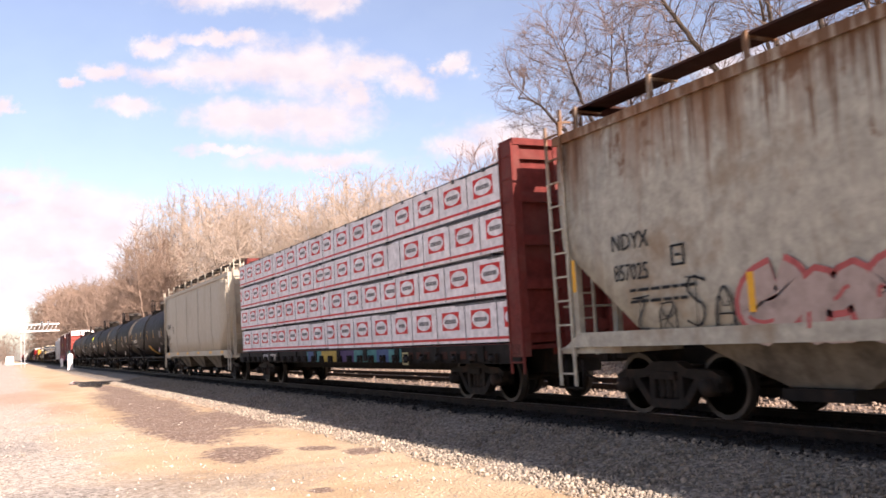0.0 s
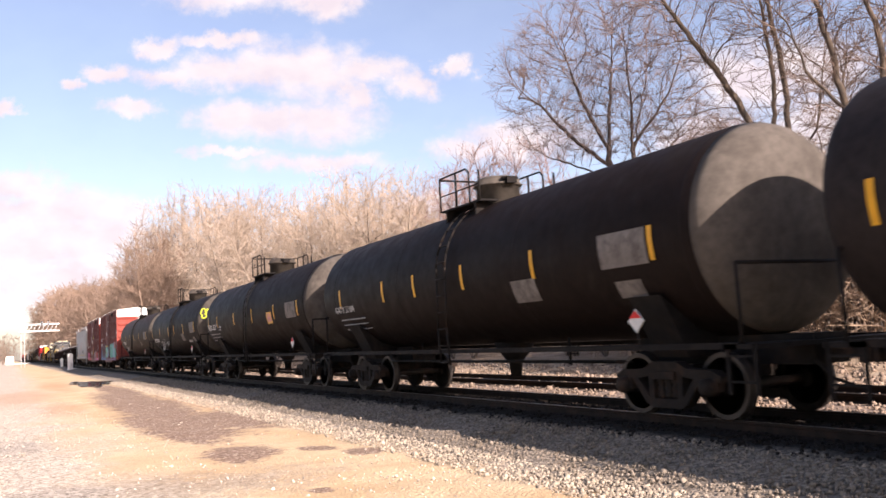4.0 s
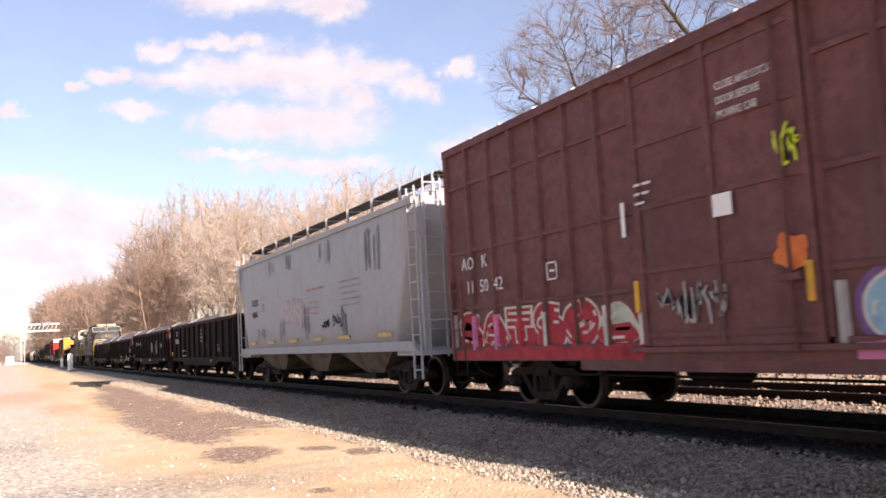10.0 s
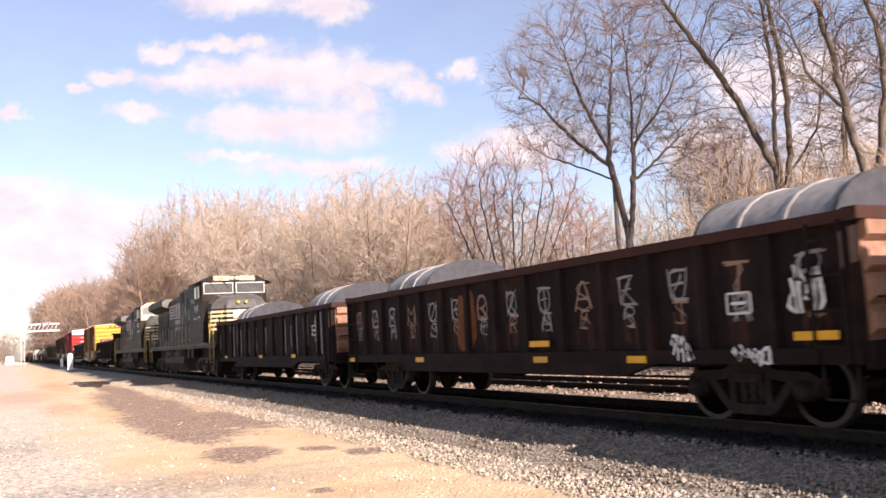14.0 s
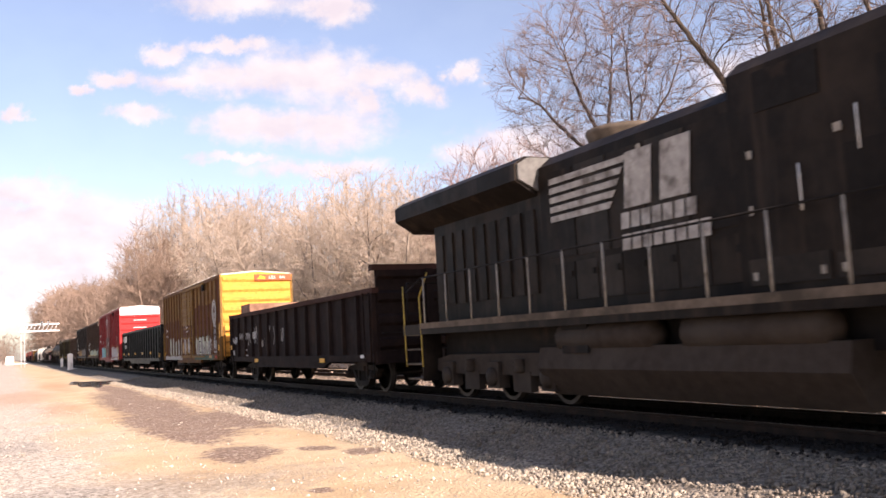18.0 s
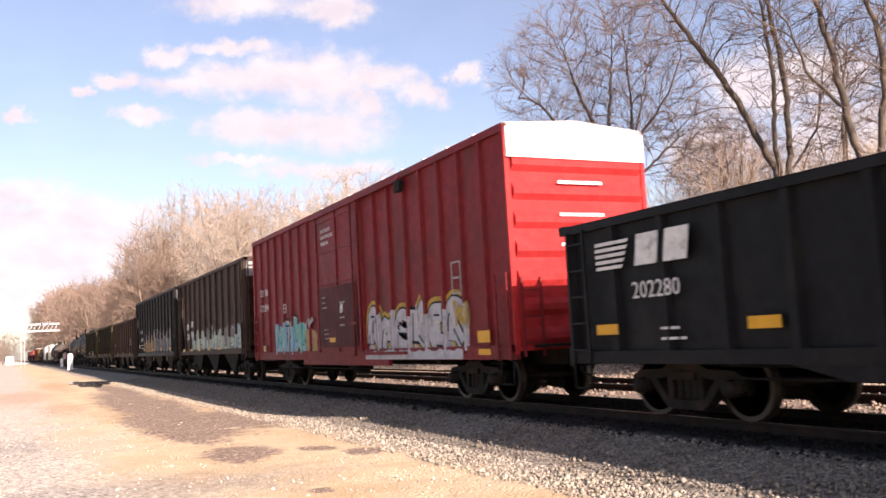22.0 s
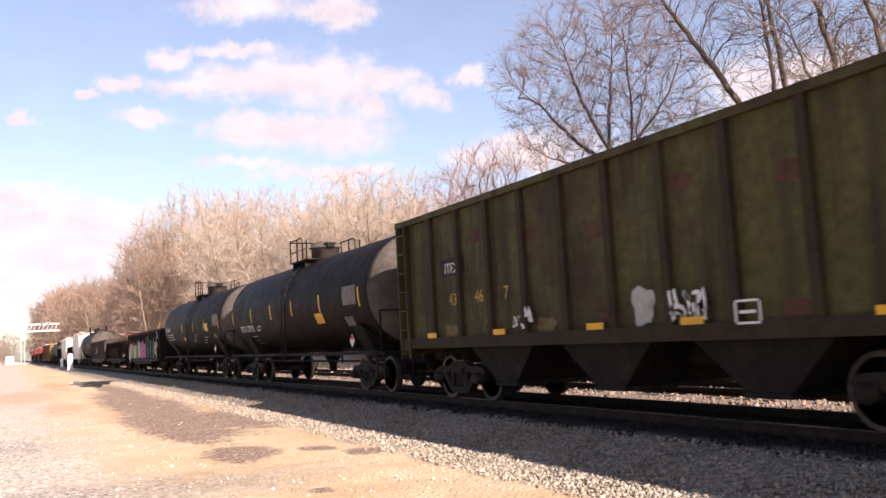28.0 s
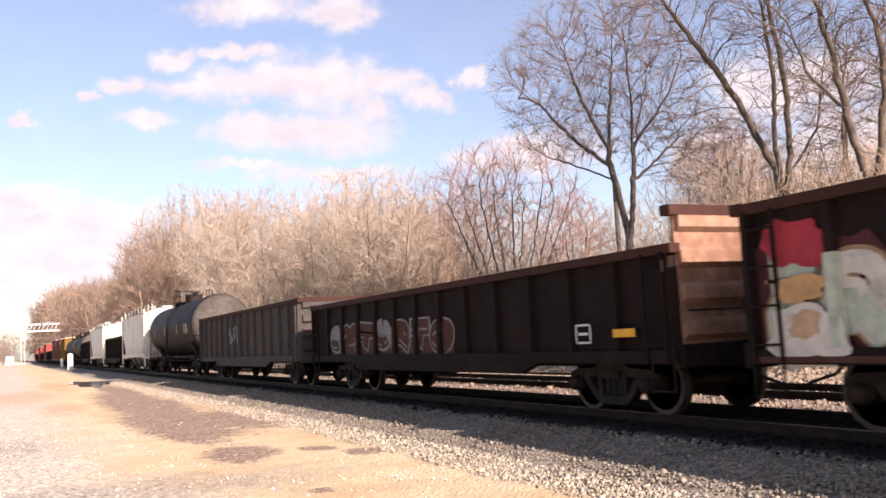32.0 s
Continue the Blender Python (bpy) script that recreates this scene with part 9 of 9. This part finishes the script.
stencil(c, "MX", 0.24, -1.56, 11.0, 2.5, M_BLACKLET)
stencil(c, "898", 0.24, -1.56, 12.12, 1.9, M_BLACKLET, 0.9)
stencil(c, "271", 0.24, -1.56, 11.0, 2.0, M_BLACKLET, 0.9)
wash(c, X, 13.2, 14.3, 2.5, 4.1, OCHRE, 21, 8)
wash(c, X - 0.003, 13.3, 13.9, 2.9, 3.5, CREAM, 22, 4)
wash(c, X, 12.6, 13.3, 1.6, 2.1, OCHRE, 23, 5)
reflectors(c, -1.56, (11.0, 9.0, 6.85, 4.7, 13.0), 1.34, 0.45, 0.11)
c = open_hopper(140.7, 16.3, 4.78, "black coal hopper with silver and orange graffiti", M_COALBLK, 13, end_cap=True, end_open=1.25)
graffiti(c, X, 8.1, 12.9, 1.32, 2.62, 5, [paint("buff", (0.34, 0.22, 0.12)), paint("dull_cream", (0.40, 0.34, 0.27)), MATS["paint_buff"]], REDP, paint("dull_blue", (0.16, 0.24, 0.28)), None, 75, 3, MATS["paint_buff"], 0.035)
graffiti(c, X, 1.9, 7.9, 1.3, 2.62, 6, [paint("dull_silver", (0.23, 0.215, 0.20)), paint("dull_grey", (0.18, 0.17, 0.16))], INK, DUSTW, None, 79, 3, MATS["paint_dull_grey"], 0.035)
post_paint(c, [0.5 + 1.177 * i for i in range(2, 7)], -1.55, 1.35, 2.25, [MATS["paint_dull_silver"]], 12)
post_paint(c, [0.5 + 1.177 * i for i in range(7, 11)], -1.55, 1.35, 2.2, [MATS["paint_buff"]], 18)
stencil(c, "PM  RX", 0.34, -1.56, 14.05, 2.58)
stencil(c, "86  73  63", 0.34, -1.56, 13.98, 2.08)
bars(c, -1.56, 13.8, 1.85, 2, 1.3, 0.08, 0.2)
plate(c, "reflector", -1.56, 14.3, 14.75, 1.66, 1.88, M_YELLOW, "yellow reflector strip", 0.012)
reflectors(c, -1.56, (1.9, 5.0, 8.2, 12.3), 1.5, 0.45, 0.11)
scrawl(c, -1.56, 15.0, 15.9, 3.0, 3.7, DUSTW, 160, 6)
for k in range(7):
    part("side_brace", Geo().box(-1.555, -1.50, 3.32 + 1.7 * k, 3.38 + 1.7 * k, 0.80, 1.05), WORN if k % 3 else OCHRE, c, "paint-splashed sill brace")
c = open_hopper(158.1, 14.3, 3.88, "brown coal hopper with rusty slope sheet", M_COALBRN, 11, surface("rusty_slope", (0.22, 0.095, 0.045), 0.8, 0, (0.12, 0.06, 0.035), 0.4, 1.2))
frame_mark(c, -1.56, 2.1, 2.6, 2.0, 2.4)
stencil(c, "80  73", 0.22, -1.56, 12.9, 2.0, DUSTW)
blotch(c, X, 12.6, 13.0, 2.1, 2.5, DUSTW, 24)
blotch(c, X, 5.9, 6.2, 1.5, 1.75, FAINT, 25)
reflectors(c, -1.56, (3.0, 7.0, 11.0), 1.36, 0.4, 0.1, OCHRE)
for uu, number, w in ((173.4, ("43", "11", "5"), 0), (188.8, ("43", "46", "7"), 1)):
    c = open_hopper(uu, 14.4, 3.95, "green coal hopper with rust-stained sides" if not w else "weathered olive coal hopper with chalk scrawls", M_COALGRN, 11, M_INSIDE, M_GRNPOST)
    plate(c, "black_panel", X, 11.3, 12.3, 2.55, 2.9, INK)
    stencil(c, "ITFX", 0.30, X - 0.008, 12.15, 2.6)
    for k, s in enumerate(number):
        stencil(c, s, 0.34, X - 0.008, 12.0 - 1.1 * k, 1.95, GOLD)
    for k in range(7):
        blotch(c, X, 1.2 + 1.75 * k, 1.75 + 1.75 * k, 1.3, 1.55, WORN if k % 2 else OLIVE, 200 + k + 10 * w)
    for k in range(6):
        blotch(c, X, 1.0 + 1.9 * k, 1.5 + 1.9 * k, 2.7 + 0.2 * (k % 3), 2.95 + 0.2 * (k % 3), WORN, 230 + k + 10 * w)
    reflectors(c, -1.56, (12.7, 9.9, 7.0, 4.9, 2.0), 1.36, 0.42, 0.1)
    if w:
        scrawl(c, -1.56, 8.75, 9.4, 1.4, 1.8, M_LETTER, 170, 5)
        scrawl(c, -1.56, 4.65, 5.3, 1.3, 1.8, M_LETTER, 171, 7, 0.035)
        blotch(c, X, 5.75, 6.2, 1.35, 1.88, DUSTW, 240)
        frame_mark(c, -1.56, 3.73, 4.15, 1.28, 1.58)
        plate(c, "cream_panel", X, 0.07, 0.7, 2.3, 3.8, CREAM)
    else:
        for s in (0.12, 14.28):
            plate(c, "cream_panel", X, s - 0.05 if s < 1 else s - 0.75, s + 0.8 if s < 1 else s + 0.05, 2.3, 3.8, CREAM)

c = tank_car(204.5, 15.75, "black tank car with a pale lit head", M_TANK)
tank_marks(c, (15.5, 12.6, 9.9, 7.4, 4.6, 1.4), ((1.6, 2.6, 2.3, 2.8, tp), (4.5, 5.2, 1.9, 2.2, M_YELLOW), (2.2, 2.8, 1.75, 2.0, tp)), ("CBTX 727993", 14.6, 1.9, 0.36, 0.95))
frame_mark(c, -1.40, 11.6, 12.0, 1.9, 2.25)
placard(c, 1.9, 1.35)
c = tank_car(221.6, 15.8, "black tank car with yellow plates", M_TANK)
tank_marks(c, (15.0, 10.1, 7.1, 4.4, 1.3), ((1.45, 2.45, 2.35, 2.84, tp), (3.6, 4.25, 2.16, 2.52, M_YELLOW), (9.7, 10.2, 1.8, 2.0, M_YELLOW), (2.2, 2.8, 1.8, 2.0, tp)), ("TILX 280817", 15.0, 2.4, 0.28, 0.9))
bars(c, -1.43, 6.9, 2.1, 4, 0.6, 0.05, 0.12, DUSTW)
bars(c, -1.43, 4.4, 1.9, 3, 0.6, 0.05, 0.12, DUSTW)
placard(c, 1.8, 1.35)

c = gondola(238.9, 15.65, 2.72, "gondola covered in bright graffiti", M_GONDARK, 13)
X = -1.46
blotch(c, X + 0.003, 10.0, 15.5, 0.9, 2.3, paint("maroon", (0.070, 0.022, 0.022)), 39)
TAN = paint("tan_block", (0.30, 0.19, 0.11))
graffiti(c, X, 9.2, 15.4, 0.85, 2.2, 7, [OCHRE, GOLD, CREAM, PALEG], TAN, None, None, 81, 2, TAN, 0.05)
graffiti(c, X, 6.8, 9.2, 0.85, 2.25, 4, [PINK], MATS["paint_maroon"], None, CREAM, 85, 3, PINK, 0.03)
graffiti(c, X, 1.5, 6.9, 0.80, 2.4, 6, [DKGREEN], PALEG, None, None, 89, 3, DKGREEN, 0.05)
SIDE = [0.15 + 1.1808 * i for i in range(14)]
post_paint(c, SIDE[2:6], -1.558, 0.96, 2.2, [DKGREEN], 13)
post_paint(c, SIDE[6:8], -1.558, 0.96, 2.1, [PINK], 14)
post_paint(c, SIDE[8:13], -1.558, 0.96, 2.1, [TAN, OCHRE, PALEG], 15)
for z0, z1, m, s in ((0.75, 1.05, CREAM, 31), (1.9, 2.45, REDP, 32)):
    blotch(c, X - 0.02, 14.4, 15.25, z0, z1, m, s)
blotch(c, -1.555, 14.2, 15.2, 0.85, 1.45, CREAM, 33)
blotch(c, -1.56, 14.4, 15.05, 1.5, 1.8, surface("paint_tan", (0.45, 0.26, 0.12), 0.6), 34)
blotch(c, -1.563, 14.5, 14.9, 1.1, 1.4, paint("tan_patch", (0.45, 0.30, 0.18)), 35)
blotch(c, -1.562, 1.36, 2.1, 1.2, 1.9, paint("tan_face", (0.46, 0.34, 0.28)), 36)
blotch(c, -1.566, 2.0, 2.22, 1.76, 1.95, REDP, 37)
blotch(c, -1.562, 0.9, 1.1, 1.62, 1.95, CREAM, 40)
wash(c, -1.566, 1.5, 1.95, 1.35, 1.6, INK, 41, 4)
blotch(c, -1.455, 0.15, 1.35, 0.85, 1.95, MATS["paint_maroon"], 38)
scrawl(c, -1.56, 0.5, 1.3, 2.05, 2.6, DUSTW, 181, 5, 0.03)
part("white_base", Geo().box(-1.563, -1.556, 1.5, 15.4, 0.82, 0.89), WORN, c)
c = gondola(255.7, 15.7, 2.42, "brown gondola with tan wooden end braces", M_GONBROWN, 13, end_mat=M_WOODEND, front_rise=0.5)
graffiti(c, X, 6.7, 14.2, 0.95, 1.85, 7, [WORN, FAINT, WORN], FAINT, None, None, 93, 2)
reflectors(c, -1.56, (1.1,), 1.24, 0.5, 0.12)
frame_mark(c, -1.56, 1.9, 2.3, 1.1, 1.4)
c = gondola(272.7, 15.7, 2.75, "grey-brown weathered ribbed gondola", surface("gondola_grey_brown", (0.06, 0.05, 0.045), 0.8, 0, (0.1, 0.06, 0.04), 0.3, 0.7), 14)
scrawl(c, -1.56, 8.0, 9.5, 1.3, 2.2, DUSTW, 190, 6)
c = tank_car(290.0, 15.2, "grey tank car with a pale head", M_TANK2)
tank_marks(c, (13, 9, 5, 2), ((2, 3, 2.2, 2.7, tp),))
covered_hopper(306.6, 13.0, 4.0, "white covered hopper with dusty sides", M_HOPWHITE)
gondola(321.2, 12.5, 2.8, "short dark brown gondola car", M_GONDARK, 10)
covered_hopper(335.2, 15.0, 4.0, "white covered hopper with dusty sides", M_HOPWHITE)
gondola(352.0, 14.0, 3.0, "dark high-sided gondola car", M_GONDARK, 10)
tank_car(368.0, 15.0, "distant dark grey tank car", M_TANK2)
tank_car(385.0, 15.0, "distant dark grey tank car", M_TANK2)
boxcar(402.0, 15.2, 4.4, "boxcar", "distant weathered yellow boxcar", M_BOXYEL, M_ROOF, M_BOXYEL, 8)
boxcar(419.0, 15.2, 4.6, "boxcar", "distant brown ribbed boxcar", M_BOXBROWN, M_ROOF, M_BOXEND, 8)
for k in range(10):
    if k % 3:
        gondola(436.0 + 17 * k, 15.5, 2.9, "distant dark gondola car", M_GONDARK, 10)
    else:
        boxcar(436.0 + 17 * k, 15.5, 4.8, "boxcar", "distant dark brown boxcar", M_BOXBROWN, M_ROOF, M_BOXEND, 7)
for uu, ys in ((-58.2, (11.7,)), (-41.5, (0.9, 10.5)), (-24.7, (0.5, 11.3)), (-8.0, (0.9, 10.4))):
    for y in ys:
        coil_cover(uu, y, 2.3, 3.04)


# ---------- motion of the train, its wheels and the clouds ----------
def motions():
    a = STAND @ Matrix.Translation((-2 * CLOUD_SCALE, 2 * CLOUD_SCALE, -CLOUD_DEPTH))
    b = STAND @ Matrix.Translation((30 * CLOUD_SCALE, -22 * CLOUD_SCALE, -CLOUD_DEPTH))
    walk(CLOUDS, [(0, a), (SPAN, b)])
    # wheels turn while they roll past, a turn of 64 degrees from row to row
    turn = math.degrees(SPEED / 0.457 / FPS)
    for ob, (x, y, z), u in WHEELS:
        near = 16.0 + (u - 62.0) / SPEED
        first, last = max(0, round(near * FPS)), min(round(SPAN * FPS), round((near + 5.2) * FPS))
        if last <= first:
            continue
        rows = [(k / FPS, pose(x, y, z, (k - first) * turn)) for k in range(first, last + 1)]
        if first > 0:
            rows.insert(0, (0, pose(x, y, z)))
        if last < round(SPAN * FPS):
            rows.append((SPAN, rows[-1][1]))
        walk(ob, rows)
    for ob, u, dx, z in MOVERS:
        walk(ob, [(0, pose(TRACK + dx, u + SPEED * 16.0, z)), (SPAN, pose(TRACK + dx, u - SPEED * (SPAN - 16.0), z))])


motions()
